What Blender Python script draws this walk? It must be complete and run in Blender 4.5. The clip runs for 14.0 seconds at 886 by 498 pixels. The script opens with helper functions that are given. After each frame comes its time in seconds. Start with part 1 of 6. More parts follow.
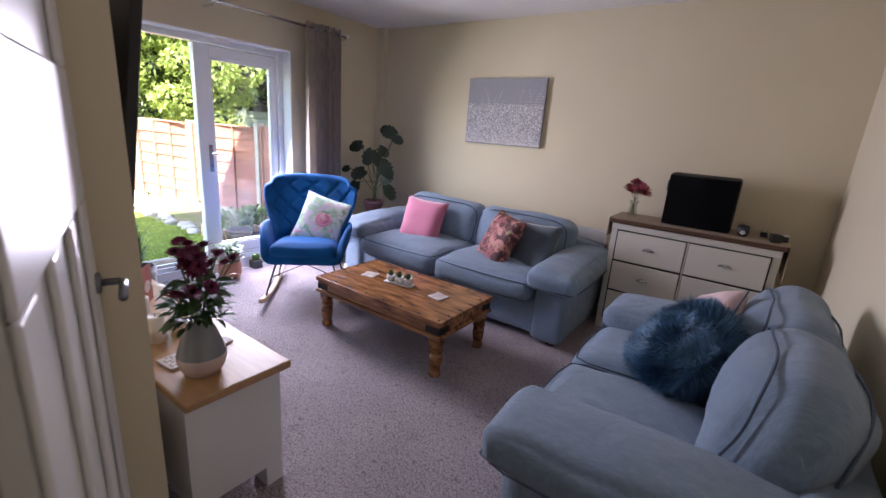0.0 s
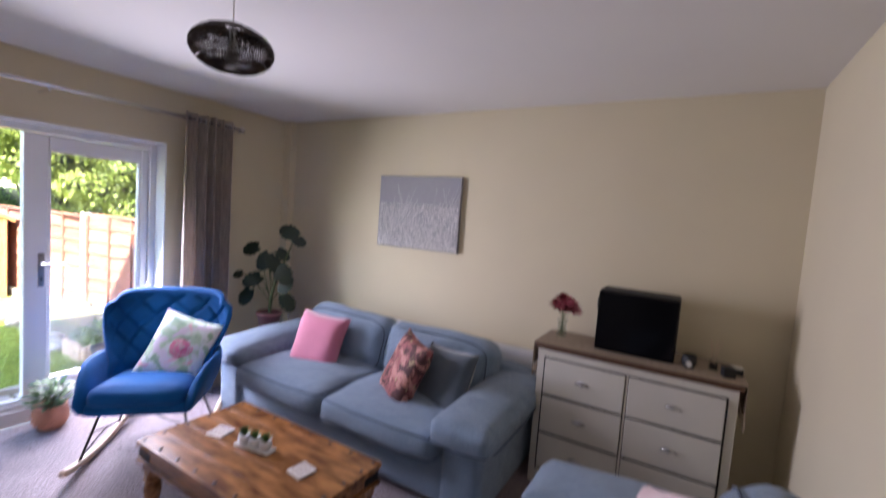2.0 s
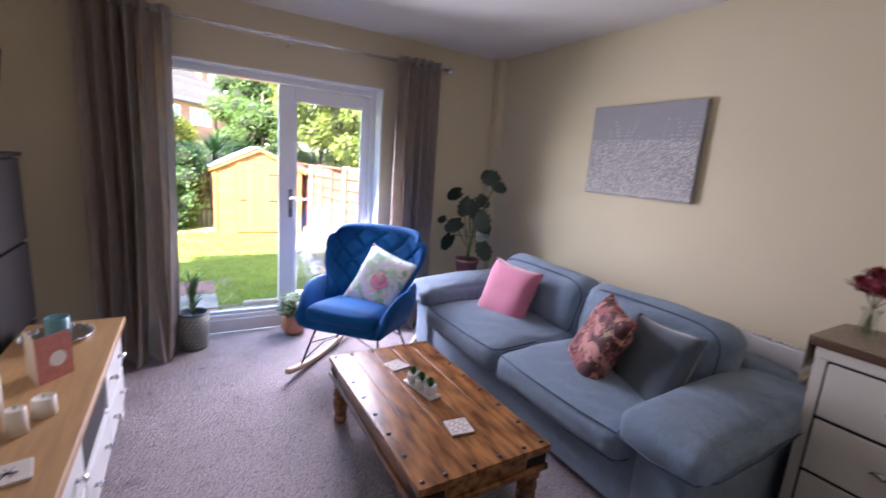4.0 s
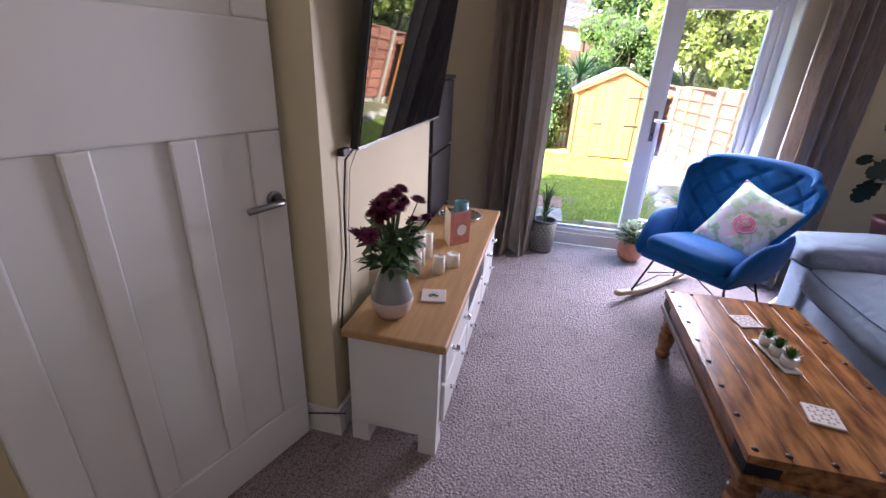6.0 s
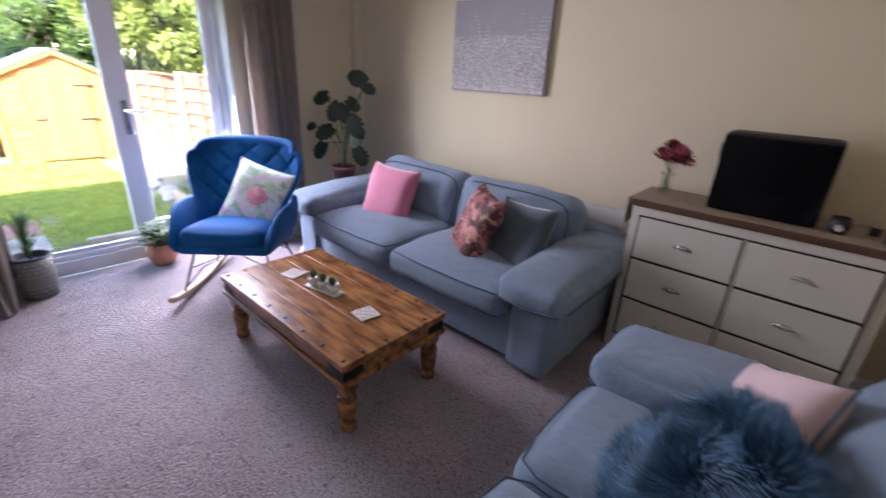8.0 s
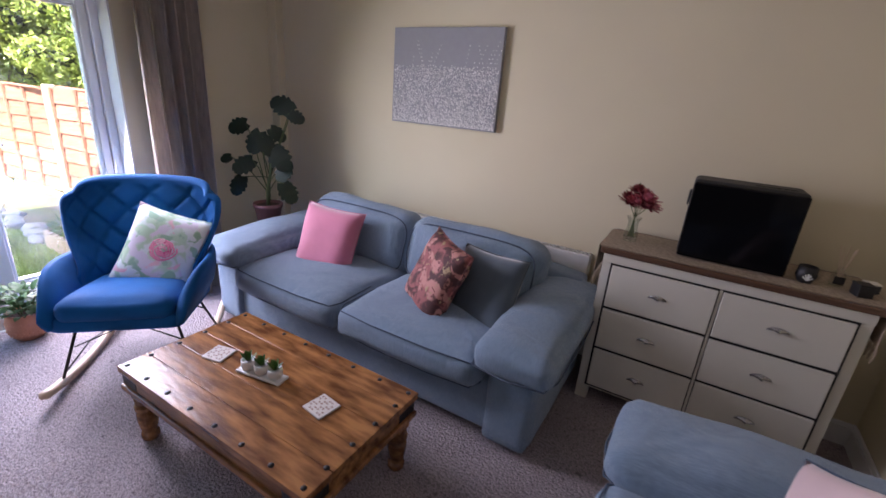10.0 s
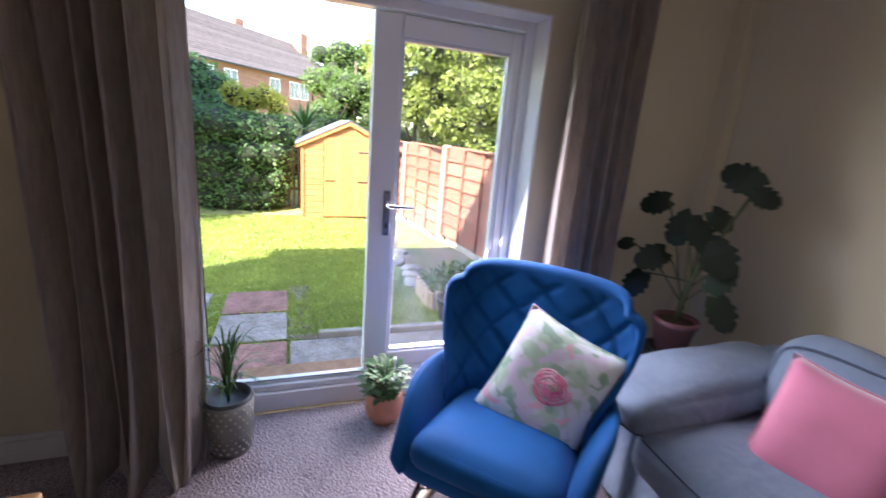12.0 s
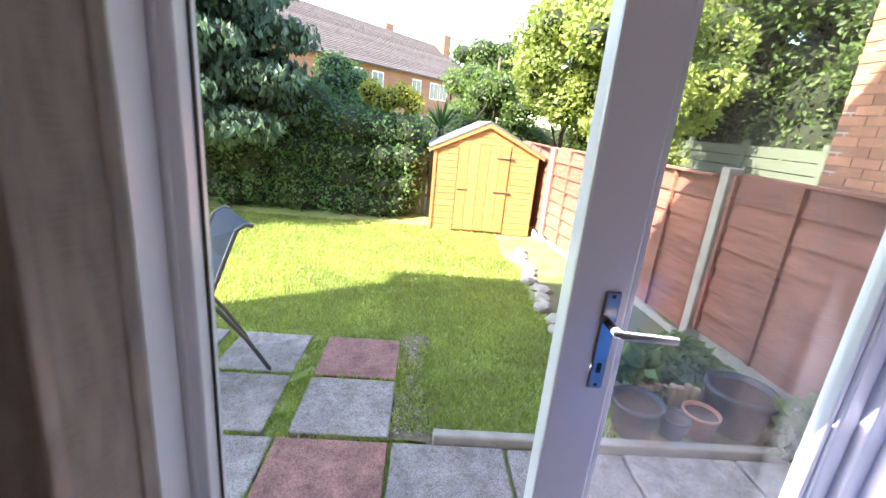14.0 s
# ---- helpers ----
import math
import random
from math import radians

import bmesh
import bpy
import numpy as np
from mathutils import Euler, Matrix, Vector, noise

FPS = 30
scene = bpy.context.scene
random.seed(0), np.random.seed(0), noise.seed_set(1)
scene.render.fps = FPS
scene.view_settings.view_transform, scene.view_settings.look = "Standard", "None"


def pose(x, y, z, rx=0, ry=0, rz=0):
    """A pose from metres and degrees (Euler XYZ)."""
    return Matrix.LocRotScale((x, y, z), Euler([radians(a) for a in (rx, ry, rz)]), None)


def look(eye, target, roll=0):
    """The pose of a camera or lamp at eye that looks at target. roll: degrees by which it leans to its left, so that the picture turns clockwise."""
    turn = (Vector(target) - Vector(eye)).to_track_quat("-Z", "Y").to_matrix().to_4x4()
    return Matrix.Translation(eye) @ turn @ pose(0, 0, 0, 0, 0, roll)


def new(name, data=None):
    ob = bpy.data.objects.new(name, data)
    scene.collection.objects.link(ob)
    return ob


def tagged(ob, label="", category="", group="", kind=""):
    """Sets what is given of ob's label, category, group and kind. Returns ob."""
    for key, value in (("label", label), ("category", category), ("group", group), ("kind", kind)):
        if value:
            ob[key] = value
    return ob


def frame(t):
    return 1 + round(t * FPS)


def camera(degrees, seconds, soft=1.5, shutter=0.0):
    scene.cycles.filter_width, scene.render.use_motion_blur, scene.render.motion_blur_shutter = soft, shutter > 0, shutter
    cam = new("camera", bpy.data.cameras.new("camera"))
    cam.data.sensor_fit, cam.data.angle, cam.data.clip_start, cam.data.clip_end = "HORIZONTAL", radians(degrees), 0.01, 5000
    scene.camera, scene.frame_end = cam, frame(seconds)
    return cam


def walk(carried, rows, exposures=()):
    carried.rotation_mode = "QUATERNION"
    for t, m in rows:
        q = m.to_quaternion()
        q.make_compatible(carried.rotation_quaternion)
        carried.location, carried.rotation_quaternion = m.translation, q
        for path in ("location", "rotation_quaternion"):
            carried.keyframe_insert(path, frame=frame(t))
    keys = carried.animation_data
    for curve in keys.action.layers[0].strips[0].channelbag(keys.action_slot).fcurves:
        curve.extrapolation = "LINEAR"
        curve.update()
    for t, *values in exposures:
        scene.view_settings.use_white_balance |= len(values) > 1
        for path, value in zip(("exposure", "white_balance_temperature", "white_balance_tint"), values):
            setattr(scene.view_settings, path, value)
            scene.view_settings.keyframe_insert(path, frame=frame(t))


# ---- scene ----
cam = camera(91.7, 14.0, 1.5, 0.35)
PATH = [
    (0, (0.117, -0.018, 1.428), (-0.987, 1.562, 0.893), 4.3),
    (0.5, (0.06, 0.154, 1.447), (-1.029, 1.739, 0.9), 4.0),
    (1, (0.035, 0.332, 1.471), (-0.986, 1.962, 0.925), 3.8),
    (1.5, (0.044, 0.557, 1.523), (-0.922, 2.23, 1.005), 3.8),
    (2, (0.081, 0.753, 1.603), (-0.922, 2.477, 1.456), 4.3),
    (2.2, (0.08, 0.794, 1.629), (-0.926, 2.522, 1.687), 4.8),
    (4.3, (-0.067, 1.204, 1.419), (-1.845, 1.963, 0.908), 3.7),
    (4.5, (-0.069, 1.145, 1.406), (-1.894, 1.726, 0.833), 3.7),
    (5, (-0.078, 1.015, 1.394), (-1.942, 1.194, 0.69), 4.8),
    (5.5, (-0.022, 1.015, 1.371), (-1.861, 0.757, 0.628), 3.3),
    (6, (0.001, 1.096, 1.41), (-1.794, 0.697, 0.622), 2.7),
    (6.5, (0.044, 1.144, 1.422), (-1.787, 0.931, 0.647), 3.1),
    (7, (0.022, 1.128, 1.46), (-1.787, 1.46, 0.674), 2.6),
    (7.5, (-0.008, 1.061, 1.464), (-1.564, 2.056, 0.697), 3.0),
    (8, (0.012, 1.034, 1.429), (-1.203, 2.433, 0.677), 3.0),
    (8.2, (0.05, 1.042, 1.42), (-1.036, 2.54, 0.659), 3.1),
    (10.3, (-0.498, 1.205, 1.555), (-1.426, 2.854, 0.909), 4.8),
    (10.5, (-0.584, 1.229, 1.575), (-1.711, 2.771, 0.983), 5.0),
    (11, (-0.901, 1.274, 1.505), (-2.393, 2.492, 0.969), 4.3),
    (11.5, (-1.238, 1.351, 1.477), (-2.915, 2.303, 0.947), 4.3),
    (12, (-1.631, 1.445, 1.458), (-3.445, 2.104, 0.933), 4.8),
    (12.5, (-2.029, 1.395, 1.415), (-3.92, 1.765, 0.88), 4.8),
    (13, (-2.402, 1.373, 1.425), (-4.311, 1.605, 0.876), 5.0),
    (13.5, (-2.72, 1.394, 1.47), (-4.636, 1.526, 0.909), 5.3),
    (14, (-2.915, 1.48, 1.461), (-4.829, 1.591, 0.891), 5.4),
]
EXPOSURE = [(0.0, 3.75, 6500, 10.5), (8.2, 3.75, 6500, 10.5), (10.5, 3.5, 6500, 10.5), (11.5, 3.38, 6600, 10.5), (12.0, 3.2, 6700, 10.5), (12.5, 3.05, 6850, 10.5), (13.0, 3.0, 7000, 10.5), (14.0, 3.1, 7100, 10.5)]
walk(cam, [(t, look(a, b, r)) for t, a, b, r in PATH], EXPOSURE)

# ---- world, sun, lamps ----
SUN_DX, SUN_DY = 0.62, -0.95
world = bpy.data.worlds.new("sky")
scene.world = world
world.use_nodes = True
wn = world.node_tree.nodes
sky = wn.new("ShaderNodeTexSky")
sky.sky_type, sky.sun_disc = "NISHITA", False
sky.sun_elevation = math.atan(1 / math.hypot(SUN_DX, SUN_DY))
sky.sun_rotation = math.atan2(SUN_DX, SUN_DY)
wn["Background"].inputs["Strength"].default_value = 0.15
world.node_tree.links.new(sky.outputs["Color"], wn["Background"].inputs["Color"])
sun_data = bpy.data.lights.new("sun", "SUN")
sun_data.energy, sun_data.angle, sun_data.color = 3.3, radians(0.6), (1.0, 0.94, 0.84)
sun = new("sun", sun_data)
sun.matrix_basis = look((SUN_DX * 10, SUN_DY * 10, 10), (0, 0, 0))
day_data = bpy.data.lights.new("daylight", "AREA")
day_data.shape, day_data.size, day_data.size_y = "RECTANGLE", 0.70, 1.70
day_data.spread = radians(150)
day_data.energy, day_data.color = 7.0, (0.95, 0.895, 1.14)
day = new("daylight", day_data)
day.matrix_basis = look((-3.68, 2.19, 1.08), (-1.5, 2.08, 0.30))

# ---- materials ----
def mat(name, col, rough=0.7, metal=0.0, var=0.0, scale=8.0, col2=None, bump=0.0, bscale=60.0, sheen=0.0, spec=0.5, stretch=(1, 1, 1), detail=4.0, rand=0.0, coat=0.0):
    """A surface with colour variation at one scale, relief at another."""
    m = bpy.data.materials.new(name)
    m.use_nodes = True
    nt = m.node_tree
    N, L = nt.nodes, nt.links
    b = N["Principled BSDF"]
    b.inputs["Base Color"].default_value = (*col, 1)
    b.inputs["Roughness"].default_value = rough
    b.inputs["Metallic"].default_value = metal
    b.inputs["Specular IOR Level"].default_value = spec
    b.inputs["Sheen Weight"].default_value = sheen
    b.inputs["Coat Weight"].default_value = coat
    tc = N.new("ShaderNodeTexCoord")
    mp = N.new("ShaderNodeMapping")
    mp.inputs["Scale"].default_value = stretch
    L.new(tc.outputs["Object"], mp.inputs["Vector"])
    out = None
    if var or col2:
        c2 = col2 or tuple(max(0, c * (1 - var)) for c in col)
        nz = N.new("ShaderNodeTexNoise")
        nz.inputs["Scale"].default_value, nz.inputs["Detail"].default_value = scale, detail
        L.new(mp.outputs["Vector"], nz.inputs["Vector"])
        rp = N.new("ShaderNodeValToRGB")
        rp.color_ramp.elements[0].position, rp.color_ramp.elements[1].position = 0.35, 0.65
        rp.color_ramp.elements[0].color, rp.color_ramp.elements[1].color = (*c2, 1), (*col, 1)
        L.new(nz.outputs["Fac"], rp.inputs["Fac"])
        out = rp.outputs["Color"]
    if rand:
        oi = N.new("ShaderNodeObjectInfo")
        geo = N.new("ShaderNodeNewGeometry")
        ad = N.new("ShaderNodeMath"); ad.operation = "ADD"
        L.new(oi.outputs["Random"], ad.inputs[0]); L.new(geo.outputs["Random Per Island"], ad.inputs[1])
        fr = N.new("ShaderNodeMath"); fr.operation = "FRACT"
        L.new(ad.outputs[0], fr.inputs[0])
        mr = N.new("ShaderNodeMapRange")
        mr.inputs["To Min"].default_value, mr.inputs["To Max"].default_value = 1 - rand, 1 + rand
        L.new(fr.outputs[0], mr.inputs["Value"])
        hs = N.new("ShaderNodeHueSaturation")
        hs.inputs["Color"].default_value = (*col, 1)
        if out:
            L.new(out, hs.inputs["Color"])
        L.new(mr.outputs["Result"], hs.inputs["Value"])
        out = hs.outputs["Color"]
    if out:
        L.new(out, b.inputs["Base Color"])
    if bump:
        n2 = N.new("ShaderNodeTexNoise")
        n2.inputs["Scale"].default_value, n2.inputs["Detail"].default_value = bscale, 3
        L.new(mp.outputs["Vector"], n2.inputs["Vector"])
        bp = N.new("ShaderNodeBump")
        bp.inputs["Strength"].default_value, bp.inputs["Distance"].default_value = min(1, bump), 0.01 * max(1, bump)
        L.new(n2.outputs["Fac"], bp.inputs["Height"])
        L.new(bp.outputs["Normal"], b.inputs["Normal"])
    return m

M_wall = mat("wall_paint", (0.65, 0.58, 0.41), 0.85, var=0.04, scale=1.5, bump=0.08, bscale=140)
M_ceil = mat("ceiling_paint", (0.74, 0.72, 0.69), 0.9, var=0.03, scale=1.2, bump=0.05, bscale=90)
M_white = mat("white_gloss", (0.73, 0.73, 0.71), 0.35, var=0.03, scale=4)
M_upvc = mat("white_upvc", (0.80, 0.81, 0.83), 0.25)
M_carpet = mat("carpet", (0.45, 0.38, 0.39), 0.95, var=0.20, scale=2.4, bump=2.2, bscale=85)
M_oak = mat("oak", (0.47, 0.28, 0.13), 0.42, var=0.18, scale=5, stretch=(1, 9, 9), bump=0.05, bscale=40)
M_cream = mat("cream_paint", (0.64, 0.615, 0.54), 0.45, var=0.03)
M_walnut = mat("dark_wood_top", (0.12, 0.062, 0.036), 0.35, var=0.3, scale=4, stretch=(1, 9, 9))
M_sheesham = mat("rustic_wood", (0.37, 0.165, 0.056), 0.26, col2=(0.105, 0.038, 0.013), scale=3.4, stretch=(1.6, 7, 7), detail=10, bump=0.12, bscale=12, rand=0.18)
M_iron = mat("black_iron", (0.03, 0.028, 0.026), 0.5, metal=0.8, bump=0.2, bscale=80)
M_chrome = mat("chrome", (0.75, 0.75, 0.76), 0.18, metal=1.0)
M_darkchrome = mat("worn_chrome", (0.30, 0.30, 0.31), 0.28, metal=1.0, var=0.2, scale=20)
M_sofa = mat("sofa_fabric", (0.215, 0.30, 0.40), 0.9, var=0.22, scale=34, stretch=(9, 1, 1), bump=0.5, bscale=230, sheen=0.30, detail=7)
def crease(m, scale, dist):
    N, L = m.node_tree.nodes, m.node_tree.links
    b = N["Principled BSDF"]
    nz, bp, tc = N.new("ShaderNodeTexNoise"), N.new("ShaderNodeBump"), N.new("ShaderNodeTexCoord")
    nz.inputs["Scale"].default_value, nz.inputs["Detail"].default_value, nz.inputs["Distortion"].default_value = scale, 2, 0.8
    bp.inputs["Strength"].default_value, bp.inputs["Distance"].default_value = 0.6, dist
    if b.inputs["Normal"].links:
        L.new(b.inputs["Normal"].links[0].from_socket, bp.inputs["Normal"])
    L.new(tc.outputs["Object"], nz.inputs["Vector"]); L.new(nz.outputs["Fac"], bp.inputs["Height"]); L.new(bp.outputs["Normal"], b.inputs["Normal"])

crease(M_sofa, 5.0, 0.035)
M_piping = mat("sofa_piping", (0.065, 0.09, 0.13), 0.9)
M_blue = mat("blue_velvet", (0.002, 0.10, 0.33), 0.75, spec=0.2, var=0.3, scale=5, bump=0.15, bscale=200, sheen=0.05)
M_beech = mat("pale_beech", (0.62, 0.47, 0.34), 0.5, var=0.1, scale=8, stretch=(1, 6, 6))
M_black = mat("black_gloss", (0.006, 0.006, 0.007), 0.03)
M_blackglass = mat("black_panel", (0.004, 0.004, 0.005), 0.08, spec=0.15)
M_blackmat = mat("black_matt", (0.012, 0.012, 0.013), 0.55)
M_bookcase = mat("black_brown_wood", (0.018, 0.015, 0.014), 0.45, var=0.2)
M_pink = mat("pink_velvet", (0.52, 0.16, 0.25), 0.8, var=0.12, scale=7, sheen=0.6, bump=0.1, bscale=220)
M_blush = mat("blush_fabric", (0.64, 0.47, 0.46), 0.85, var=0.1, sheen=0.3)
M_greycush = mat("slate_velvet", (0.07, 0.095, 0.12), 0.8, var=0.2, sheen=0.5)
M_teal = mat("teal_fur", (0.085, 0.19, 0.31), 0.6, var=0.3, scale=6, rand=0.6)
M_terra = mat("terracotta", (0.52, 0.23, 0.14), 0.7, var=0.15, scale=10)
M_soil = mat("soil", (0.06, 0.035, 0.025), 0.95, bump=1, bscale=60)
M_leaf = mat("leaf_dark", (0.009, 0.026, 0.010), 0.42, var=0.3, scale=12, rand=0.25)
M_leafmid = mat("leaf_mid", (0.065, 0.15, 0.035), 0.5, var=0.25, scale=12, rand=0.3)
M_stem = mat("stem", (0.08, 0.11, 0.04), 0.6)
M_grass = mat("grass", (0.23, 0.29, 0.085), 0.85, col2=(0.19, 0.17, 0.075), scale=1.6, bump=0.8, bscale=45, rand=0.2)
M_slab = mat("paving_grey", (0.345, 0.315, 0.305), 0.85, col2=(0.25, 0.225, 0.205), scale=11, detail=9, bump=0.8, bscale=50, rand=0.12)
M_slabred = mat("paving_red", (0.36, 0.185, 0.155), 0.85, var=0.35, scale=9, detail=8, bump=0.4, bscale=50, rand=0.1)
M_shed = mat("orange_timber", (0.47, 0.215, 0.08), 0.65, var=0.18, scale=4, stretch=(6, 1, 6), rand=0.12)
M_felt = mat("roof_felt", (0.13, 0.15, 0.19), 0.85, var=0.2, bump=0.3)
M_fence = mat("brown_fence_board", (0.29, 0.125, 0.09), 0.8, var=0.35, scale=4, stretch=(1, 1, 10), rand=0.2, bump=0.4)
def speckle(m, layers):
    """Fine value variation laid over a material's colour."""
    N, L = m.node_tree.nodes, m.node_tree.links
    src = N["Principled BSDF"].inputs["Base Color"].links[0].from_socket
    tc = N.new("ShaderNodeTexCoord")
    for sc, lo, hi, a, b in layers:
        nz, mr, hs = N.new("ShaderNodeTexNoise"), N.new("ShaderNodeMapRange"), N.new("ShaderNodeHueSaturation")
        nz.inputs["Scale"].default_value, nz.inputs["Detail"].default_value = sc, 4
        mr.inputs["From Min"].default_value, mr.inputs["From Max"].default_value, mr.inputs["To Min"].default_value, mr.inputs["To Max"].default_value = lo, hi, a, b
        L.new(tc.outputs["Object"], nz.inputs["Vector"]); L.new(nz.outputs["Fac"], mr.inputs["Value"]); L.new(mr.outputs["Result"], hs.inputs["Value"])
        L.new(src, hs.inputs["Color"])
        src = hs.outputs["Color"]
    L.new(src, N["Principled BSDF"].inputs["Base Color"])

speckle(M_carpet, ((170.0, 0.36, 0.62, 0.45, 1.20), (9.0, 0.30, 0.42, 0.82, 1.0), (70.0, 0.34, 0.50, 0.62, 1.05), (26.0, 0.29, 0.38, 0.55, 1.0)))
for _m in (M_slab, M_slabred):
    speckle(_m, ((120.0, 0.35, 0.60, 0.62, 1.15), (28.0, 0.32, 0.48, 0.72, 1.0), (3.0, 0.35, 0.62, 0.80, 1.12)))
M_conc = mat("concrete", (0.38, 0.36, 0.32), 0.9, var=0.2, scale=9, bump=0.4, bscale=60)
M_roof = mat("roof_tile", (0.20, 0.15, 0.14), 0.85, var=0.25, scale=3, rand=0.15)
M_pot = mat("pot_dark_grey", (0.05, 0.055, 0.065), 0.5, var=0.1)
M_coir = mat("coir_mat", (0.36, 0.22, 0.14), 0.98, var=0.25, scale=20, bump=1, bscale=250)


def brick_mat(name, col, col2, mortar, sx=1.0):
    m = mat(name, col, 0.85, bump=0.3, bscale=60)
    N, L = m.node_tree.nodes, m.node_tree.links
    tc = N.new("ShaderNodeTexCoord")
    sp = N.new("ShaderNodeSeparateXYZ")
    L.new(tc.outputs["Object"], sp.inputs[0])
    ad = N.new("ShaderNodeMath"); ad.operation = "ADD"
    L.new(sp.outputs["X"], ad.inputs[0]); L.new(sp.outputs["Y"], ad.inputs[1])
    cb = N.new("ShaderNodeCombineXYZ")
    L.new(ad.outputs[0], cb.inputs["X"]); L.new(sp.outputs["Z"], cb.inputs["Y"])
    br = N.new("ShaderNodeTexBrick")
    br.inputs["Scale"].default_value = sx
    br.inputs["Brick Width"].default_value, br.inputs["Row Height"].default_value = 0.225, 0.075
    br.inputs["Mortar Size"].default_value = 0.006
    br.inputs["Color1"].default_value, br.inputs["Color2"].default_value, br.inputs["Mortar"].default_value = (*col, 1), (*col2, 1), (*mortar, 1)
    L.new(cb.outputs[0], br.inputs["Vector"])
    L.new(br.outputs["Color"], N["Principled BSDF"].inputs["Base Color"])
    return m

M_brick = brick_mat("red_brick", (0.34, 0.15, 0.09), (0.25, 0.095, 0.065), (0.22, 0.17, 0.14))
M_brick2 = brick_mat("orange_brick", (0.33, 0.185, 0.13), (0.25, 0.135, 0.095), (0.5, 0.45, 0.38))


def glass_mat(name, rough=0.0, tint=(1, 1, 1), glare_haze=0.0):
    m = bpy.data.materials.new(name)
    m.use_nodes = True
    N, L = m.node_tree.nodes, m.node_tree.links
    N.remove(N["Principled BSDF"])
    tr, gl, mx, lw = N.new("ShaderNodeBsdfTransparent"), N.new("ShaderNodeBsdfGlossy"), N.new("ShaderNodeMixShader"), N.new("ShaderNodeLayerWeight")
    pw, fr = N.new("ShaderNodeMath"), N.new("ShaderNodeMath")
    pw.operation, fr.operation = "POWER", "MULTIPLY_ADD"
    lw.inputs["Blend"].default_value, pw.inputs[1].default_value = 0.5, 4.0
    fr.inputs[1].default_value, fr.inputs[2].default_value = 0.9, 0.04
    L.new(lw.outputs["Facing"], pw.inputs[0]); L.new(pw.outputs[0], fr.inputs[0])
    tr.inputs["Color"].default_value = (*tint, 1)
    gl.inputs["Roughness"].default_value = rough
    L.new(fr.outputs[0], mx.inputs[0]); L.new(tr.outputs[0], mx.inputs[1]); L.new(gl.outputs[0], mx.inputs[2])
    out = mx.outputs[0]
    # Noise-masked white diffuse layer: glare painted onto the pane.
    if glare_haze:
        df, m2 = N.new("ShaderNodeBsdfDiffuse"), N.new("ShaderNodeMixShader")
        df.inputs["Color"].default_value = (0.8, 0.8, 0.8, 1)
        nz, rp = N.new("ShaderNodeTexNoise"), N.new("ShaderNodeMapRange")
        nz.inputs["Scale"].default_value = 3
        rp.inputs["From Min"].default_value, rp.inputs["From Max"].default_value, rp.inputs["To Max"].default_value = 0.4, 0.75, glare_haze
        L.new(nz.outputs["Fac"], rp.inputs["Value"]); L.new(rp.outputs[0], m2.inputs[0])
        L.new(out, m2.inputs[1]); L.new(df.outputs[0], m2.inputs[2])
        out = m2.outputs[0]
    L.new(out, N["Material Output"].inputs[0])
    return m

M_glass = glass_mat("window_glass", glare_haze=0.16)
M_vaseglass = glass_mat("clear_glass", tint=(0.93, 0.95, 0.94))


# ---- mesh helpers ----
def part(name, bm, material, parent=None, label="", smooth=False, mats=()):
    me = bpy.data.meshes.new(name)
    bmesh.ops.recalc_face_normals(bm, faces=bm.faces)
    if smooth:
        for f in bm.faces:
            f.smooth = True
    bm.to_mesh(me)
    bm.free()
    me.materials.append(material)
    for x in mats:
        me.materials.append(x)
    ob = new(name, me)
    if parent:
        ob.parent = parent
    return tagged(ob, label)


def thing(name, label, category, m=None, group="", kind=""):
    ob = new(name)
    if m is not None:
        ob.matrix_basis = m
    return tagged(ob, label, category, group, kind)


def box(bm, x0, y0, z0, x1, y1, z1, bev=0.0, m=None, seg=2):
    r = bmesh.ops.create_cube(bm, size=1.0)
    vs = r["verts"]
    for v in vs:
        v.co = Vector(((x0 + x1) / 2 + v.co.x * (x1 - x0), (y0 + y1) / 2 + v.co.y * (y1 - y0), (z0 + z1) / 2 + v.co.z * (z1 - z0)))
    if bev:
        es = list({e for v in vs for e in v.link_edges})
        g = bmesh.ops.bevel(bm, geom=es, offset=bev, segments=seg, affect="EDGES", profile=0.5)
        vs = list({v for f in g["faces"] for v in f.verts} | {v for v in vs if v.is_valid})
    if m is not None:
        bmesh.ops.transform(bm, matrix=m, verts=vs)
    return vs


def bx(*a, **k):
    bm = bmesh.new()
    box(bm, *a, **k)
    return bm


def lathe(prof, n=24, bm=None, at=(0, 0, 0)):
    bm = bm or bmesh.new()
    rings = []
    for r, z in prof:
        if r < 1e-5:
            rings.append([bm.verts.new((at[0], at[1], at[2] + z))])
        else:
            rings.append([bm.verts.new((at[0] + r * math.cos(2 * math.pi * i / n), at[1] + r * math.sin(2 * math.pi * i / n), at[2] + z)) for i in range(n)])
    for a, b in zip(rings, rings[1:]):
        for i in range(n):
            j = (i + 1) % n
            if len(a) == 1 and len(b) > 1:
                bm.faces.new((a[0], b[i], b[j]))
            elif len(b) == 1 and len(a) > 1:
                bm.faces.new((a[i], a[j], b[0]))
            elif len(a) > 1:
                bm.faces.new((a[i], a[j], b[j], b[i]))
    return bm


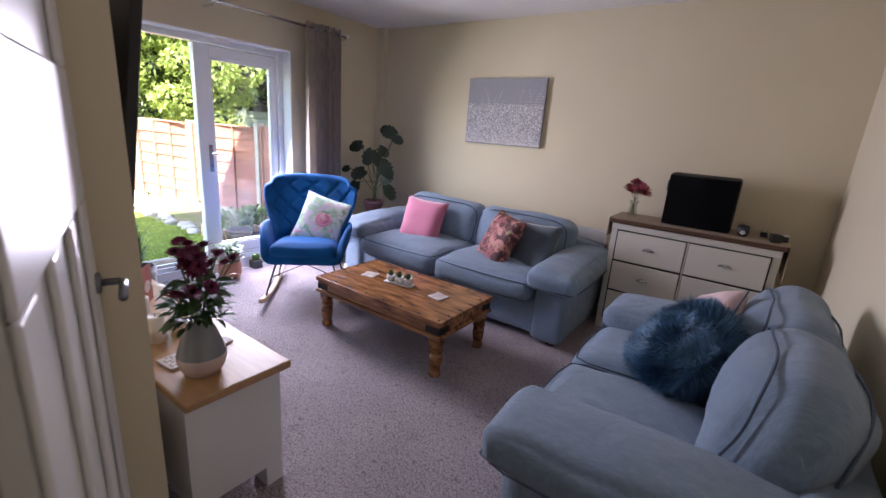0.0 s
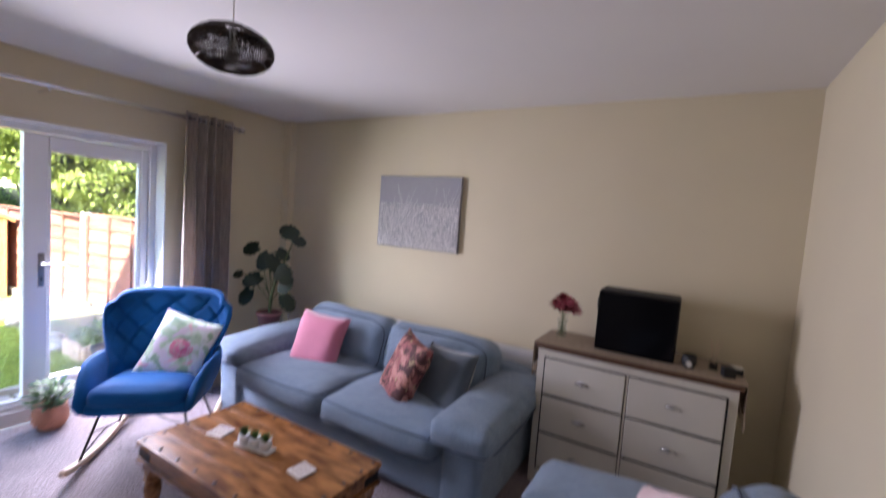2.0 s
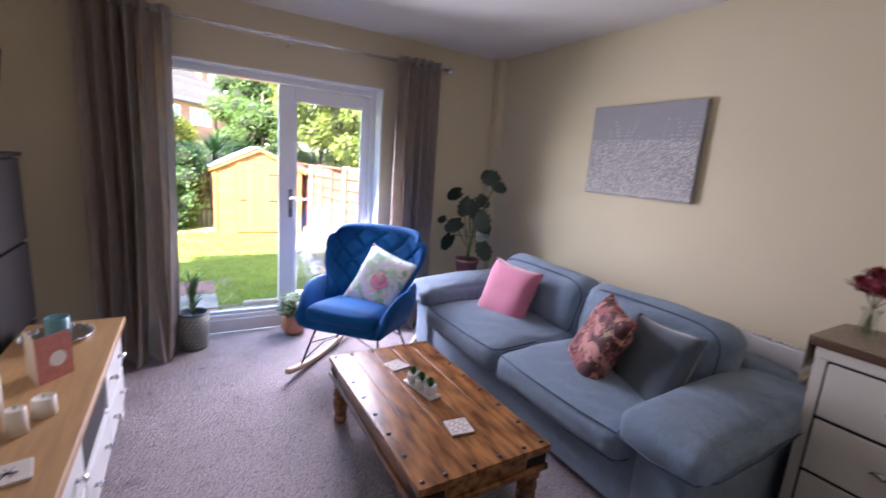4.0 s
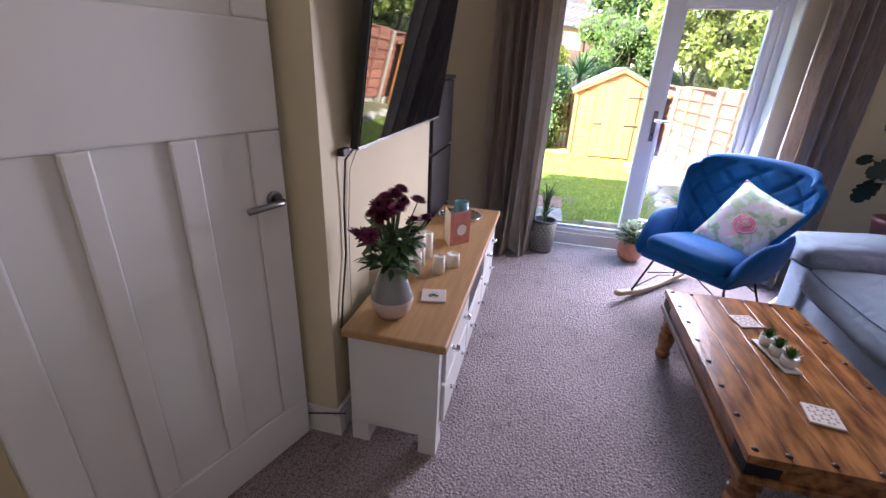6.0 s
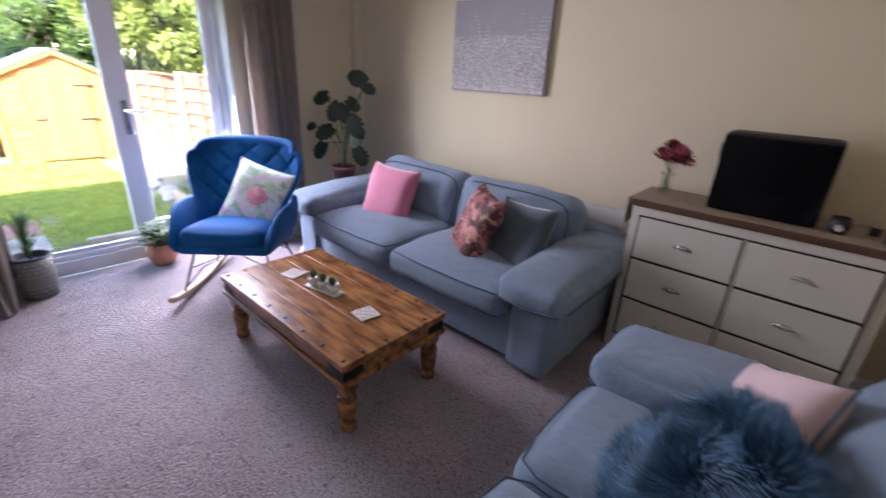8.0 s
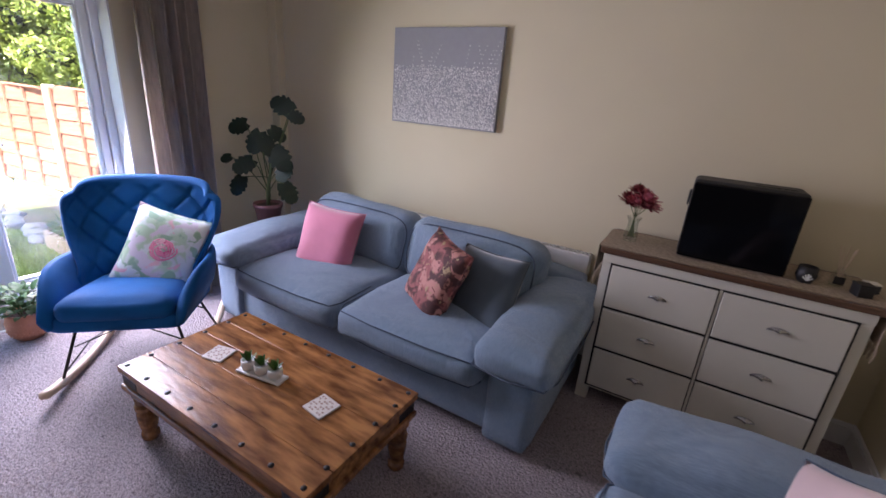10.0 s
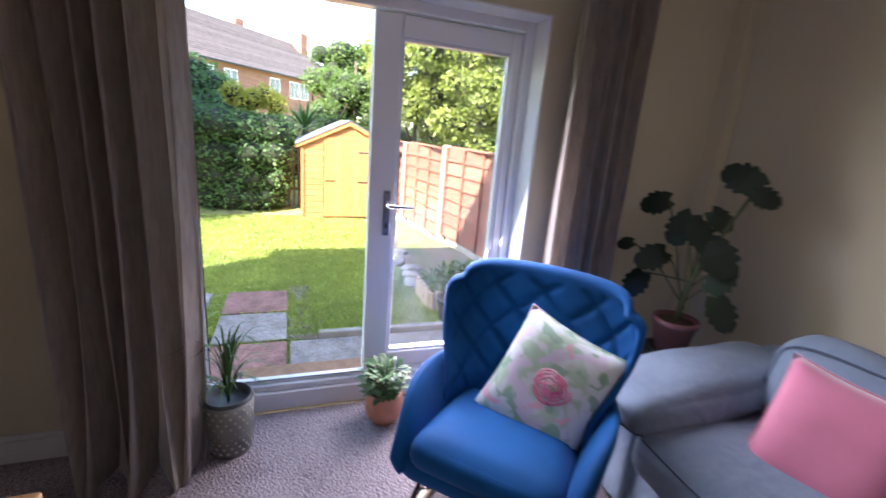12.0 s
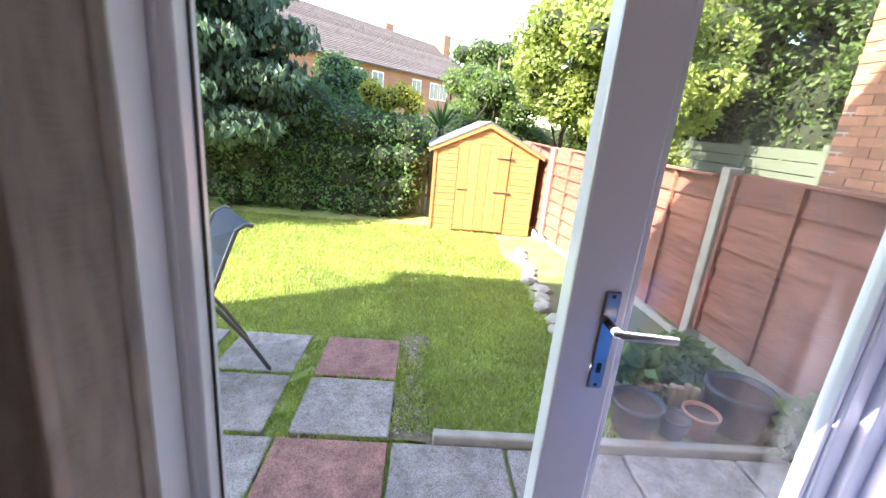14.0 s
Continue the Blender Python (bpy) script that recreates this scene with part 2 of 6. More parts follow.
def tube(pts, r, n=8, bm=None, closed=False):
    bm = bm or bmesh.new()
    P = [Vector(p) for p in pts]
    rs = r if isinstance(r, (list, tuple)) else [r] * len(P)
    rings, up = [], Vector((0.03, 0.02, 1))
    for i, p in enumerate(P):
        a = P[i - 1] if i or closed else p
        b = P[(i + 1) % len(P)] if i + 1 < len(P) or closed else p
        d = (b - a).normalized()
        if abs(d.dot(up)) > 0.98:
            up = Vector((1, 0.05, 0))
        s = d.cross(up).normalized()
        u = s.cross(d)
        rings.append([bm.verts.new(p + rs[i] * (math.cos(2 * math.pi * k / n) * s + math.sin(2 * math.pi * k / n) * u)) for k in range(n)])
        up = u
    pairs = list(zip(rings, rings[1:])) + ([(rings[-1], rings[0])] if closed else [])
    for a, b in pairs:
        for k in range(n):
            bm.faces.new((a[k], a[(k + 1) % n], b[(k + 1) % n], b[k]))
    if not closed:
        bm.faces.new(rings[0]); bm.faces.new(rings[-1])
    return bm


def soft(sx, sy, sz, r, puff=0.0, n=10, wob=0.0, seed=0, axis=2, bm=None, m=None):
    """A stuffed block: rounded edges, bulging faces, uneven."""
    bm = bm or bmesh.new()
    g = bmesh.ops.create_cube(bm, size=2.0)
    bmesh.ops.subdivide_edges(bm, edges=list({e for v in g["verts"] for e in v.link_edges}), cuts=n, use_grid_fill=True)
    h = Vector((sx / 2, sy / 2, sz / 2))
    for v in bm.verts:
        if v.tag:
            continue
        v.tag = True
        q = Vector([math.copysign(abs(c) ** 0.75, c) for c in v.co])
        p = Vector([q[i] * h[i] for i in range(3)])
        inner = Vector([max(-(h[i] - r), min(h[i] - r, p[i])) for i in range(3)])
        d = p - inner
        if d.length > 1e-6:
            p = inner + d.normalized() * r
        o = [i for i in range(3) if i != axis]
        p[axis] += q[axis] * puff * (1 - q[o[0]] ** 2) * (1 - q[o[1]] ** 2)
        for k in o:
            k2 = [j for j in o if j != k][0]
            p[k] += q[k] * puff * 0.3 * (1 - q[k2] ** 2) * (1 - q[axis] ** 2)
        if wob:
            p += wob * Vector(noise.noise_vector(p * 5 + Vector((seed * 7.3, seed, 0))))
        v.co = m @ p if m is not None else p
    return bm


def pillow(w, h, t, n=16, wob=0.008, seed=0, flat=0.0):
    bm = bmesh.new()
    grid = {}
    for side in (1, -1):
        for i in range(n + 1):
            for j in range(n + 1):
                u, v = 2 * i / n - 1, 2 * j / n - 1
                edge = i in (0, n) or j in (0, n)
                if edge and side == -1:
                    grid[side, i, j] = grid[1, i, j]
                    continue
                pin = 1 - 0.07 * (1 - u * u) * (abs(v) ** 2)
                pin2 = 1 - 0.07 * (1 - v * v) * (abs(u) ** 2)
                z = side * t / 2 * ((1 - u ** 4) * (1 - v ** 4)) ** 0.55
                p = Vector((u * w / 2 * pin2, v * h / 2 * pin, z))
                p += wob * Vector(noise.noise_vector(p * 6 + Vector((seed, side * 3, 0))))
                grid[side, i, j] = bm.verts.new(p)
    for side in (1, -1):
        for i in range(n):
            for j in range(n):
                bm.faces.new([grid[side, a, b] for a, b in ((i, j), (i + 1, j), (i + 1, j + 1), (i, j + 1))])
    return bm


def edge_path(w, h, k=10):
    pts = []
    for i in range(4 * k):
        s, f = divmod(i, k)
        f = 2 * f / k - 1
        u, v = [(f, -1), (1, f), (-f, 1), (-1, -f)][s]
        pts.append((u * w / 2 * (1 - 0.07 * (1 - v * v) * u * u), v * h / 2 * (1 - 0.07 * (1 - u * u) * v * v), 0))
    return pts

# ---- the room: west wall with the garden doors, north picture wall, east wall, south wall with the doorway ----
XW, XE, YN, CEIL = -3.58, 0.60, 3.78, 2.44
OY0, OY1, OTOP = 0.995, 2.60, 2.02
YB = 0.10      # south wall behind the open door
YD = 0.015     # south wall at the doorway
YC = 0.425      # chimney breast face
CX0, CX1 = -2.50, -1.21


def wall(name, pieces, label, material=M_wall):
    bm = bmesh.new()
    for p in pieces:
        box(bm, *p)
    ob = part(name, bm, material)
    return tagged(ob, label, "wall", kind="structure")

wall("wall_west", [(XW - 0.28, YB - 0.15, 0, XW, OY0, CEIL), (XW - 0.28, OY1, 0, XW, YN, CEIL), (XW - 0.28, OY0, OTOP, XW, OY1, CEIL)],
     "cream painted wall around the white garden doors")
wall("wall_north", [(XW - 0.28, YN, 0, XE, YN + 0.2, CEIL)], "cream painted wall behind the long sofa and canvas")
wall("wall_east", [(XE, -1.6, 0, XE + 0.2, YN + 0.2, CEIL)], "cream painted wall behind the small sofa")
wall("wall_south", [(XW, YB - 0.22, 0, CX1 - 0.12, YB, CEIL), (CX1 - 0.12, YD - 0.12, 0, -0.46, YD, CEIL), (-0.46, YD - 0.12, 2.03, 0.42, YD, CEIL), (0.42, YD - 0.12, 0, XE, YD, CEIL)],
     "cream painted wall with the doorway to the hall")
wall("chimney_breast", [(CX0, YB, 0, CX1, YC, CEIL), (CX1 - 0.12, YD, 0, CX1, YB, CEIL)], "cream painted chimney breast behind the television")
wall("hall_wall", [(-1.0, -1.8, 0, XE, -1.6, CEIL), (-1.2, -1.8, 0, -1.0, YB - 0.15, CEIL)], "plain cream hall wall")
ob = part("ceiling", bx(XW - 0.28, -1.8, CEIL, XE + 0.2, YN + 0.2, CEIL + 0.12), M_ceil)
tagged(ob, "off-white painted plaster ceiling", "ceiling", kind="structure")
ob = part("floor", bx(XW - 0.1, -1.8, -0.12, XE, YN, 0), M_carpet)
tagged(ob, "grey-beige short pile fitted carpet with scuffed tufts", "floor", kind="structure")

def board(name, x0, y0, x1, y1):
    bm = bmesh.new()
    box(bm, x0, y0, 0, x1, y1, 0.10, 0.0)
    dx, dy = (0.006, 0) if x1 - x0 < y1 - y0 else (0, 0.006)
    box(bm, x0 + (dx if x0 > -1 else 0), y0 + (dy if y0 > 2 else 0), 0.10, x1 - (dx if x0 < -1 else 0), y1 - (dy if y0 < 2 else 0), 0.125, 0.004)
    ob = part(name, bm, M_white)
    return tagged(ob, "white gloss moulded skirting board along the wall", "skirting board", kind="structure")

board("baseboard", XW, YN - 0.018, XE, YN)
board("baseboard", XW, YB + 0.02, XW + 0.018, OY0 - 0.02)
board("baseboard", XW, OY1 + 0.02, XW + 0.018, YN - 0.02)
board("baseboard", XE - 0.018, 0.2, XE, YN - 0.02)
board("baseboard", CX1, YD, CX1 + 0.018, YC)
board("baseboard", CX0, YC, CX1 + 0.018, YC + 0.018)
board("baseboard", XW + 0.02, YB, CX0, YB + 0.018)
# pipe boxing in the north-west corner
ob = part("trim", bx(XW, YN - 0.07, 0.13, XW + 0.10, YN, CEIL, 0.002), M_wall)
tagged(ob, "cream painted boxed pipe run in the corner", "pipe boxing", kind="structure")

# ---- garden doors ----
fx0, fx1 = -3.79, -3.71
win = thing("door_1", "white plastic double garden doors, one leaf folded back outside", "patio door", kind="structure")
bm = bmesh.new()
box(bm, fx0, OY0, 0.0, fx1, OY0 + 0.055, OTOP, 0.006)
box(bm, fx0, OY1 - 0.055, 0.0, fx1, OY1, OTOP, 0.006)
box(bm, fx0, OY0 + 0.055, OTOP - 0.06, fx1, OY1 - 0.055, OTOP, 0.006)
part("door_frame", bm, M_upvc, win)
bm = bmesh.new()
box(bm, fx0 - 0.02, OY0 + 0.055, 0.0, fx1 + 0.01, OY1 - 0.055, 0.10, 0.004)
box(bm, fx0, OY0 + 0.055, 0.10, fx1 - 0.01, OY1 - 0.055, 0.135, 0.006)
box(bm, fx0 + 0.02, OY0 + 0.055, 0.135, fx1 - 0.03, OY1 - 0.055, 0.16, 0.004)
part("door_sill", bm, M_upvc, win)
bm = bmesh.new()
box(bm, fx0 + 0.06, OY0 + 0.055, 0.16, fx0 + 0.064, 1.79, 0.163)
part("threshold_seal", bm, M_blackmat, win)
ly0, ly1, lz0, lz1 = 1.80, 2.545, 0.165, 1.955
gy0, gy1, gz0, gz1 = 1.945, 2.48, 0.272, 1.845
leaf = part("door_leaf", bmesh.new(), M_upvc, win, "closed white plastic door leaf with full-length glass")
bm = bmesh.new()
box(bm, -3.80, ly0, lz0, -3.735, gy0 - 0.015, lz1, 0.008)
box(bm, -3.80, gy1 + 0.015, lz0, -3.735, ly1, lz1, 0.008)
box(bm, -3.80, gy0 - 0.015, lz0, -3.735, gy1 + 0.015, gz0 - 0.015, 0.008)
box(bm, -3.80, gy0 - 0.015, gz1 + 0.015, -3.735, gy1 + 0.015, lz1, 0.008)
for a in ((gy0 - 0.015, gz0 - 0.015, gy0, gz1 + 0.015), (gy1, gz0 - 0.015, gy1 + 0.015, gz1 + 0.015), (gy0, gz0 - 0.015, gy1, gz0), (gy0, gz1, gy1, gz1 + 0.015)):
    box(bm, -3.79, a[0], a[1], -3.745, a[2], a[3], 0.004)
bm.to_mesh(leaf.data); bm.free()
ob = part("glass_pane", bx(-3.772, gy0 - 0.005, gz0 - 0.005, -3.764, gy1 + 0.005, gz1 + 0.005), M_glass, leaf)
ob.visible_shadow = False
h = part("door_handle", bx(-3.735, 1.873, 0.925, -3.727, 1.907, 1.155, 0.004, seg=3), M_darkchrome, leaf, "chrome lever handle with keyhole")
part("lever", tube([(-3.727, 1.89, 1.085), (-3.68, 1.89, 1.085), (-3.672, 1.90, 1.085), (-3.672, 2.01, 1.08)], 0.009), M_darkchrome, h, smooth=True)
part("keyhole", bx(-3.728, 1.885, 0.965, -3.7255, 1.895, 0.99, 0.002), M_blackmat, h)
for z in (0.935, 1.145):
    part("screw", bx(-3.728, 1.886, z - 0.004, -3.7255, 1.894, z + 0.004, 0.001), M_blackmat, h)
# Black strips paint the dark hinge-gap line down each jamb.
for y in (OY0 + 0.056, OY1 - 0.060):
    part("frame_gap_line", bx(fx0 + 0.03, y, 0.165, fx0 + 0.037, y + 0.004, OTOP - 0.065), M_blackmat, win, "thin black strip drawn as the dark line of the hinge gap")
part("frame_bead", bx(fx1 - 0.004, OY0 + 0.018, 0.02, fx1 + 0.004, OY0 + 0.030, OTOP - 0.03, 0.003), M_upvc, win)
# reveal lining and lintel board
bm = bmesh.new()
box(bm, fx1, OY0, 0.0, XW + 0.004, OY0 + 0.012, OTOP - 0.012, 0.002)
box(bm, fx1, OY1 - 0.012, 0.0, XW + 0.004, OY1, OTOP - 0.012, 0.002)
box(bm, fx1, OY0, OTOP - 0.012, XW + 0.004, OY1, OTOP, 0.002)
ob = part("trim", bm, M_upvc)
tagged(ob, "white plastic lining of the garden door reveal", "door lining", kind="structure")

# ---- interior door, folded back against the south wall ----
def panel_door():
    d = thing("door_2", "open white painted interior door with a wide top panel and three tall panels", "door", kind="structure")
    W, H, T = 0.775, 1.98, 0.036
    body = part("door_leaf", bx(0, 0, 0.008, W, T - 0.008, H), M_white, d)
    bm = bmesh.new()
    s = 0.105
    xs = [0, s, 0.233, 0.295, 0.452, 0.524, 0.668, W]
    for a, b in ((0, 1), (2, 3), (4, 5), (6, 7)):
        box(bm, xs[a], T - 0.008, 0.19, xs[b], T + 0.004, 1.21, 0.007)
    box(bm, 0, T - 0.008, 0.008, W, T + 0.004, 0.19, 0.007)
    box(bm, 0, T - 0.008, 1.21, W, T + 0.004, 1.50, 0.007)
    box(bm, 0, T - 0.008, 1.50, s, T + 0.004, 1.86, 0.007)
    box(bm, W - s, T - 0.008, 1.50, W, T + 0.004, 1.86, 0.007)
    box(bm, 0, T - 0.008, 1.86, W, T + 0.004, H, 0.007)
    part("stiles_and_rails", bm, M_white, d)
    hd = part("door_handle", lathe([(0, 0), (0.026, 0), (0.026, 0.008), (0.02, 0.011), (0, 0.011)], 24), M_darkchrome, d, "chrome lever on a round rose", smooth=False)
    hd.matrix_basis = pose(W - 0.048, T + 0.004, 1.004, -90, 0, 0)
    part("lever", tube([(0, 0, 0.01), (0, 0, 0.045), (-0.012, 0, 0.055), (-0.125, 0, 0.055)], 0.0095, 12), M_darkchrome, hd, smooth=True)
    return d

d = panel_door()
d.matrix_basis = pose(-0.458, 0.022, 0, 0, 0, 160.7) @ Matrix.Scale(-1, 4, (0, 1, 0))
bm = bmesh.new()
for x0, x1 in ((-0.53, -0.475), (0.42, 0.49)):
    box(bm, x0, YD, 0, x1, YD + 0.005 + 0.013 * (x0 > 0), 2.10, 0.002)
box(bm, -0.475, YD, 2.03, 0.42, YD + 0.018, 2.10, 0.004)
ob = part("trim", bm, M_white)
tagged(ob, "white painted door surround", "architrave", kind="structure")


# ---- sofas ----
def sofa(length, depth, label, nseat, bw=0.03, bh=0.43, tilt=12, bz=0.575, by=0.29):
    """Along x, facing -y, origin at the front middle of the floor."""
    s = thing("sofa", label, "sofa")
    aw = 0.27
    part("base", soft(length - 0.06, depth - 0.06, 0.30, 0.04, 0.01, 8, 0.004, m=pose(0, depth / 2 + 0.03, 0.19)), M_sofa, s, smooth=True)
    inner = length - 2 * aw
    cw = inner / nseat
    for i in range(nseat):
        cx = -inner / 2 + cw * (i + 0.5)
        c = part("seat_cushion", soft(cw - 0.01, depth - 0.26, 0.175, 0.065, 0.042, 14, 0.014, i, m=pose(cx, (depth - 0.26) / 2 - 0.03, 0.36)), M_sofa, s, smooth=True)
        for z, dy in ((0.428, 0.0), (0.300, 0.004)):
            q = [(cx - cw / 2 + 0.02, 0.30, z + 0.01), (cx - cw / 2 + 0.012, 0.05, z + 0.004), (cx - cw / 2 + 0.04, -0.012 + dy, z), (cx - cw / 5, -0.030 + dy, z), (cx + cw / 5, -0.030 + dy, z),
                 (cx + cw / 2 - 0.04, -0.012 + dy, z), (cx + cw / 2 - 0.012, 0.05, z + 0.004), (cx + cw / 2 - 0.02, 0.30, z + 0.01)]
            part("piping", tube(q, 0.0036, 6), M_piping, c, smooth=True)
        mb = pose(cx, depth - by, bz, -tilt)
        w2, h2 = (cw + bw) / 2, bh / 2
        b = part("back_cushion", soft(2 * w2, 0.26, bh, 0.115, 0.055, 14, 0.022, i + 5, axis=1, m=mb), M_sofa, s, smooth=True)
        for fy in (-0.118, 0.105):
            loop = []
            for a in np.linspace(0, 2 * math.pi, 49)[:-1]:
                ca, sa = math.cos(a), math.sin(a)
                k = (abs(ca) ** 5 + abs(sa) ** 5) ** -0.2
                q = Vector((ca * k * (w2 - 0.030), fy + 0.006 * math.sin(5 * a + i), sa * k * (h2 - 0.028)))
                loop.append(mb @ q)
            part("piping", tube(loop, 0.0045, 6, closed=True), M_piping, b, smooth=True)
    part("back_frame", soft(length - 0.12, 0.20, 0.53, 0.06, 0.01, 8, 0.004, m=pose(0, depth - 0.10, 0.355)), M_sofa, s, smooth=True)
    for sg in (-1, 1):
        x = sg * (length / 2 - aw / 2)
        part("arm_side", soft(aw - 0.04, depth - 0.10, 0.44, 0.04, 0.01, 8, 0.004, m=pose(x, depth / 2 - 0.02, 0.24)), M_sofa, s, smooth=True)
        a = part("armrest", soft(aw + 0.085, depth - 0.05, 0.145, 0.052, 0.045, 16, 0.014, sg + 3, m=pose(x, depth / 2 - 0.055, 0.495, 2.5)), M_sofa, s, smooth=True)
        h_ = aw / 2 + 0.054
        for dz, ins in ((-0.030, 0.0),):
            q = [(x - h_ + ins, depth - 0.2, 0.505 + dz), (x - h_ - 0.010 + ins, 0.45, 0.488 + dz), (x - h_ + ins, 0.07, 0.472 + dz), (x - h_ + 0.030, -0.028 + ins, 0.468 + dz), (x, -0.050 + ins, 0.466 + dz),
                 (x + h_ - 0.030, -0.028 + ins, 0.468 + dz), (x + h_ - ins, 0.07, 0.472 + dz), (x + h_ + 0.010 - ins, 0.45, 0.488 + dz), (x + h_ - ins, depth - 0.2, 0.505 + dz)]
            part("piping", tube(q, 0.0036, 6), M_piping, a, smooth=True)
    for x in (-length / 2 + 0.1, length / 2 - 0.1):
        for y in (0.1, depth - 0.1):
            part("foot", bx(x - 0.03, y - 0.03, 0, x + 0.03, y + 0.03, 0.05, 0.005), M_walnut, s)
    return s

sf1 = sofa(2.23, 1.02, "pale blue-grey fabric two-cushion sofa below the grey canvas", 2)
sf1.matrix_basis = pose(-1.835, 2.66, 0)
sf2 = sofa(1.60, 0.95, "smaller pale blue-grey fabric sofa against the side wall", 2, 0.05, 0.50, 14, 0.62, 0.235)
sf2.matrix_basis = pose(-0.38, 1.85, 0, 0, 0, -90)


# ---- coffee table ----
def coffee_table():
    t = thing("coffee_table", "rustic reddish wooden coffee table with iron studs and turned legs", "coffee table")
    L, W, H = 1.09, 0.60, 0.375
    for i in range(5):
        y0 = -W / 2 + i * W / 5
        part("plank", bx(-L / 2, y0 + 0.0008, H - 0.03, L / 2, y0 + W / 5 - 0.0008, H, 0.002), M_sheesham, t)
    bm = bmesh.new()
    for a in ((-L / 2 + 0.012, -W / 2 + 0.012, L / 2 - 0.012, -W / 2 + 0.04), (-L / 2 + 0.012, W / 2 - 0.04, L / 2 - 0.012, W / 2 - 0.012),
              (-L / 2 + 0.012, -W / 2 + 0.04, -L / 2 + 0.04, W / 2 - 0.04), (L / 2 - 0.04, -W / 2 + 0.04, L / 2 - 0.012, W / 2 - 0.04)):
        box(bm, a[0], a[1], H - 0.09, a[2], a[3], H - 0.03, 0.002)
    part("apron", bm, M_sheesham, t)
    bm = bmesh.new()
    for a in ((-L / 2, -W / 2, L / 2, -W / 2 + 0.05), (-L / 2, W / 2 - 0.05, L / 2, W / 2), (-L / 2, -W / 2 + 0.05, -L / 2 + 0.05, W / 2 - 0.05), (L / 2 - 0.05, -W / 2 + 0.05, L / 2, W / 2 - 0.05)):
        box(bm, a[0], a[1], H - 0.115, a[2], a[3], H - 0.09, 0.005)
    part("lower_moulding", bm, M_sheesham, t)
    z = H - 0.115
    for sx in (-1, 1):
        for sy in (-1, 1):
            x, y = sx * (L / 2 - 0.055), sy * (W / 2 - 0.055)
            bm = bx(x - 0.035, y - 0.035, z - 0.05, x + 0.035, y + 0.035, z, 0.004)
            lathe([(0, 0), (0.030, 0), (0.036, 0.012), (0.036, 0.03), (0.029, 0.042), (0.036, 0.075), (0.041, 0.115), (0.040, 0.135), (0.029, 0.150), (0.042, 0.160), (0.042, 0.176), (0.030, 0.184), (0.038, 0.192), (0.038, z - 0.05), (0, z - 0.05)], 20, bm, (x, y, 0))
            part("leg", bm, M_sheesham, t, smooth=False)
    def stud(x, y, zz):
        o = part("stud", lathe([(0.011, 0), (0.010, 0.003), (0.005, 0.006), (0, 0.007)], 10), M_iron, t, smooth=True)
        return o
    first = None
    pts = [(-L / 2 + 0.03 + i * (L - 0.06) / 7, s * (W / 2 - 0.028)) for i in range(8) for s in (-1, 1)] + [(s * (L / 2 - 0.028), -W / 2 + i * W / 5) for i in range(1, 5) for s in (-1, 1)]
    for x, y in pts:
        if first is None:
            first = stud(0, 0, 0)
            o = first
        else:
            o = first.copy(); scene.collection.objects.link(o)
        o.matrix_basis = pose(x, y, H - 0.001)
    for sx in (-1, 1):
        for sy in (-1, 1):
            bm = bmesh.new()
            box(bm, sx * (L / 2 - 0.014), sy * (W / 2 - 0.011) - sy * 0.10, H - 0.085, sx * (L / 2 - 0.010), sy * (W / 2 - 0.0105), H - 0.045)
            box(bm, sx * (L / 2 - 0.11), sy * (W / 2 - 0.013), H - 0.085, sx * (L / 2 - 0.0105), sy * (W / 2 - 0.0095), H - 0.045)
            part("iron_corner", bm, M_iron, t)
    return t

coffee_table().matrix_basis = pose(-1.685, 2.11, 0)


# ---- tv unit ----
def knob_m():
    return lathe([(0, 0), (0.009, 0), (0.007, 0.008), (0.014, 0.016), (0.014, 0.024), (0.006, 0.03), (0, 0.03)], 14)


def tv_unit():
    t = thing("tv_unit", "low white painted television unit with a pale oak top", "tv unit")
    x0, x1, y0, y1, H = -2.70, -1.20, 0.49, 0.835, 0.54
    part("body", bx(x0, y0, 0.09, x1, y1, H - 0.032, 0.002), M_white, t)
    part("top", bx(x0 - 0.03, y0 - 0.01, H - 0.032, x1 + 0.035, y1 + 0.03, H, 0.007), M_oak, t, "pale oak top with a rounded corner")
    for fx in (x0, x1 - 0.07):
        for fy in (y0, y1 - 0.07):
            bm = bx(fx, fy, 0, fx + 0.07, fy + 0.07, 0.09)
            for v in bm.verts:
                if v.co.z < 0.01:
                    v.co.x += 0.02 * (1 if fx == x0 else -1) * (1 if (v.co.x < fx + 0.03) != (fx == x0) else 0)
            part("foot", bm, M_white, t)
    n = 3
    w = (x1 - x0 - 0.10) / n
    for i in range(n):
        a = x0 + 0.05 + i * w
        zs = [(0.12, 0.30), (0.315, 0.49)] if i != 1 else [(0.12, 0.30)]
        for z0, z1 in zs:
            d = part("drawer_front", bx(a + 0.008, y1, z0, a + w - 0.008, y1 + 0.014, z1, 0.003), M_white, t)
            for kx in (a + w * 0.25, a + w * 0.75):
                k = part("knob", knob_m(), M_chrome, d, "faceted chrome knob")
                k.matrix_basis = pose(kx, y1 + 0.014, (z0 + z1) / 2, -90)
        # No recess is cut: a black panel paints the shaded opening.
        if i == 1:
            part("niche_shade", bx(a + 0.008, y1, 0.315, a + w - 0.008, y1 + 0.004, 0.49), M_blackmat, t, "flat black panel coloured as the shade of an open shelf")
    return t

tv_unit()

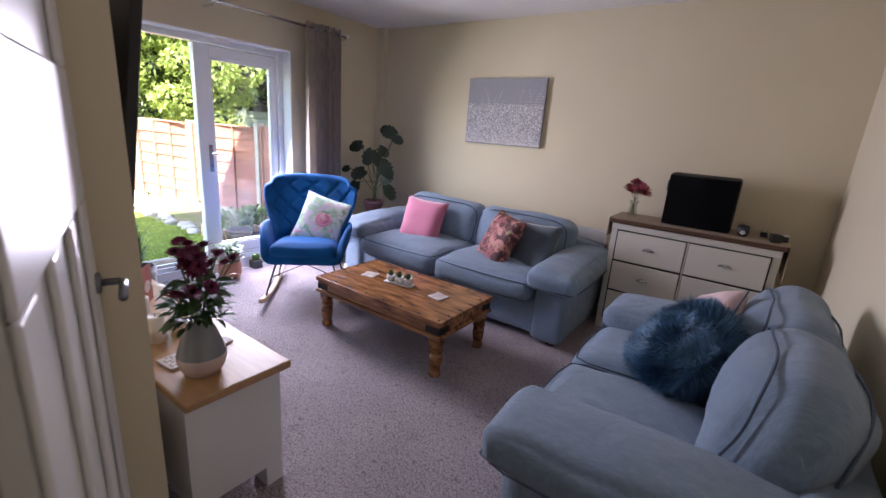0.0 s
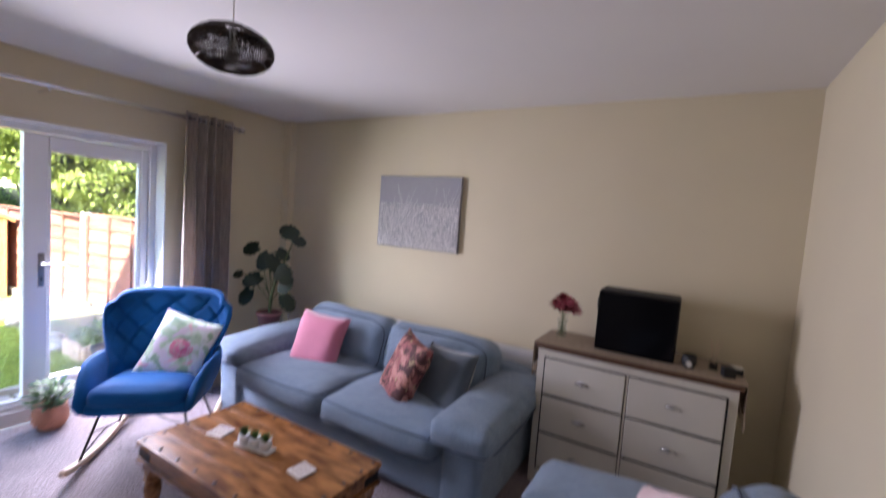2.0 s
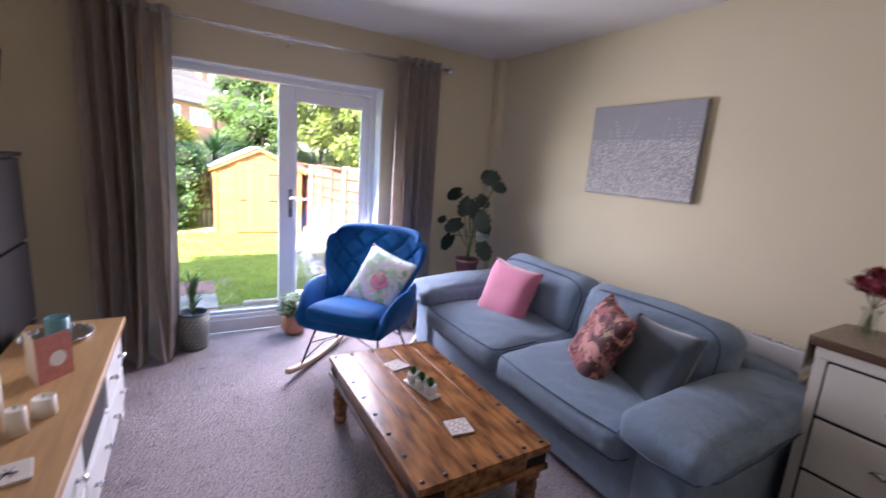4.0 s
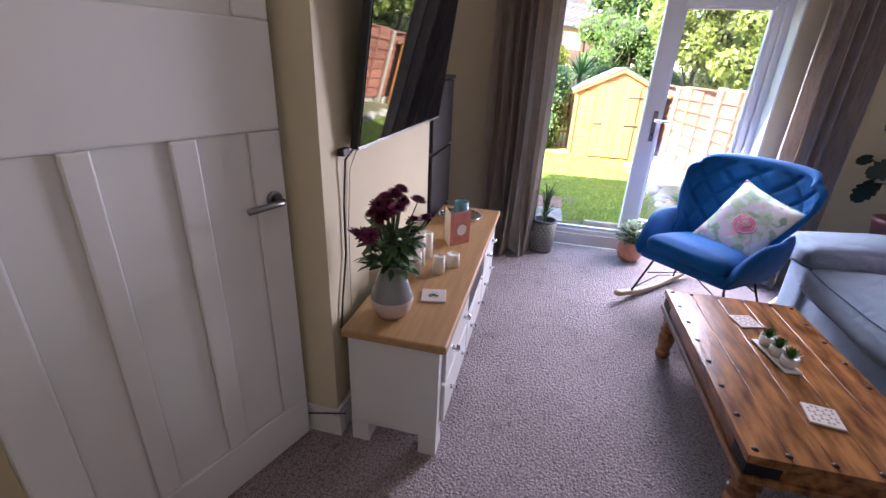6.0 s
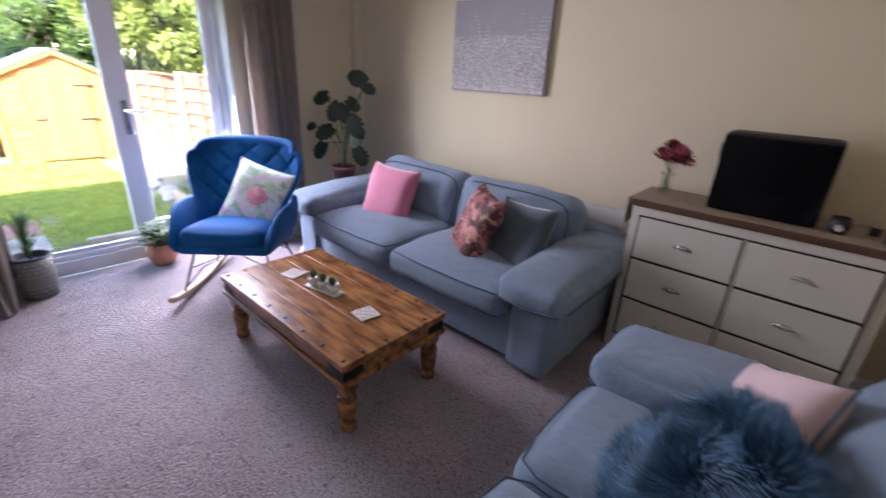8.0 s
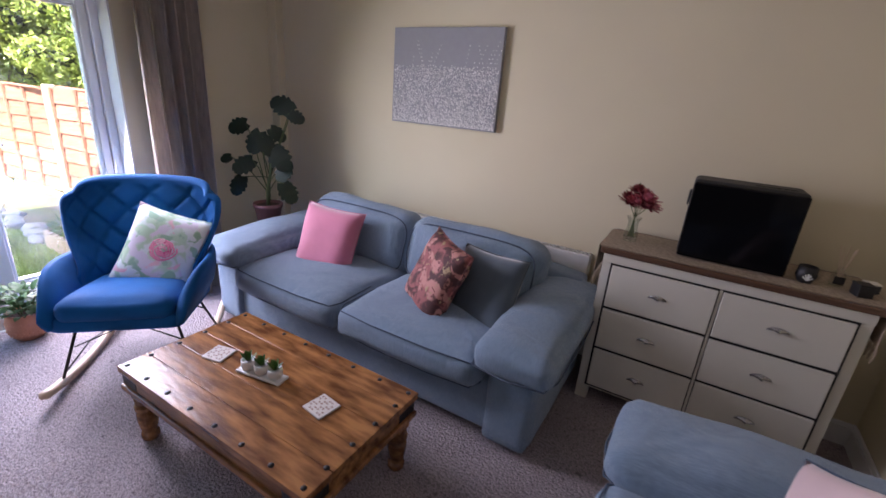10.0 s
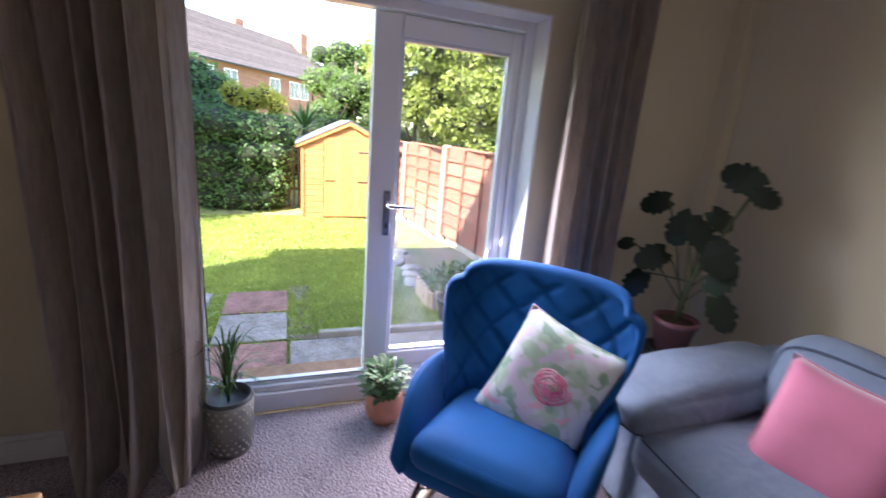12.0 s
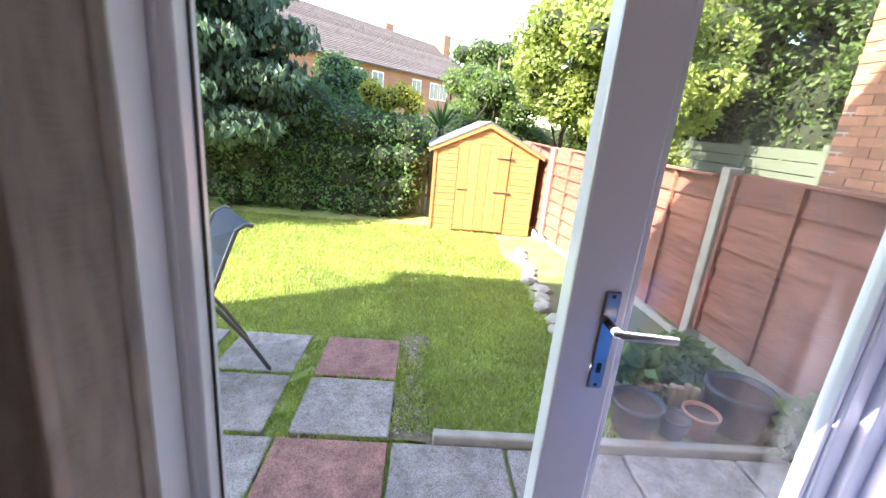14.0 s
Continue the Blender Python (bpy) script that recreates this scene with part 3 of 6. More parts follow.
# ---- television ----
tv = thing("television", "large black flat television on a bracket above the unit", "television", pose(0, 0.472, 1.13, -8) @ pose(0, -0.472, -1.13))
tx0, tx1, ty, tz0, tz1 = -2.49, -1.37, 0.478, 1.13, 1.77
part("screen", bx(tx0 + 0.008, ty + 0.0, tz0 + 0.012, tx1 - 0.008, ty + 0.003, tz1 - 0.008), M_black, tv, "glossy black screen")
part("casing", bx(tx0, ty - 0.03, tz0, tx1, ty - 0.0005, tz1, 0.003), M_blackmat, tv)
part("bezel", bx(tx0, ty - 0.0004, tz0, tx1, ty + 0.004, tz0 + 0.011, 0.001), mat("silver", (0.45, 0.45, 0.46), 0.3, metal=1), tv, "thin silver bottom edge")
bm = bx(-2.15, YC - 0.03, 1.30, -1.70, ty - 0.03, 1.60)
part("bracket", bm, M_blackmat, tv)

# ---- dresser ----
def dresser():
    d = thing("chest_of_drawers", "cream chest of drawers with dark wood top and cup handles", "chest of drawers")
    x0, x1, y0, y1, H = -0.70, 0.37, 3.31, 3.74, 0.88
    part("body", bx(x0 + 0.02, y0 + 0.02, 0.08, x1 - 0.02, y1, H - 0.03, 0.002), M_cream, d)
    part("top", bx(x0, y0, H - 0.03, x1, y1, H, 0.006), M_walnut, d, "dark brown wooden top")
    for fx in (x0 + 0.02, x1 - 0.08):
        part("foot", bx(fx, y0 + 0.02, 0, fx + 0.06, y0 + 0.08, 0.08, 0.003), M_cream, d)
        part("foot", bx(fx, y1 - 0.06, 0, fx + 0.06, y1, 0.08, 0.003), M_cream, d)
    part("frame", bx(x0 + 0.02, y0 + 0.012, H - 0.075, x1 - 0.02, y0 + 0.02, H - 0.03, 0.002), M_cream, d)
    # Black sheet behind the fronts puts the shade of the gaps into colour.
    part("drawer_gap_shade", bx(x0 + 0.06, y0 + 0.0165, 0.09, x1 - 0.06, y0 + 0.0198, H - 0.077), M_blackmat, d, "black backing that paints the shade in the drawer gaps")
    part("stile", bx(x0 + 0.53, y0 + 0.012, 0.09, x0 + 0.541, y0 + 0.0195, H - 0.08), M_cream, d)
    for i in range(2):
        a = x0 + 0.07 + i * 0.475
        for j in range(3):
            z1 = H - 0.085 - j * 0.235
            f = part("drawer_front", bx(a, y0 + 0.004, z1 - 0.22, a + 0.455, y0 + 0.0195, z1, 0.004), M_cream, d)
            bm = bmesh.new()
            n = 12
            g = []
            for u in range(n + 1):
                th = math.pi * u / n
                g.append([bm.verts.new((a + 0.2275 + 0.042 * math.cos(th) * math.cos(p), y0 + 0.004 - 0.022 * math.sin(p + 0.0) * math.sin(th) - 0.0005, z1 - 0.115 + 0.022 * math.sin(th) * math.cos(p) + 0.0)) for p in np.linspace(0, math.pi / 2, 5)])
            for u in range(n):
                for k in range(4):
                    bm.faces.new((g[u][k], g[u + 1][k], g[u + 1][k + 1], g[u][k + 1]))
            bmesh.ops.solidify(bm, geom=bm.faces[:], thickness=0.002)
            part("cup_handle", bm, M_chrome, f, "brushed metal cup handle", smooth=True)
    return d

dresser()

# ---- canvas ----
M_canvas = mat("canvas_paint", (0.30, 0.30, 0.315), 0.8, var=0.06, scale=30, bump=0.3, bscale=200)
M_fleck = mat("canvas_flecks", (0.72, 0.70, 0.68), 0.6, rand=0.3)
cv = thing("canvas_picture", "unframed pale grey canvas of textured grasses on the wall", "picture")
part("canvas", bx(-2.34, YN - 0.035, 1.322, -1.535, YN - 0.003, 1.925, 0.003), M_canvas, cv)
bm = bmesh.new()
for _ in range(5200):
    t_ = random.random() ** 1.5
    x, z = random.uniform(-2.33, -1.545), 1.33 + 0.36 * t_
    a, l = random.uniform(-0.6, 0.6), random.uniform(0.004, 0.010)
    w = random.uniform(0.0015, 0.004)
    dx, dz = Vector((math.sin(a), math.cos(a))) * l
    vs = [bm.verts.new((x + sx, YN - 0.0352 - yy, z + sz)) for sx, sz, yy in ((-w, 0, 0), (w, 0, 0), (w + dx, dz, 0.0), (-w + dx, dz, 0.0), (dx / 2, dz / 2, 0.003))]
    for q in range(4):
        bm.faces.new((vs[q], vs[(q + 1) % 4], vs[4]))
for _ in range(22):
    x, z = random.uniform(-2.25, -1.6), 1.6
    b = random.uniform(-0.12, 0.12)
    for k in range(random.randint(8, 22)):
        xx, zz = x + b * k / 20, z + k * 0.012
        if zz > 1.91 or k % 2:
            continue
        vs = [bm.verts.new((xx + sx, YN - 0.0352 - yy, zz + sz)) for sx, sz, yy in ((-0.003, 0, 0), (0.003, 0, 0), (0.003, 0.007, 0), (-0.003, 0.007, 0), (0, 0.003, 0.002))]
        for q in range(4):
            bm.faces.new((vs[q], vs[(q + 1) % 4], vs[4]))
part("paint_relief", bm, M_fleck, cv, "raised pale paint dabs")


# ---- curtains and pole ----
M_curtain = mat("curtain_fabric", (0.66, 0.62, 0.56), 0.85, var=0.30, scale=9, stretch=(1, 14, 1.2), bump=0.4, bscale=160, sheen=0.25, detail=6)


N_, L_ = M_curtain.node_tree.nodes, M_curtain.node_tree.links
tl, mx = N_.new("ShaderNodeBsdfTranslucent"), N_.new("ShaderNodeMixShader")
tl.inputs["Color"].default_value, mx.inputs[0].default_value = (0.75, 0.60, 0.50, 1), 0.30
thr, tmr, tmp, ttc = N_.new("ShaderNodeTexNoise"), N_.new("ShaderNodeMapRange"), N_.new("ShaderNodeMapping"), N_.new("ShaderNodeTexCoord")
tmp.inputs["Scale"].default_value = (12, 12, 90)
thr.inputs["Scale"].default_value, thr.inputs["Detail"].default_value = 2.2, 5
tmr.inputs["From Min"].default_value, tmr.inputs["From Max"].default_value, tmr.inputs["To Min"].default_value, tmr.inputs["To Max"].default_value = 0.35, 0.65, 0.14, 0.50
L_.new(ttc.outputs["Object"], tmp.inputs["Vector"]); L_.new(tmp.outputs[0], thr.inputs["Vector"]); L_.new(thr.outputs["Fac"], tmr.inputs["Value"]); L_.new(tmr.outputs[0], mx.inputs[0])
L_.new(N_["Principled BSDF"].outputs[0], mx.inputs[1]); L_.new(tl.outputs[0], mx.inputs[2]); L_.new(mx.outputs[0], N_["Material Output"].inputs[0])


def curtain(x, y0, y1, z0, z1, folds, amp, flare=1.0):
    c = thing("curtain", "long mauve-brown slubbed eyelet curtain drawn open beside garden doors", "curtain")
    bm = bmesh.new()
    nu, nv = folds * 14, 24
    g = []
    for j in range(nv + 1):
        v = j / nv
        row = []
        for i in range(nu + 1):
            u = i / nu
            ph = 2 * math.pi * folds * u + 0.9 * math.sin(u * 11 + 1) + 0.8 * noise.noise((u * 4, v * 1.5, 3)) * (1 - 0.6 * v)
            wid = 1 + (flare - 1) * (1 - v)
            a = amp * (0.85 + 0.35 * (1 - v) + 0.25 * math.sin(u * 9 + 3))
            yy = (y0 + y1) / 2 + (u - 0.5) * (y1 - y0) * wid + 0.012 * math.sin(2 * ph) + 0.01 * noise.noise((u * 6, v * 3, 1)) * (1 - v)
            yy += 0.05 * (1 - v) ** 6 * math.sin(ph * 0.5)
            xx = x + 0.07 * (1 - v) ** 5 + a * math.sin(ph) + 0.03 * noise.noise((u * 5, v * 2, 7)) * (1 - v)
            row.append(bm.verts.new((xx, yy, z0 + (z1 - z0) * v)))
        g.append(row)
    for j in range(nv):
        for i in range(nu):
            bm.faces.new((g[j][i], g[j][i + 1], g[j + 1][i + 1], g[j + 1][i]))
    bmesh.ops.solidify(bm, geom=bm.faces[:], thickness=0.003)
    part("cloth", bm, M_curtain, c, smooth=True)
    for i in range(folds * 2):
        r = part("eyelet", tube([(0.024 * math.cos(t), 0.024 * math.sin(t), 0) for t in np.linspace(0, 2 * math.pi, 17)[:-1]], 0.004, 6, closed=True), M_chrome, c, smooth=True)
        r.matrix_basis = pose(x, y0 + (y1 - y0) * (i + 0.5) / (folds * 2), z1 - 0.045, 90, 0, 0)
    return c

curtain(-3.41, 0.63, 1.12, 0.01, 2.27, 6, 0.085, 0.94)
curtain(-3.42, 2.63, 3.07, 0.01, 2.27, 6, 0.06, 1.0)
pole = thing("curtain_pole", "brushed steel curtain pole with round finials above garden doors", "curtain pole")
part("rod", tube([(-3.41, 0.42, 2.225), (-3.41, 3.12, 2.225)], 0.012, 12), M_chrome, pole, smooth=True)
for y in (0.40, 3.13):
    part("finial", lathe([(0, -0.025), (0.02, -0.02), (0.025, 0), (0.02, 0.02), (0, 0.025)], 14, at=(-3.41, y, 2.225)), M_chrome, pole, smooth=True)
for y in (0.55, 1.83, 3.10):
    part("bracket", tube([(XW, y, 2.20), (-3.41, y, 2.20), (-3.41, y, 2.213)], 0.008), M_chrome, pole)

# ---- pendant lamp ----
lamp = thing("pendant_lamp", "flattened dark bronze wire pendant lamp hanging from the ceiling", "pendant lamp")
part("ceiling_rose", lathe([(0, 0), (0.045, 0), (0.04, -0.02), (0.01, -0.03), (0, -0.03)], 20, at=(-1.54, 1.80, CEIL)), M_white, lamp, smooth=True)
part("flex", tube([(-1.54, 1.80, CEIL - 0.03), (-1.54, 1.80, 2.28)], 0.003), M_white, lamp)
M_bronze = mat("dark_bronze", (0.05, 0.04, 0.035), 0.35, metal=0.9)
shade = part("shade", tube([(0.05 * math.cos(t), 0.05 * math.sin(t), 0.083) for t in np.linspace(0, 2 * math.pi, 25)[:-1]], 0.005, 6, closed=True), M_bronze, lamp, "open dark bronze wire shade", smooth=True)
shade.location = (-1.54, 1.80, 2.19)
rib = None
for k in range(72):
    if rib is None:
        rib = o = part("wire", tube([(0.15 * math.cos(t) * math.cos(0.14 * (q % 2)), 0.15 * math.cos(t) * math.sin(0.14 * (q % 2)), 0.085 * math.sin(t)) for q, t in enumerate(np.linspace(-1.35, 1.35, 12))], 0.0035, 4), M_bronze, shade)
    else:
        o = rib.copy(); scene.collection.objects.link(o)
    o.matrix_basis = pose(0, 0, 0, 0, 0, k * 5.0)
for z, r in ((-0.05, 0.122), (0.0, 0.15), (0.05, 0.122)):
    part("hoop", tube([(r * math.cos(t), r * math.sin(t), z) for t in np.linspace(0, 2 * math.pi, 37)[:-1]], 0.003, 5, closed=True), M_bronze, shade, smooth=True)
part("bulb", lathe([(0, -0.05), (0.025, -0.04), (0.03, -0.02), (0.015, 0.02), (0.013, 0.09), (0, 0.09)], 16, at=(-1.54, 1.80, 2.19)), M_white, lamp, smooth=True)


# ---- rocking chair ----
def rocking_chair():
    """Faces +x, origin on the floor under the seat."""
    c = thing("rocking_chair", "royal blue velvet wing rocking chair with pale wooden rockers", "rocking chair")
    bm = bmesh.new()
    nu, nv = 60, 56
    def P(u, v, off, tuft=False):
        z = 0.34 + 0.598 * v
        lean = -0.17 - 0.185 * v
        half = 0.262 + 0.10 * max(0.0, min(1.0, (v - 0.30) / 0.45)) ** 1.3 * (2 - max(0.0, min(1.0, (v - 0.30) / 0.45)))
        cor = max(0.0, (v - 0.80) / 0.20)
        half -= 0.055 * cor ** 3
        wing = (0.06 + 0.11 * max(0.0, 1 - abs(v - 0.22) / 0.5) + 0.05 * v) * abs(u) ** 2.4
        y = half * math.sin(u * math.pi / 2)
        o = off
        if tuft:
            a, b = (u * 2.6 + v * 3.4), (u * 2.6 - v * 3.4)
            fa, fb = abs(a - round(a)), abs(b - round(b))
            puff = min(1.0, min(fa, fb) / 0.17)
            o += 0.025 * (math.sin(puff * math.pi / 2) - 1) * max(0.0, 1 - abs(u) ** 9) * (1 - cor ** 3) * (1 if 0.12 < v < 0.95 else 0.2)
        return Vector((lean + wing + o, y, z - 0.06 * abs(u) ** 4 * cor))
    G = {}
    for s, off in ((0, 0.045), (1, -0.04)):
        for i in range(nu + 1):
            for j in range(nv + 1):
                G[s, i, j] = bm.verts.new(P(2 * i / nu - 1, j / nv, off, s == 0))
    for i in range(nu):
        for j in range(nv):
            for s in (0, 1):
                bm.faces.new([G[s, a, b] for a, b in ((i, j), (i + 1, j), (i + 1, j + 1), (i, j + 1))])
    rim = [(i, 0) for i in range(nu)] + [(nu, j) for j in range(nv)] + [(i, nv) for i in range(nu, 0, -1)] + [(0, j) for j in range(nv, 0, -1)]
    loops = [[G[0, a, b] for a, b in rim]]
    for k in range(1, 6):
        w = math.pi * k / 6
        ring = []
        for a, b in rim:
            f, r = G[0, a, b].co, G[1, a, b].co
            out = Vector((0, f.y * 1.3, (f.z - 0.60) * (1.0 if b > nv * 0.5 else 0.2))).normalized()
            ring.append(bm.verts.new(f.lerp(r, 0.5 - 0.5 * math.cos(w)) + out * 0.030 * math.sin(w)))
        loops.append(ring)
    loops.append([G[1, a, b] for a, b in rim])
    for a, b in zip(loops, loops[1:]):
        for k in range(len(rim)):
            bm.faces.new((a[k], a[(k + 1) % len(rim)], b[(k + 1) % len(rim)], b[k]))
    part("backrest", bm, M_blue, c, "diamond tufted blue velvet wing back", smooth=True)
    part("seat_cushion", soft(0.54, 0.50, 0.12, 0.055, 0.03, 12, 0.004, m=pose(0.06, 0, 0.405, 0, -7)), M_blue, c, smooth=True)
    part("seat_shell", soft(0.58, 0.57, 0.09, 0.04, 0.0, 8, 0.0, m=pose(0.03, 0, 0.335, 0, -6)), M_blue, c, smooth=True)
    for s in (-1, 1):
        bm = bmesh.new()
        rings = []
        for j in range(21):
            t = j / 20
            x = -0.27 + 0.60 * t
            top = 0.575 + 0.02 * math.sin(t * math.pi)
            if t > 0.6:
                top -= 0.17 * ((t - 0.6) / 0.4) ** 2.2
            bot = 0.30 + 0.05 * t * t
            w = 0.038 * math.sqrt(max(0.12, 1 - max(0, (t - 0.8) / 0.2) ** 2))
            out = 0.05 * math.sin(math.pi * min(1, t * 1.1))
            ring = []
            for k in range(16):
                a = 2 * math.pi * k / 16
                f = 0.5 + 0.5 * math.sin(a)
                yc = 0.265 + (0.035 + out) * f ** 1.2
                ring.append(bm.verts.new((x, s * (yc + w * math.cos(a)), bot + (top - bot) * f)))
            rings.append(ring)
        for a, b in zip(rings, rings[1:]):
            for k in range(16):
                bm.faces.new((a[k], a[(k + 1) % 16], b[(k + 1) % 16], b[k]))
        bm.faces.new(rings[0]); bm.faces.new(rings[-1])
        part("armrest", bm, M_blue, c, "curved blue velvet arm", smooth=True)
        y = s * 0.29
        rr, bm = [], bmesh.new()
        for i in range(25):
            x = -0.46 + 0.89 * i / 24
            z = 0.017 + 0.30 * (x + 0.0) ** 2
            rr.append([bm.verts.new((x, y + dy, z + dz)) for dy, dz in ((-0.015, -0.017), (0.015, -0.017), (0.018, 0), (0.015, 0.017), (-0.015, 0.017), (-0.018, 0))])
        for a, b in zip(rr, rr[1:]):
            for k in range(6):
                bm.faces.new((a[k], a[(k + 1) % 6], b[(k + 1) % 6], b[k]))
        bm.faces.new(rr[0]); bm.faces.new(rr[-1])
        part("rocker", bm, M_beech, c, "curved pale wooden runner", smooth=True)
        for x, tx in ((0.27, 0.20), (-0.22, -0.13)):
            part("leg", tube([(x, y, 0.05), (tx, s * 0.22, 0.31)], 0.0075), M_iron, c, "thin black metal leg", smooth=True)
        part("side_bar", tube([(0.255, y, 0.07), (0, y * 0.97, 0.11), (-0.2, y, 0.06)], 0.004), M_iron, c, smooth=True)
    for x in (0.20, -0.17):
        part("cross_bar", tube([(x, -0.25, 0.19), (x * 0.8, 0, 0.29), (x, 0.25, 0.19)], 0.004), M_iron, c, smooth=True)
    return c

rc = rocking_chair()
RC = pose(-2.815, 2.19, 0.0, 0, 0, -45)
rc.matrix_basis = RC

# ---- soft furnishings ----
def image_free_floral(name, base, blobs, scale, thr=0.5):
    """Printed cloth: soft blotches of several colours over a ground colour."""
    m = mat(name, base, 0.8, bump=0.1, bscale=250)
    N, L = m.node_tree.nodes, m.node_tree.links
    tc = N.new("ShaderNodeTexCoord")
    last = None
    for k, (col, sc, t) in enumerate(blobs):
        nz, rp, mp, mx = N.new("ShaderNodeTexNoise"), N.new("ShaderNodeMapRange"), N.new("ShaderNodeMapping"), N.new("ShaderNodeMix")
        mp.inputs["Location"].default_value = (k * 3.1, k * 1.7, 0.3)
        nz.inputs["Scale"].default_value, nz.inputs["Detail"].default_value, nz.inputs["Distortion"].default_value = sc, 2, 0.6
        rp.inputs["From Min"].default_value, rp.inputs["From Max"].default_value = t, t + 0.06
        mx.data_type = "RGBA"
        mx.inputs["A"].default_value, mx.inputs["B"].default_value = (*base, 1), (*col, 1)
        L.new(tc.outputs["Object"], mp.inputs["Vector"]); L.new(mp.outputs[0], nz.inputs["Vector"])
        L.new(nz.outputs["Fac"], rp.inputs["Value"]); L.new(rp.outputs[0], mx.inputs["Factor"])
        if last:
            L.new(last, mx.inputs["A"])
        last = mx.outputs["Result"]
    L.new(last, N["Principled BSDF"].inputs["Base Color"])
    return m

M_floral = image_free_floral("floral_print", (0.74, 0.80, 0.80), [((0.50, 0.66, 0.50), 9, 0.50), ((0.72, 0.66, 0.76), 8, 0.55), ((0.34, 0.52, 0.38), 15, 0.58), ((0.80, 0.50, 0.58), 13, 0.66)], 1)
M_rose = image_free_floral("rose_petals", (0.80, 0.28, 0.42), [((0.86, 0.55, 0.62), 26, 0.5), ((0.68, 0.12, 0.27), 30, 0.58)], 1)
M_peony = image_free_floral("peony_print", (0.07, 0.025, 0.025), [((0.26, 0.085, 0.08), 9, 0.50), ((0.44, 0.20, 0.17), 11, 0.53), ((0.13, 0.04, 0.04), 30, 0.57), ((0.33, 0.24, 0.13), 21, 0.62)], 1)


def cushion(label, w, h, t, material, m, seam=None, seed=1, wob=0.008):
    c = thing("cushion", label, "cushion", m)
    part("cover", pillow(w, h, t, 18, wob, seed), material, c, smooth=True)
    part("seam", tube(edge_path(w, h), 0.0035, 6, closed=True), seam or material, c, smooth=True)
    return c

def lean(x, y, z, yaw, back, roll):
    """Stands a flat cushion up: yaw turns it, back leans it, roll spins it in its plane."""
    return pose(x, y, z, 0, 0, yaw) @ pose(0, 0, 0, 90 - back, 0, 0) @ pose(0, 0, 0, 0, 0, roll)

cushion("plain rose pink velvet cushion leaning on the long sofa", 0.42, 0.46, 0.15, M_pink, lean(-2.30, 3.07, 0.58, 12, 22, -4), seed=2)
cushion("dark floral peony print cushion leaning on the long sofa", 0.43, 0.47, 0.14, M_peony, lean(-1.45, 3.00, 0.59, -34, 24, -4), seed=3)
cushion("slate grey velvet cushion behind the floral one", 0.43, 0.43, 0.14, M_greycush, lean(-1.19, 3.07, 0.575, -18, 24, 4), seed=4)
fl = cushion("pale floral cushion with a pink rose on the blue chair", 0.40, 0.47, 0.14, M_floral, RC @ lean(-0.09, 0.10, 0.585, 90, 28, -18), seed=5)
bm = bmesh.new()
for k in range(9):
    r0 = 0.012 + 0.0065 * k
    pts = [(0.02 + r0 * math.cos(a + k) * (1 + 0.12 * math.sin(3 * a)), 0.01 + r0 * math.sin(a + k) * 0.9, 0.0685 - 0.0012 * k) for a in np.linspace(0, 5.0, 14)]
    tube(pts, 0.0045, 5, bm)
rose = part("rose_motif", bm, M_rose, fl, "printed pink rose", smooth=True)
rose.scale = (1, 1, 0.35)
rose.location = (0, 0, 0.047)
for bx_, by_, br_, bz_ in ((-0.10, 0.14, 0.020, 0.044), (0.06, 0.16, 0.015, 0.040), (0.11, -0.14, 0.024, 0.042)):
    bm = tube([(bx_ + (br_ - 0.0011 * k) * math.cos(0.9 * k), by_ + (br_ - 0.0011 * k) * math.sin(0.9 * k), bz_) for k in range(14)], 0.004, 5)
    part("rose_bud", bm, M_rose, fl, "small printed pink rosebud", smooth=True)
cushion("blush pink fabric cushion on the small sofa", 0.32, 0.31, 0.12, M_blush, pose(0.075, 2.19, 0.675, 0, 0, 0) @ lean(0, 0, 0, -70, 30, 30), seam=M_piping, seed=6)

fur = thing("fur_cushion", "shaggy teal blue long-haired cushion on the small sofa", "cushion")
FM = Matrix.Translation((0.025, 1.94, 0.61)) @ lean(0, 0, 0, -66, 42, 10) @ Matrix.Scale(0.92, 4)
fur.matrix_basis = FM
part("cover", pillow(0.38, 0.42, 0.20, 14, 0.01, 9), M_teal, fur, smooth=True)
rng = np.random.default_rng(4)
V, F = [], []
for k in range(21000):
    u, v = rng.uniform(-1, 1, 2)
    s = 1 if rng.random() < 0.62 else -1
    base = Vector((u * 0.19 * (1 - 0.12 * v * v), v * 0.22 * (1 - 0.12 * u * u), s * 0.10 * ((1 - u ** 4) * (1 - v ** 4)) ** 0.55))
    d = Vector((u * 0.9, v * 0.9, s * 0.8)).normalized()
    sw = Vector(noise.noise_vector(base * 9)) * 1.3
    L1 = rng.uniform(0.045, 0.085)
    p1 = base + d * L1 * 0.5 + sw * 0.012
    p2 = base + (d + sw * 0.9 + Vector((0, 0, -0.2))).normalized() * L1
    w = Vector((rng.normal(), rng.normal(), rng.normal())).cross(d).normalized() * 0.0011
    n = len(V)
    V += [base - w, base + w, p1 + w, p1 - w, p2]
    F += [(n, n + 1, n + 2, n + 3), (n + 3, n + 2, n + 4)]
me = bpy.data.meshes.new("hair")
me.from_pydata([tuple(v) for v in V], [], F)
me.materials.append(M_teal)
ob = new("hair", me)
ob.parent = fur
tagged(ob, "long teal strands", kind="stuff")

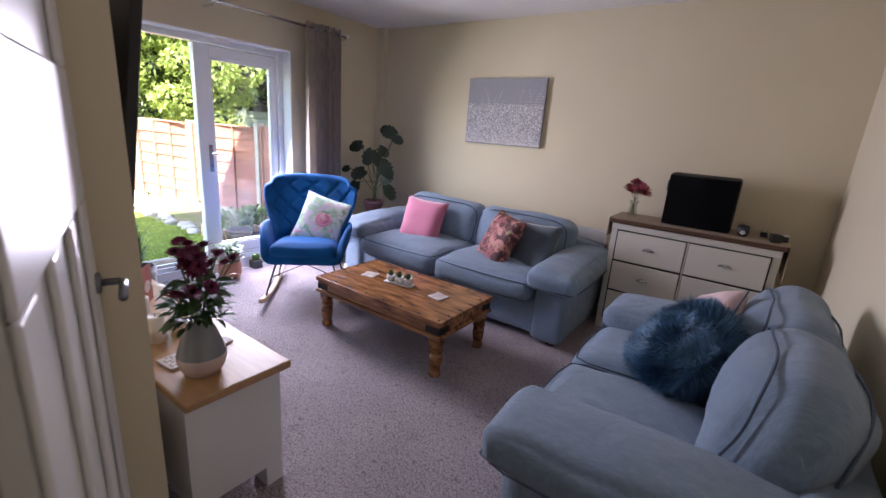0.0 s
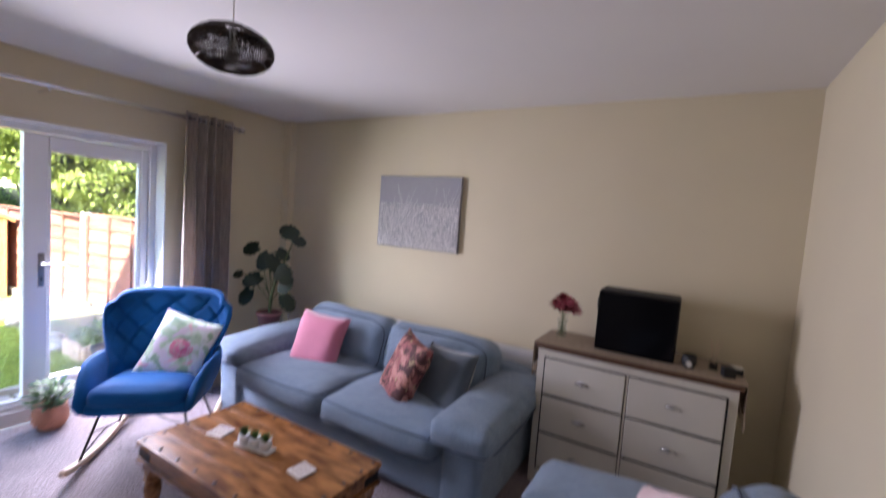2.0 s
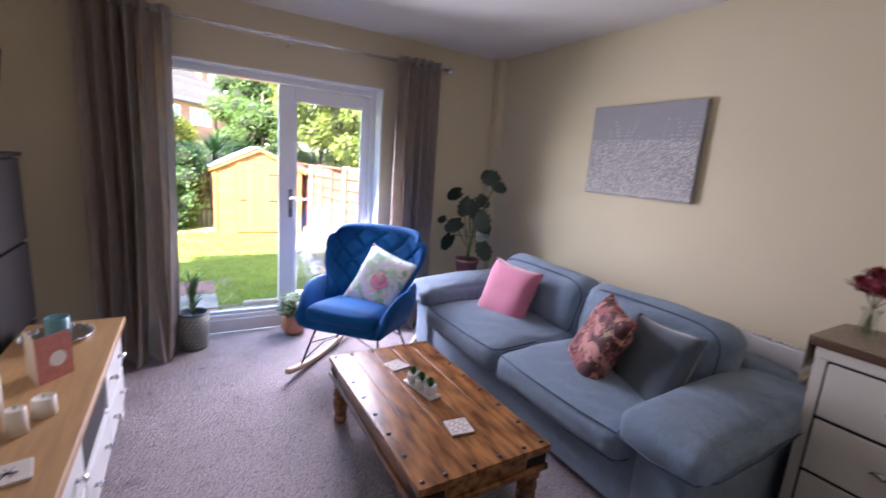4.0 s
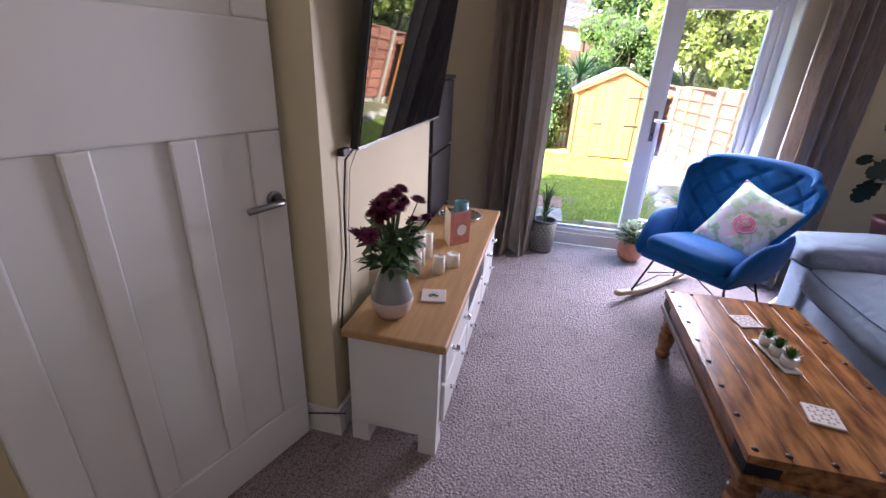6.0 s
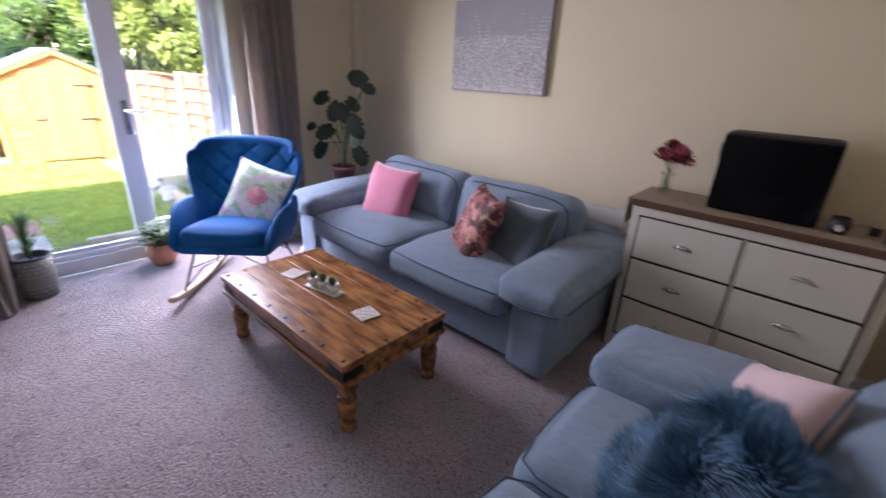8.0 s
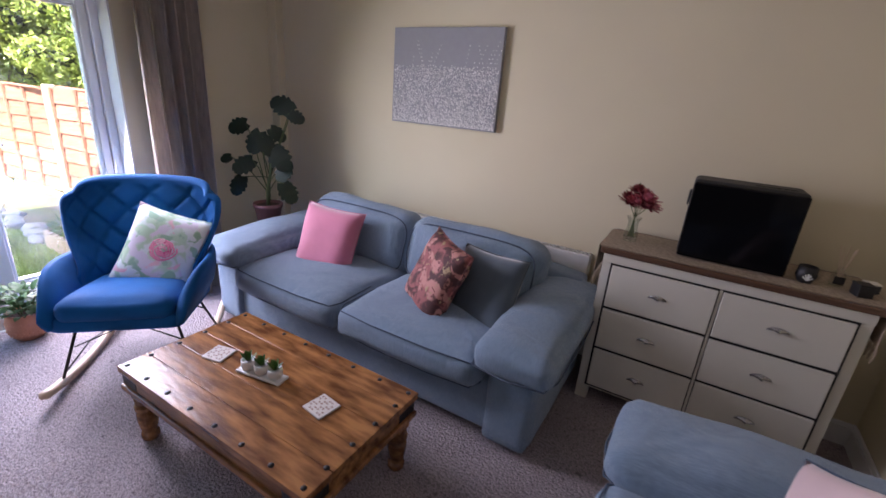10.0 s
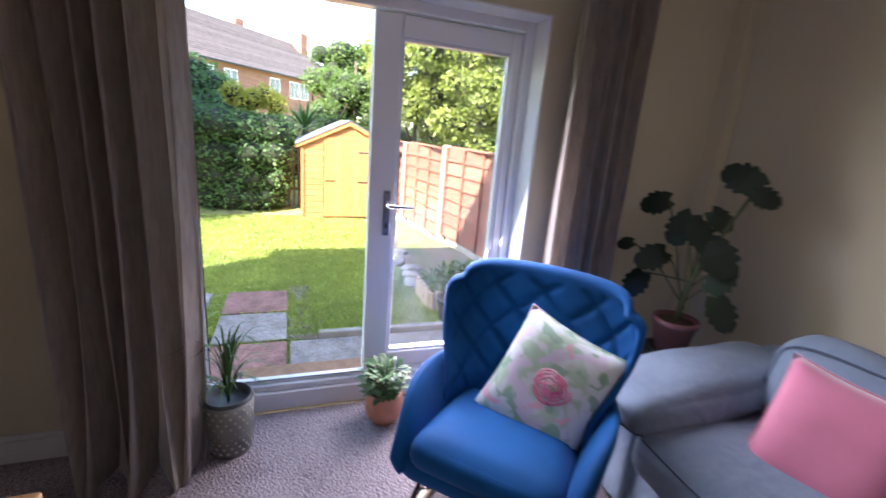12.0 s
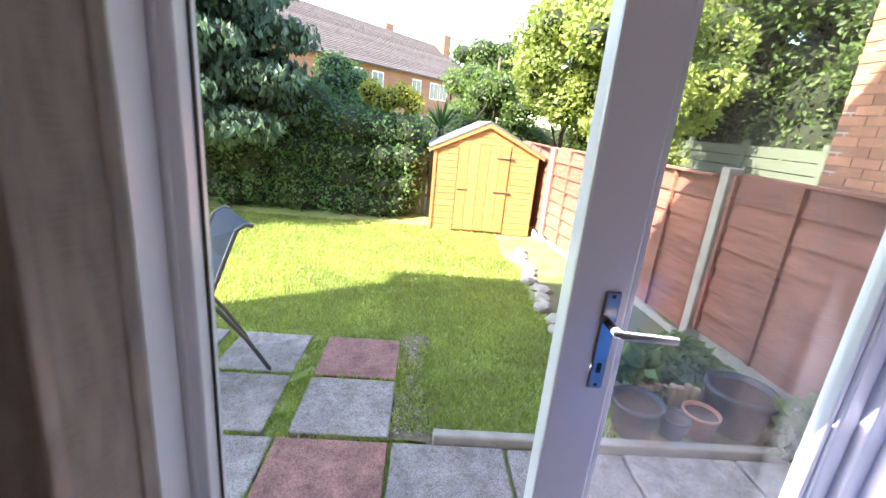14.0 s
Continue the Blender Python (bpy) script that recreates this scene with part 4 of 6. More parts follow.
# ---- radiator ----
rad = thing("radiator", "white panel radiator behind the long sofa", "radiator", kind="structure")
part("panel", bx(-2.27, YN - 0.06, 0.14, -0.80, YN - 0.045, 0.70, 0.004), M_white, rad)
part("panel", bx(-2.27, YN - 0.115, 0.14, -0.80, YN - 0.10, 0.70, 0.004), M_white, rad)
bm = bmesh.new()
for i in range(60):
    x = -2.26 + i * 0.0245
    box(bm, x, YN - 0.099, 0.695, x + 0.008, YN - 0.061, 0.706)
part("top_grille", bm, M_white, rad)

# ---- black shelf cabinet in the alcove ----
bc = thing("shoe_cabinet", "tall narrow black-brown cabinet with tilting fronts in the alcove", "cabinet")
part("body", bx(-3.06, YB + 0.02, 0, -2.53, 0.42, 1.33, 0.003), M_bookcase, bc)
part("top", bx(-3.08, YB + 0.02, 1.33, -2.52, 0.445, 1.35, 0.002), M_bookcase, bc)
for k in range(3):
    part("front_panel", bx(-3.05, 0.42, 0.05 + k * 0.43, -2.54, 0.44, 0.46 + k * 0.43, 0.004), M_bookcase, bc)
pk = thing("dried_stems", "small vase of brown dried stems on the dark cabinet", "dried flowers", pose(-2.95, 0.28, 1.35))
part("vase", lathe([(0, 0), (0.03, 0), (0.04, 0.05), (0.018, 0.10), (0.02, 0.12), (0.0, 0.12)], 16), M_pot, pk, smooth=True)
bm = bmesh.new()
for k in range(14):
    a = k * 2.4
    r = 0.05 + 0.05 * (k % 3)
    tube([(0, 0, 0.10), (r * 0.4 * math.cos(a), r * 0.4 * math.sin(a), 0.18), (r * math.cos(a), r * math.sin(a), 0.24 + 0.01 * (k % 4))], [0.002, 0.0015, 0.004], 5, bm)
part("stems", bm, mat("dried_brown", (0.17, 0.06, 0.04), 0.8), pk)


# ---- plants ----
def leaf_blade(L, W, bend=0.3, notch=0, fold=0.12, n=8):
    """A leaf along +x from the origin, with a tip that droops."""
    bm = bmesh.new()
    rows = []
    for i in range(n + 1):
        t = i / n
        w = W / 2 * math.sin(math.pi * min(1, t ** 0.75)) ** 0.8 + 0.0004
        if notch and i % 2 == 1:
            w *= notch
        x, z = L * t, -bend * L * t * t
        rows.append([bm.verts.new((x - (0.18 * L * (1 if i < 2 else 0)) * (abs(s) > 0), s * w, z + fold * w * abs(s))) for s in (-1, 0, 1)])
    for a, b in zip(rows, rows[1:]):
        for k in range(2):
            bm.faces.new((a[k], a[k + 1], b[k + 1], b[k]))
    return bm


def aim(base, az, el, s=1.0):
    return pose(*base, 0, -el, az).normalized() @ Matrix.Scale(s, 4)


def spread_leaves(parent, n, radius, z0, z1, L, W, material, seed, label="", bend=0.4, el=(10, 60), name="leaf"):
    r = random.Random(seed)
    first = None
    for k in range(n):
        if first is None:
            o = first = part(name, leaf_blade(L, W, bend), material, parent, smooth=True)
        else:
            o = first.copy(); scene.collection.objects.link(o)
        az = math.degrees(k * 2.4) + r.uniform(-20, 20)
        rr = radius * math.sqrt(r.random())
        z = r.uniform(z0, z1)
        o.matrix_basis = pose(rr * math.cos(radians(az)), rr * math.sin(radians(az)), z, r.uniform(-20, 20), -r.uniform(*el), az) @ Matrix.Scale(r.uniform(0.7, 1.2), 4)

# swiss cheese plant in the corner
mp = thing("swiss_cheese_plant", "tall swiss cheese plant with split dark leaves on a stand", "pot plant", pose(-3.13, 3.27, 0))
st = part("stand_top", lathe([(0, 0.44), (0.15, 0.44), (0.15, 0.46), (0, 0.46)], 28), M_bookcase, mp)
for k in range(3):
    a = 2.1 * k + 0.3
    part("stand_leg", tube([(0.10 * math.cos(a), 0.10 * math.sin(a), 0.44), (0.14 * math.cos(a), 0.14 * math.sin(a), 0)], 0.012), M_bookcase, mp)
part("pot", lathe([(0, 0.475), (0.075, 0.475), (0.10, 0.62), (0.108, 0.622), (0.108, 0.648), (0.096, 0.648), (0.09, 0.62), (0, 0.62)], 28), mat("plum_pot", (0.20, 0.085, 0.085), 0.4), mp, "glazed plum pot", smooth=True)
part("saucer", lathe([(0, 0.462), (0.11, 0.462), (0.118, 0.478), (0, 0.474)], 28), M_bookcase, mp, smooth=True)
part("soil", lathe([(0.093, 0.628), (0, 0.632)], 20), M_soil, mp)
part("main_stem", tube([(0, 0, 0.62), (0.01, 0, 0.76), (0.03, 0.02, 0.90), (0.05, 0.02, 1.00)], [0.014, 0.013, 0.011, 0.008]), M_stem, mp, smooth=True)


def monstera_leaf(parent, tip, size, az, el, r):
    bm = bmesh.new()
    n = 14
    L, W = size, size * 0.98
    for s in (-1, 1):
        mid, out = [], []
        for i in range(n + 1):
            t = i / n
            w = W / 2 * (math.sin(math.pi * (t * 0.88 + 0.10)) ** 0.7)
            cut = 0.80 if (i % 3 == 1 and 2 < i < n - 1) else 1.0
            xb = L * t * (1 - 0.0)
            back = -0.22 * L * (1 - t) ** 3
            mid.append(bm.verts.new((xb, 0, -0.25 * L * t * t)))
            out.append(bm.verts.new((xb + back + 0.06 * L * (cut == 1), s * w * cut, -0.25 * L * t * t - 0.10 * w)))
        for i in range(n):
            bm.faces.new((mid[i], mid[i + 1], out[i + 1], out[i]))
    bmesh.ops.remove_doubles(bm, verts=bm.verts, dist=0.0005)
    o = part("leaf", bm, M_leaf, parent, smooth=True)
    o.matrix_basis = pose(*tip, r, -el, az)
    return o

MON = [((0.09, 0.12, 1.36), 0.20, 150, 0), ((-0.24, -0.02, 1.20), 0.17, 200, -10), ((-0.06, -0.02, 1.12), 0.20, 250, 0), ((0.02, 0.0, 1.10), 0.18, 290, 10),
       ((0.10, 0.03, 1.02), 0.22, 300, 0), ((0.14, 0.05, 0.92), 0.18, 255, 10), ((-0.17, -0.04, 0.93), 0.19, 220, 0), ((0.03, 0.08, 1.17), 0.15, 320, 20), ((0.20, 0.02, 0.78), 0.19, 290, 0),
       ((-0.22, -0.08, 0.78), 0.18, 255, 0), ((-0.34, -0.08, 0.95), 0.10, 200, 0), ((0.16, 0.14, 1.30), 0.14, 330, 0)]
RIGHT = Vector((0.70, 0.71, 0.0))
for tip, size, ang, tw in MON:
    d = RIGHT * math.cos(radians(ang)) + Vector((0, 0, 1)) * math.sin(radians(ang))
    n = (Vector((0.62, -0.62, 0.48)) + 0.25 * Vector((math.sin(ang), math.cos(ang), math.sin(2.0 * ang)))).normalized()
    d = (d - n * d.dot(n)).normalized()
    side = n.cross(d)
    size *= 0.80
    o = monstera_leaf(mp, (0, 0, 0), size, 0, 0, 0)
    start = Vector(tip) - d * size * 0.35
    mtx = Matrix((d, side, n)).transposed().to_4x4()
    mtx.translation = start
    o.matrix_basis = mtx
    tip = tuple(start)
    part("leaf_stalk", tube([(0.02, 0.01, 0.66 + 0.25 * random.random()), (tip[0] * 0.55, tip[1] * 0.55, 0.5 * (tip[2] + 0.85)), tip], 0.004, 6), M_stem, mp, smooth=True)

# terracotta pot by the door
pa = thing("pot_plant", "bushy green houseplant in a dimpled terracotta pot", "pot plant", pose(-3.52, 1.88, 0))
prof = [(0, 0), (0.062, 0), (0.092, 0.05), (0.098, 0.10), (0.088, 0.15), (0.09, 0.165), (0.082, 0.165), (0.08, 0.14), (0, 0.14)]
part("pot", lathe(prof, 30), M_terra, pa, "dimpled pink terracotta pot", smooth=True)
first = None
for j in range(5):
    for k in range(16):
        a = 2 * math.pi * (k + 0.5 * (j % 2)) / 16
        z = 0.035 + j * 0.025
        r = 0.094 if j in (1, 2, 3) else 0.084
        if first is None:
            first = o = part("dimple", lathe([(0.010, -0.002), (0.007, 0.003), (0, 0.004)], 6), M_terra, pa)
        else:
            o = first.copy(); scene.collection.objects.link(o)
        o.matrix_basis = pose(0, 0, z, 0, 0, math.degrees(a)) @ pose(r, 0, 0, 0, 90, 0)
part("soil", lathe([(0.080, 0.145), (0, 0.148)], 20), M_soil, pa)
for k in range(9):
    a = k * 0.7
    part("stem", tube([(0.02 * math.cos(a), 0.02 * math.sin(a), 0.14), (0.06 * math.cos(a), 0.06 * math.sin(a), 0.24)], 0.004, 6), M_stem, pa)
spread_leaves(pa, 150, 0.095, 0.16, 0.30, 0.055, 0.030, M_leafmid, 3, bend=0.3, el=(0, 60))

# grass-leaved plant in a studded grey pot
pg = thing("pot_plant", "trailing grass-leaved plant in a studded grey pot beside the curtain", "pot plant", pose(-3.47, 1.17, 0))
part("pot", lathe([(0, 0), (0.085, 0), (0.10, 0.12), (0.105, 0.26), (0.10, 0.26), (0.095, 0.23), (0, 0.23)], 30), mat("studded_grey", (0.17, 0.175, 0.155), 0.5, metal=0.3), pg, "studded grey metal pot", smooth=True)
part("inner_pot", lathe([(0.094, 0.235), (0.097, 0.275), (0.09, 0.275), (0.086, 0.24), (0, 0.24)], 28), M_pot, pg, smooth=True)
first = None
for j in range(9):
    for k in range(18):
        a = 2 * math.pi * (k + 0.5 * (j % 2)) / 18
        z = 0.03 + j * 0.026
        if first is None:
            first = o = part("stud", lathe([(0.008, -0.001), (0.006, 0.004), (0, 0.005)], 6), M_conc, pg)
        else:
            o = first.copy(); scene.collection.objects.link(o)
        o.matrix_basis = pose(0, 0, z, 0, 0, math.degrees(a)) @ pose(0.0855 + 0.075 * z, 0, 0, 0, 86, 0)
for k in range(46):
    a, r = k * 2.4, 0.10 + 0.14 * random.random()
    h = 0.34 + 0.25 * random.random()
    bm = bmesh.new()
    row = []
    for i in range(9):
        t = i / 8
        q = Vector((r * t ** 1.6 * math.cos(a), r * t ** 1.6 * math.sin(a), 0.24 + (h - 0.24) * math.sin(min(1, t * 1.15) * math.pi * 0.62)))
        w = 0.006 * (1 - t) ** 0.6 + 0.0004
        sd = Vector((-math.sin(a), math.cos(a), 0)) * w
        row.append((bm.verts.new(q - sd), bm.verts.new(q + sd)))
    for p_, q_ in zip(row, row[1:]):
        bm.faces.new((p_[0], p_[1], q_[1], q_[0]))
    part("leaf", bm, M_leafmid, pg)

# small cactus
ca = thing("cactus", "small round cactus in a square dark pot by the sill", "pot plant", pose(-3.64, 2.20, 0))
part("pot", bx(-0.045, -0.045, 0, 0.045, 0.045, 0.075, 0.006), M_pot, ca)
part("soil", bx(-0.038, -0.038, 0.0755, 0.038, 0.038, 0.079), M_soil, ca)
bm = bmesh.new()
for i in range(10):
    a = 2 * math.pi * i / 10
    tube([(0.028 * math.sin(t) * math.cos(a), 0.028 * math.sin(t) * math.sin(a), 0.105 - 0.03 * math.cos(t)) for t in np.linspace(0.2, 3.0, 8)], 0.009, 5, bm)
part("ribs", bm, M_leafmid, ca)


# ---- flowers on the tv unit ----
vs = thing("flower_vase", "two-tone grey and blush ceramic vase of dark purple chrysanthemums", "vase", pose(-1.325, 0.615, 0.54))
part("vase", lathe([(0.079, 0.075), (0.074, 0.095), (0.050, 0.165), (0.034, 0.195), (0.037, 0.205), (0.032, 0.205), (0.028, 0.18), (0, 0.17)], 36), mat("grey_glaze", (0.22, 0.235, 0.24), 0.2, var=0.15, coat=0.5), vs, "grey glazed upper half", smooth=True)
part("vase_base", lathe([(0, 0), (0.055, 0), (0.073, 0.03), (0.080, 0.06), (0.0791, 0.0749)], 36), mat("blush_stoneware", (0.60, 0.47, 0.42), 0.6, var=0.05), vs, "unglazed blush lower half", smooth=True)
M_chrys = mat("chrysanthemum", (0.15, 0.012, 0.055), 0.65, rand=0.4)
M_leafv = mat("leaf_flower", (0.035, 0.09, 0.025), 0.5, rand=0.4)
r_ = random.Random(8)
heads = [(r_.gauss(-0.01, 0.06), r_.gauss(0, 0.05), r_.uniform(0.38, 0.46)) for _ in range(22)] + [(0.10, -0.06, 0.34), (0.14, -0.02, 0.36), (0.08, -0.10, 0.33)]
stems = None
def flower_head(parent, rad, npet, material):
    bm = bmesh.new()
    for layer in range(4):
        for k in range(npet):
            a = 2 * math.pi * (k + 0.5 * layer) / npet
            e = 0.15 + layer * 0.38
            l = rad * (1 - 0.12 * layer)
            c_, s_ = math.cos(a), math.sin(a)
            p = [Vector((0.12 * l * c_, 0.12 * l * s_, 0)), Vector((l * 0.6 * c_ * math.cos(e), l * 0.6 * s_ * math.cos(e), l * 0.6 * math.sin(e))), Vector((l * c_ * math.cos(e), l * s_ * math.cos(e), l * math.sin(e) * 0.9))]
            sd = Vector((-s_, c_, 0)) * l * 0.16
            vv = [bm.verts.new(p[0] - sd * 0.4), bm.verts.new(p[0] + sd * 0.4), bm.verts.new(p[1] + sd), bm.verts.new(p[1] - sd), bm.verts.new(p[2] + sd * 0.5), bm.verts.new(p[2] - sd * 0.5)]
            bm.faces.new((vv[0], vv[1], vv[2], vv[3])); bm.faces.new((vv[3], vv[2], vv[4], vv[5]))
    return part("bloom", bm, material, parent, smooth=True)

first = None
for i, (x, y, z) in enumerate(heads):
    if first is None:
        o = first = flower_head(vs, 0.034, 14, M_chrys)
    else:
        o = first.copy(); scene.collection.objects.link(o)
    o.matrix_basis = pose(x, y, z, r_.uniform(-35, 35), r_.uniform(-35, 35), r_.uniform(0, 360)) @ Matrix.Scale(r_.uniform(0.8, 1.15), 4)
    part("stem", tube([(x * 0.1, y * 0.1, 0.18), (x * 0.5, y * 0.5, 0.18 + (z - 0.18) * 0.55), (x, y, z)], 0.0022, 5), M_stem, vs)
spread_leaves(vs, 190, 0.085, 0.20, 0.35, 0.048, 0.026, M_leafv, 5, bend=0.4, el=(-20, 50))


# ---- small things on the tv unit ----
def coaster(label, m, size=0.10, pattern=0):
    c = thing("coaster", label, "coaster", m)
    part("tile", bx(-size / 2, -size / 2, 0, size / 2, size / 2, 0.008, 0.002), mat("coaster_stone", (0.62, 0.57, 0.52), 0.6, var=0.06), c)
    bm = bmesh.new()
    if pattern == 1:
        lathe([(0.008, 0.0082), (0, 0.0086)], 10, bm)
        for a in range(6):
            b = radians(a * 60 + 20)
            tube([(0.004 * math.cos(b), 0.004 * math.sin(b), 0.0085), (0.028 * math.cos(b), 0.020 * math.sin(b), 0.0085)], 0.0012, 4, bm)
        for s in (-1, 1):
            tube([(0.0, 0, 0.0086), (0.016, s * 0.014, 0.0086), (0.008, s * 0.02, 0.0086), (0, 0, 0.0086)], 0.0015, 4, bm)
    else:
        for i in range(6):
            for j in range(6):
                if (i * 7 + j * 5) % 3:
                    box(bm, -0.04 + i * 0.014, -0.04 + j * 0.014, 0.0081, -0.032 + i * 0.014, -0.032 + j * 0.014, 0.0088)
    part("motif", bm, M_blackmat if pattern else mat("coaster_print", (0.30, 0.19, 0.16), 0.7), c)
    return c

coaster("cream stone coaster with a black bee on the oak top", pose(-1.49, 0.735, 0.54, 0, 0, 12), 0.10, 1)
coaster("pale stone coaster beneath the flower vase edge", pose(-1.45, 0.585, 0.54, 0, 0, 5), 0.10)
coaster("pale patterned stone coaster at the sofa end of the table", pose(-1.985, 2.10, 0.376, 0, 0, 14), 0.10)
coaster("pale patterned stone coaster at the near end of the table", pose(-1.385, 2.12, 0.376, 0, 0, -8), 0.10)
M_candle = mat("candle_wax", (0.78, 0.74, 0.66), 0.5)
for x, y, r, h in ((-1.71, 0.70, 0.027, 0.085), (-1.80, 0.745, 0.032, 0.065), (-1.66, 0.60, 0.032, 0.11), (-1.76, 0.59, 0.030, 0.16), (-1.86, 0.60, 0.030, 0.13)):
    c = tagged(new("candle"), "cream pillar candle on the oak top", "candle", "candles on the tv unit")
    c.matrix_basis = pose(x, y, 0.54)
    part("wax", lathe([(0, 0), (r, 0), (r, h - 0.004), (r - 0.005, h), (r - 0.008, h - 0.003), (0, h - 0.006)], 24), M_candle, c, smooth=True)
    part("wick", tube([(0, 0, h - 0.006), (0.001, 0, h + 0.008)], 0.001, 5), M_blackmat, c)
cd = thing("greeting_card", "folded greeting card in cream and red standing open", "card", pose(-2.02, 0.68, 0.54, 0, 0, 205))
part("front_leaf", bx(0, 0, 0, 0.13, 0.0015, 0.18), mat("card_cream", (0.72, 0.64, 0.56), 0.6), cd)
o = part("back_leaf", bx(0, 0, 0, 0.13, 0.0015, 0.18), mat("card_red", (0.62, 0.24, 0.20), 0.6, var=0.2, scale=40), cd, "red printed card leaf")
o.matrix_basis = pose(0, 0, 0, 0, 0, -66)
o2 = part("motif", lathe([(0, 0), (0.030, 0), (0.030, 0.001), (0, 0.001)], 20), mat("card_white", (0.8, 0.78, 0.74), 0.6), o)
o2.matrix_basis = pose(0.075, -0.0002, 0.08, 90, 0, 0)
o3 = part("bars", bx(0.04, -0.0007, 0.10, 0.09, -0.0001, 0.103), M_blackmat, cd)
tr = thing("candle_tray", "round metal tray with a scalloped rim on the oak top", "tray", pose(-2.50, 0.64, 0.54))
part("dish", lathe([(0, 0), (0.10, 0), (0.13, 0.018), (0.128, 0.021), (0.098, 0.004), (0, 0.004)], 36), M_chrome, tr, smooth=True)
for k in range(24):
    a = 2 * math.pi * k / 24
    part("rim_bead", lathe([(0, -0.007), (0.007, 0), (0, 0.007)], 8, at=(0.13 * math.cos(a), 0.13 * math.sin(a), 0.022)), M_chrome, tr, smooth=True)
jar = thing("candle_jar", "ribbed teal candle jar on the metal tray", "candle", pose(-2.47, 0.65, 0.5445))
part("jar", lathe([(0, 0), (0.042, 0), (0.044, 0.01), (0.044, 0.11), (0.040, 0.11), (0.039, 0.09), (0, 0.088)], 30), mat("teal_glass", (0.10, 0.27, 0.32), 0.25), jar, smooth=True)
for k in range(10):
    part("ring", tube([(0.0445 * math.cos(t), 0.0445 * math.sin(t), 0.012 + k * 0.0095) for t in np.linspace(0, 2 * math.pi, 25)[:-1]], 0.0015, 4, closed=True), bpy.data.materials["teal_glass"], jar)
cb = thing("television_cable", "black cables hanging from the television down the wall", "cable")
part("cable", tube([(-1.40, 0.46, 1.14), (-1.34, 0.445, 1.10), (-1.335, 0.435, 0.95), (-1.33, 0.435, 0.75), (-1.29, 0.435, 0.60), (-1.26, 0.435, 0.45)], 0.004, 6), M_blackmat, cb, smooth=True)
part("cable", tube([(-1.42, 0.46, 1.14), (-1.40, 0.432, 1.05), (-1.37, 0.432, 0.85), (-1.36, 0.432, 0.50)], 0.0025, 6), M_white, cb, "thin white cable", smooth=True)
part("plug_end", bx(-1.36, 0.43, 1.115, -1.31, 0.455, 1.14, 0.004), M_blackmat, cb)
part("cable", tube([(CX1 + 0.0215, 0.12, 0.10), (CX1 + 0.0215, 0.3, 0.085), (CX1 + 0.0215, 0.47, 0.13)], 0.003, 6), M_blackmat, cb, smooth=True)

# ---- on the coffee table ----
tp = thing("succulent_trio", "three small succulents in white pots on a white tray", "succulents", pose(-1.72, 2.115, 0.376, 0, 0, 10))
part("tray", bx(-0.11, -0.032, 0, 0.11, 0.032, 0.012, 0.005), M_white, tp)
for k in (-1, 0, 1):
    p = part("pot", lathe([(0, 0.012), (0.022, 0.012), (0.030, 0.03), (0.029, 0.055), (0.025, 0.055), (0.024, 0.048), (0, 0.048)], 20, at=(k * 0.068, 0, 0)), M_white, tp, "small white pot", smooth=True)
    for i in range(16):
        a = i * 2.4
        o = part("leaf", leaf_blade(0.042, 0.014, -0.1), M_leafmid, p, smooth=True)
        o.matrix_basis = pose(k * 0.068 + 0.004 * math.cos(a), 0.004 * math.sin(a), 0.05, 0, -25 - 3.5 * i, math.degrees(a))

# ---- on the chest of drawers ----
runner = thing("table_runner", "pale lace runner with tasselled ends on the chest", "table runner")
bm = bmesh.new()
bm = bmesh.new()
box(bm, -0.712, 3.325, 0.8815, 0.382, 3.70, 0.8840)
box(bm, -0.712, 3.325, 0.74, -0.7095, 3.70, 0.8813)
box(bm, 0.3795, 3.325, 0.72, 0.382, 3.70, 0.8813)
M_lace = mat("lace", (0.40, 0.32, 0.23), 0.9, var=0.35, scale=60, bump=0.4, bscale=140)
part("cloth", bm, M_lace, runner)
for e, z in ((0.383, 0.72), (-0.713, 0.74)):
    for k in range(11):
        y = 3.335 + k * 0.0355
        part("tassel", tube([(e, y, z), (e + 0.004, y, z - 0.03), (e + 0.001, y + 0.004, z - 0.075)], [0.0015, 0.006, 0.003], 6), M_lace, runner)
bxx = thing("black_appliance", "large glossy black box-shaped appliance on the chest of drawers", "appliance", pose(-0.165, 3.50, 0.885))
part("casing", bx(-0.215, -0.05, 0, 0.215, 0.14, 0.365, 0.02, seg=4), M_blackmat, bxx, smooth=False)
part("front_glass", bx(-0.212, -0.075, 0.004, 0.212, -0.0495, 0.355, 0.008), M_blackglass, bxx, "glossy black front")
part("top_vent", bx(0.02, 0.0, 0.3655, 0.17, 0.06, 0.368), M_iron, bxx)
part("side_handle", bx(-0.225, -0.03, 0.24, -0.2155, 0.0, 0.31, 0.003), M_blackmat, bxx)
fv = thing("flower_vase", "small clear glass vase of pink and crimson roses", "vase", pose(-0.60, 3.52, 0.885))
part("vase", lathe([(0, 0), (0.032, 0), (0.036, 0.02), (0.026, 0.07), (0.026, 0.10), (0.036, 0.125), (0.034, 0.125), (0.024, 0.10), (0.024, 0.07), (0.034, 0.02), (0, 0.008)], 24), M_vaseglass, fv, smooth=True)
M_rosep = mat("rose_pink", (0.50, 0.13, 0.18), 0.7, rand=0.3)
M_roser = mat("rose_dark", (0.24, 0.025, 0.04), 0.7, rand=0.3)
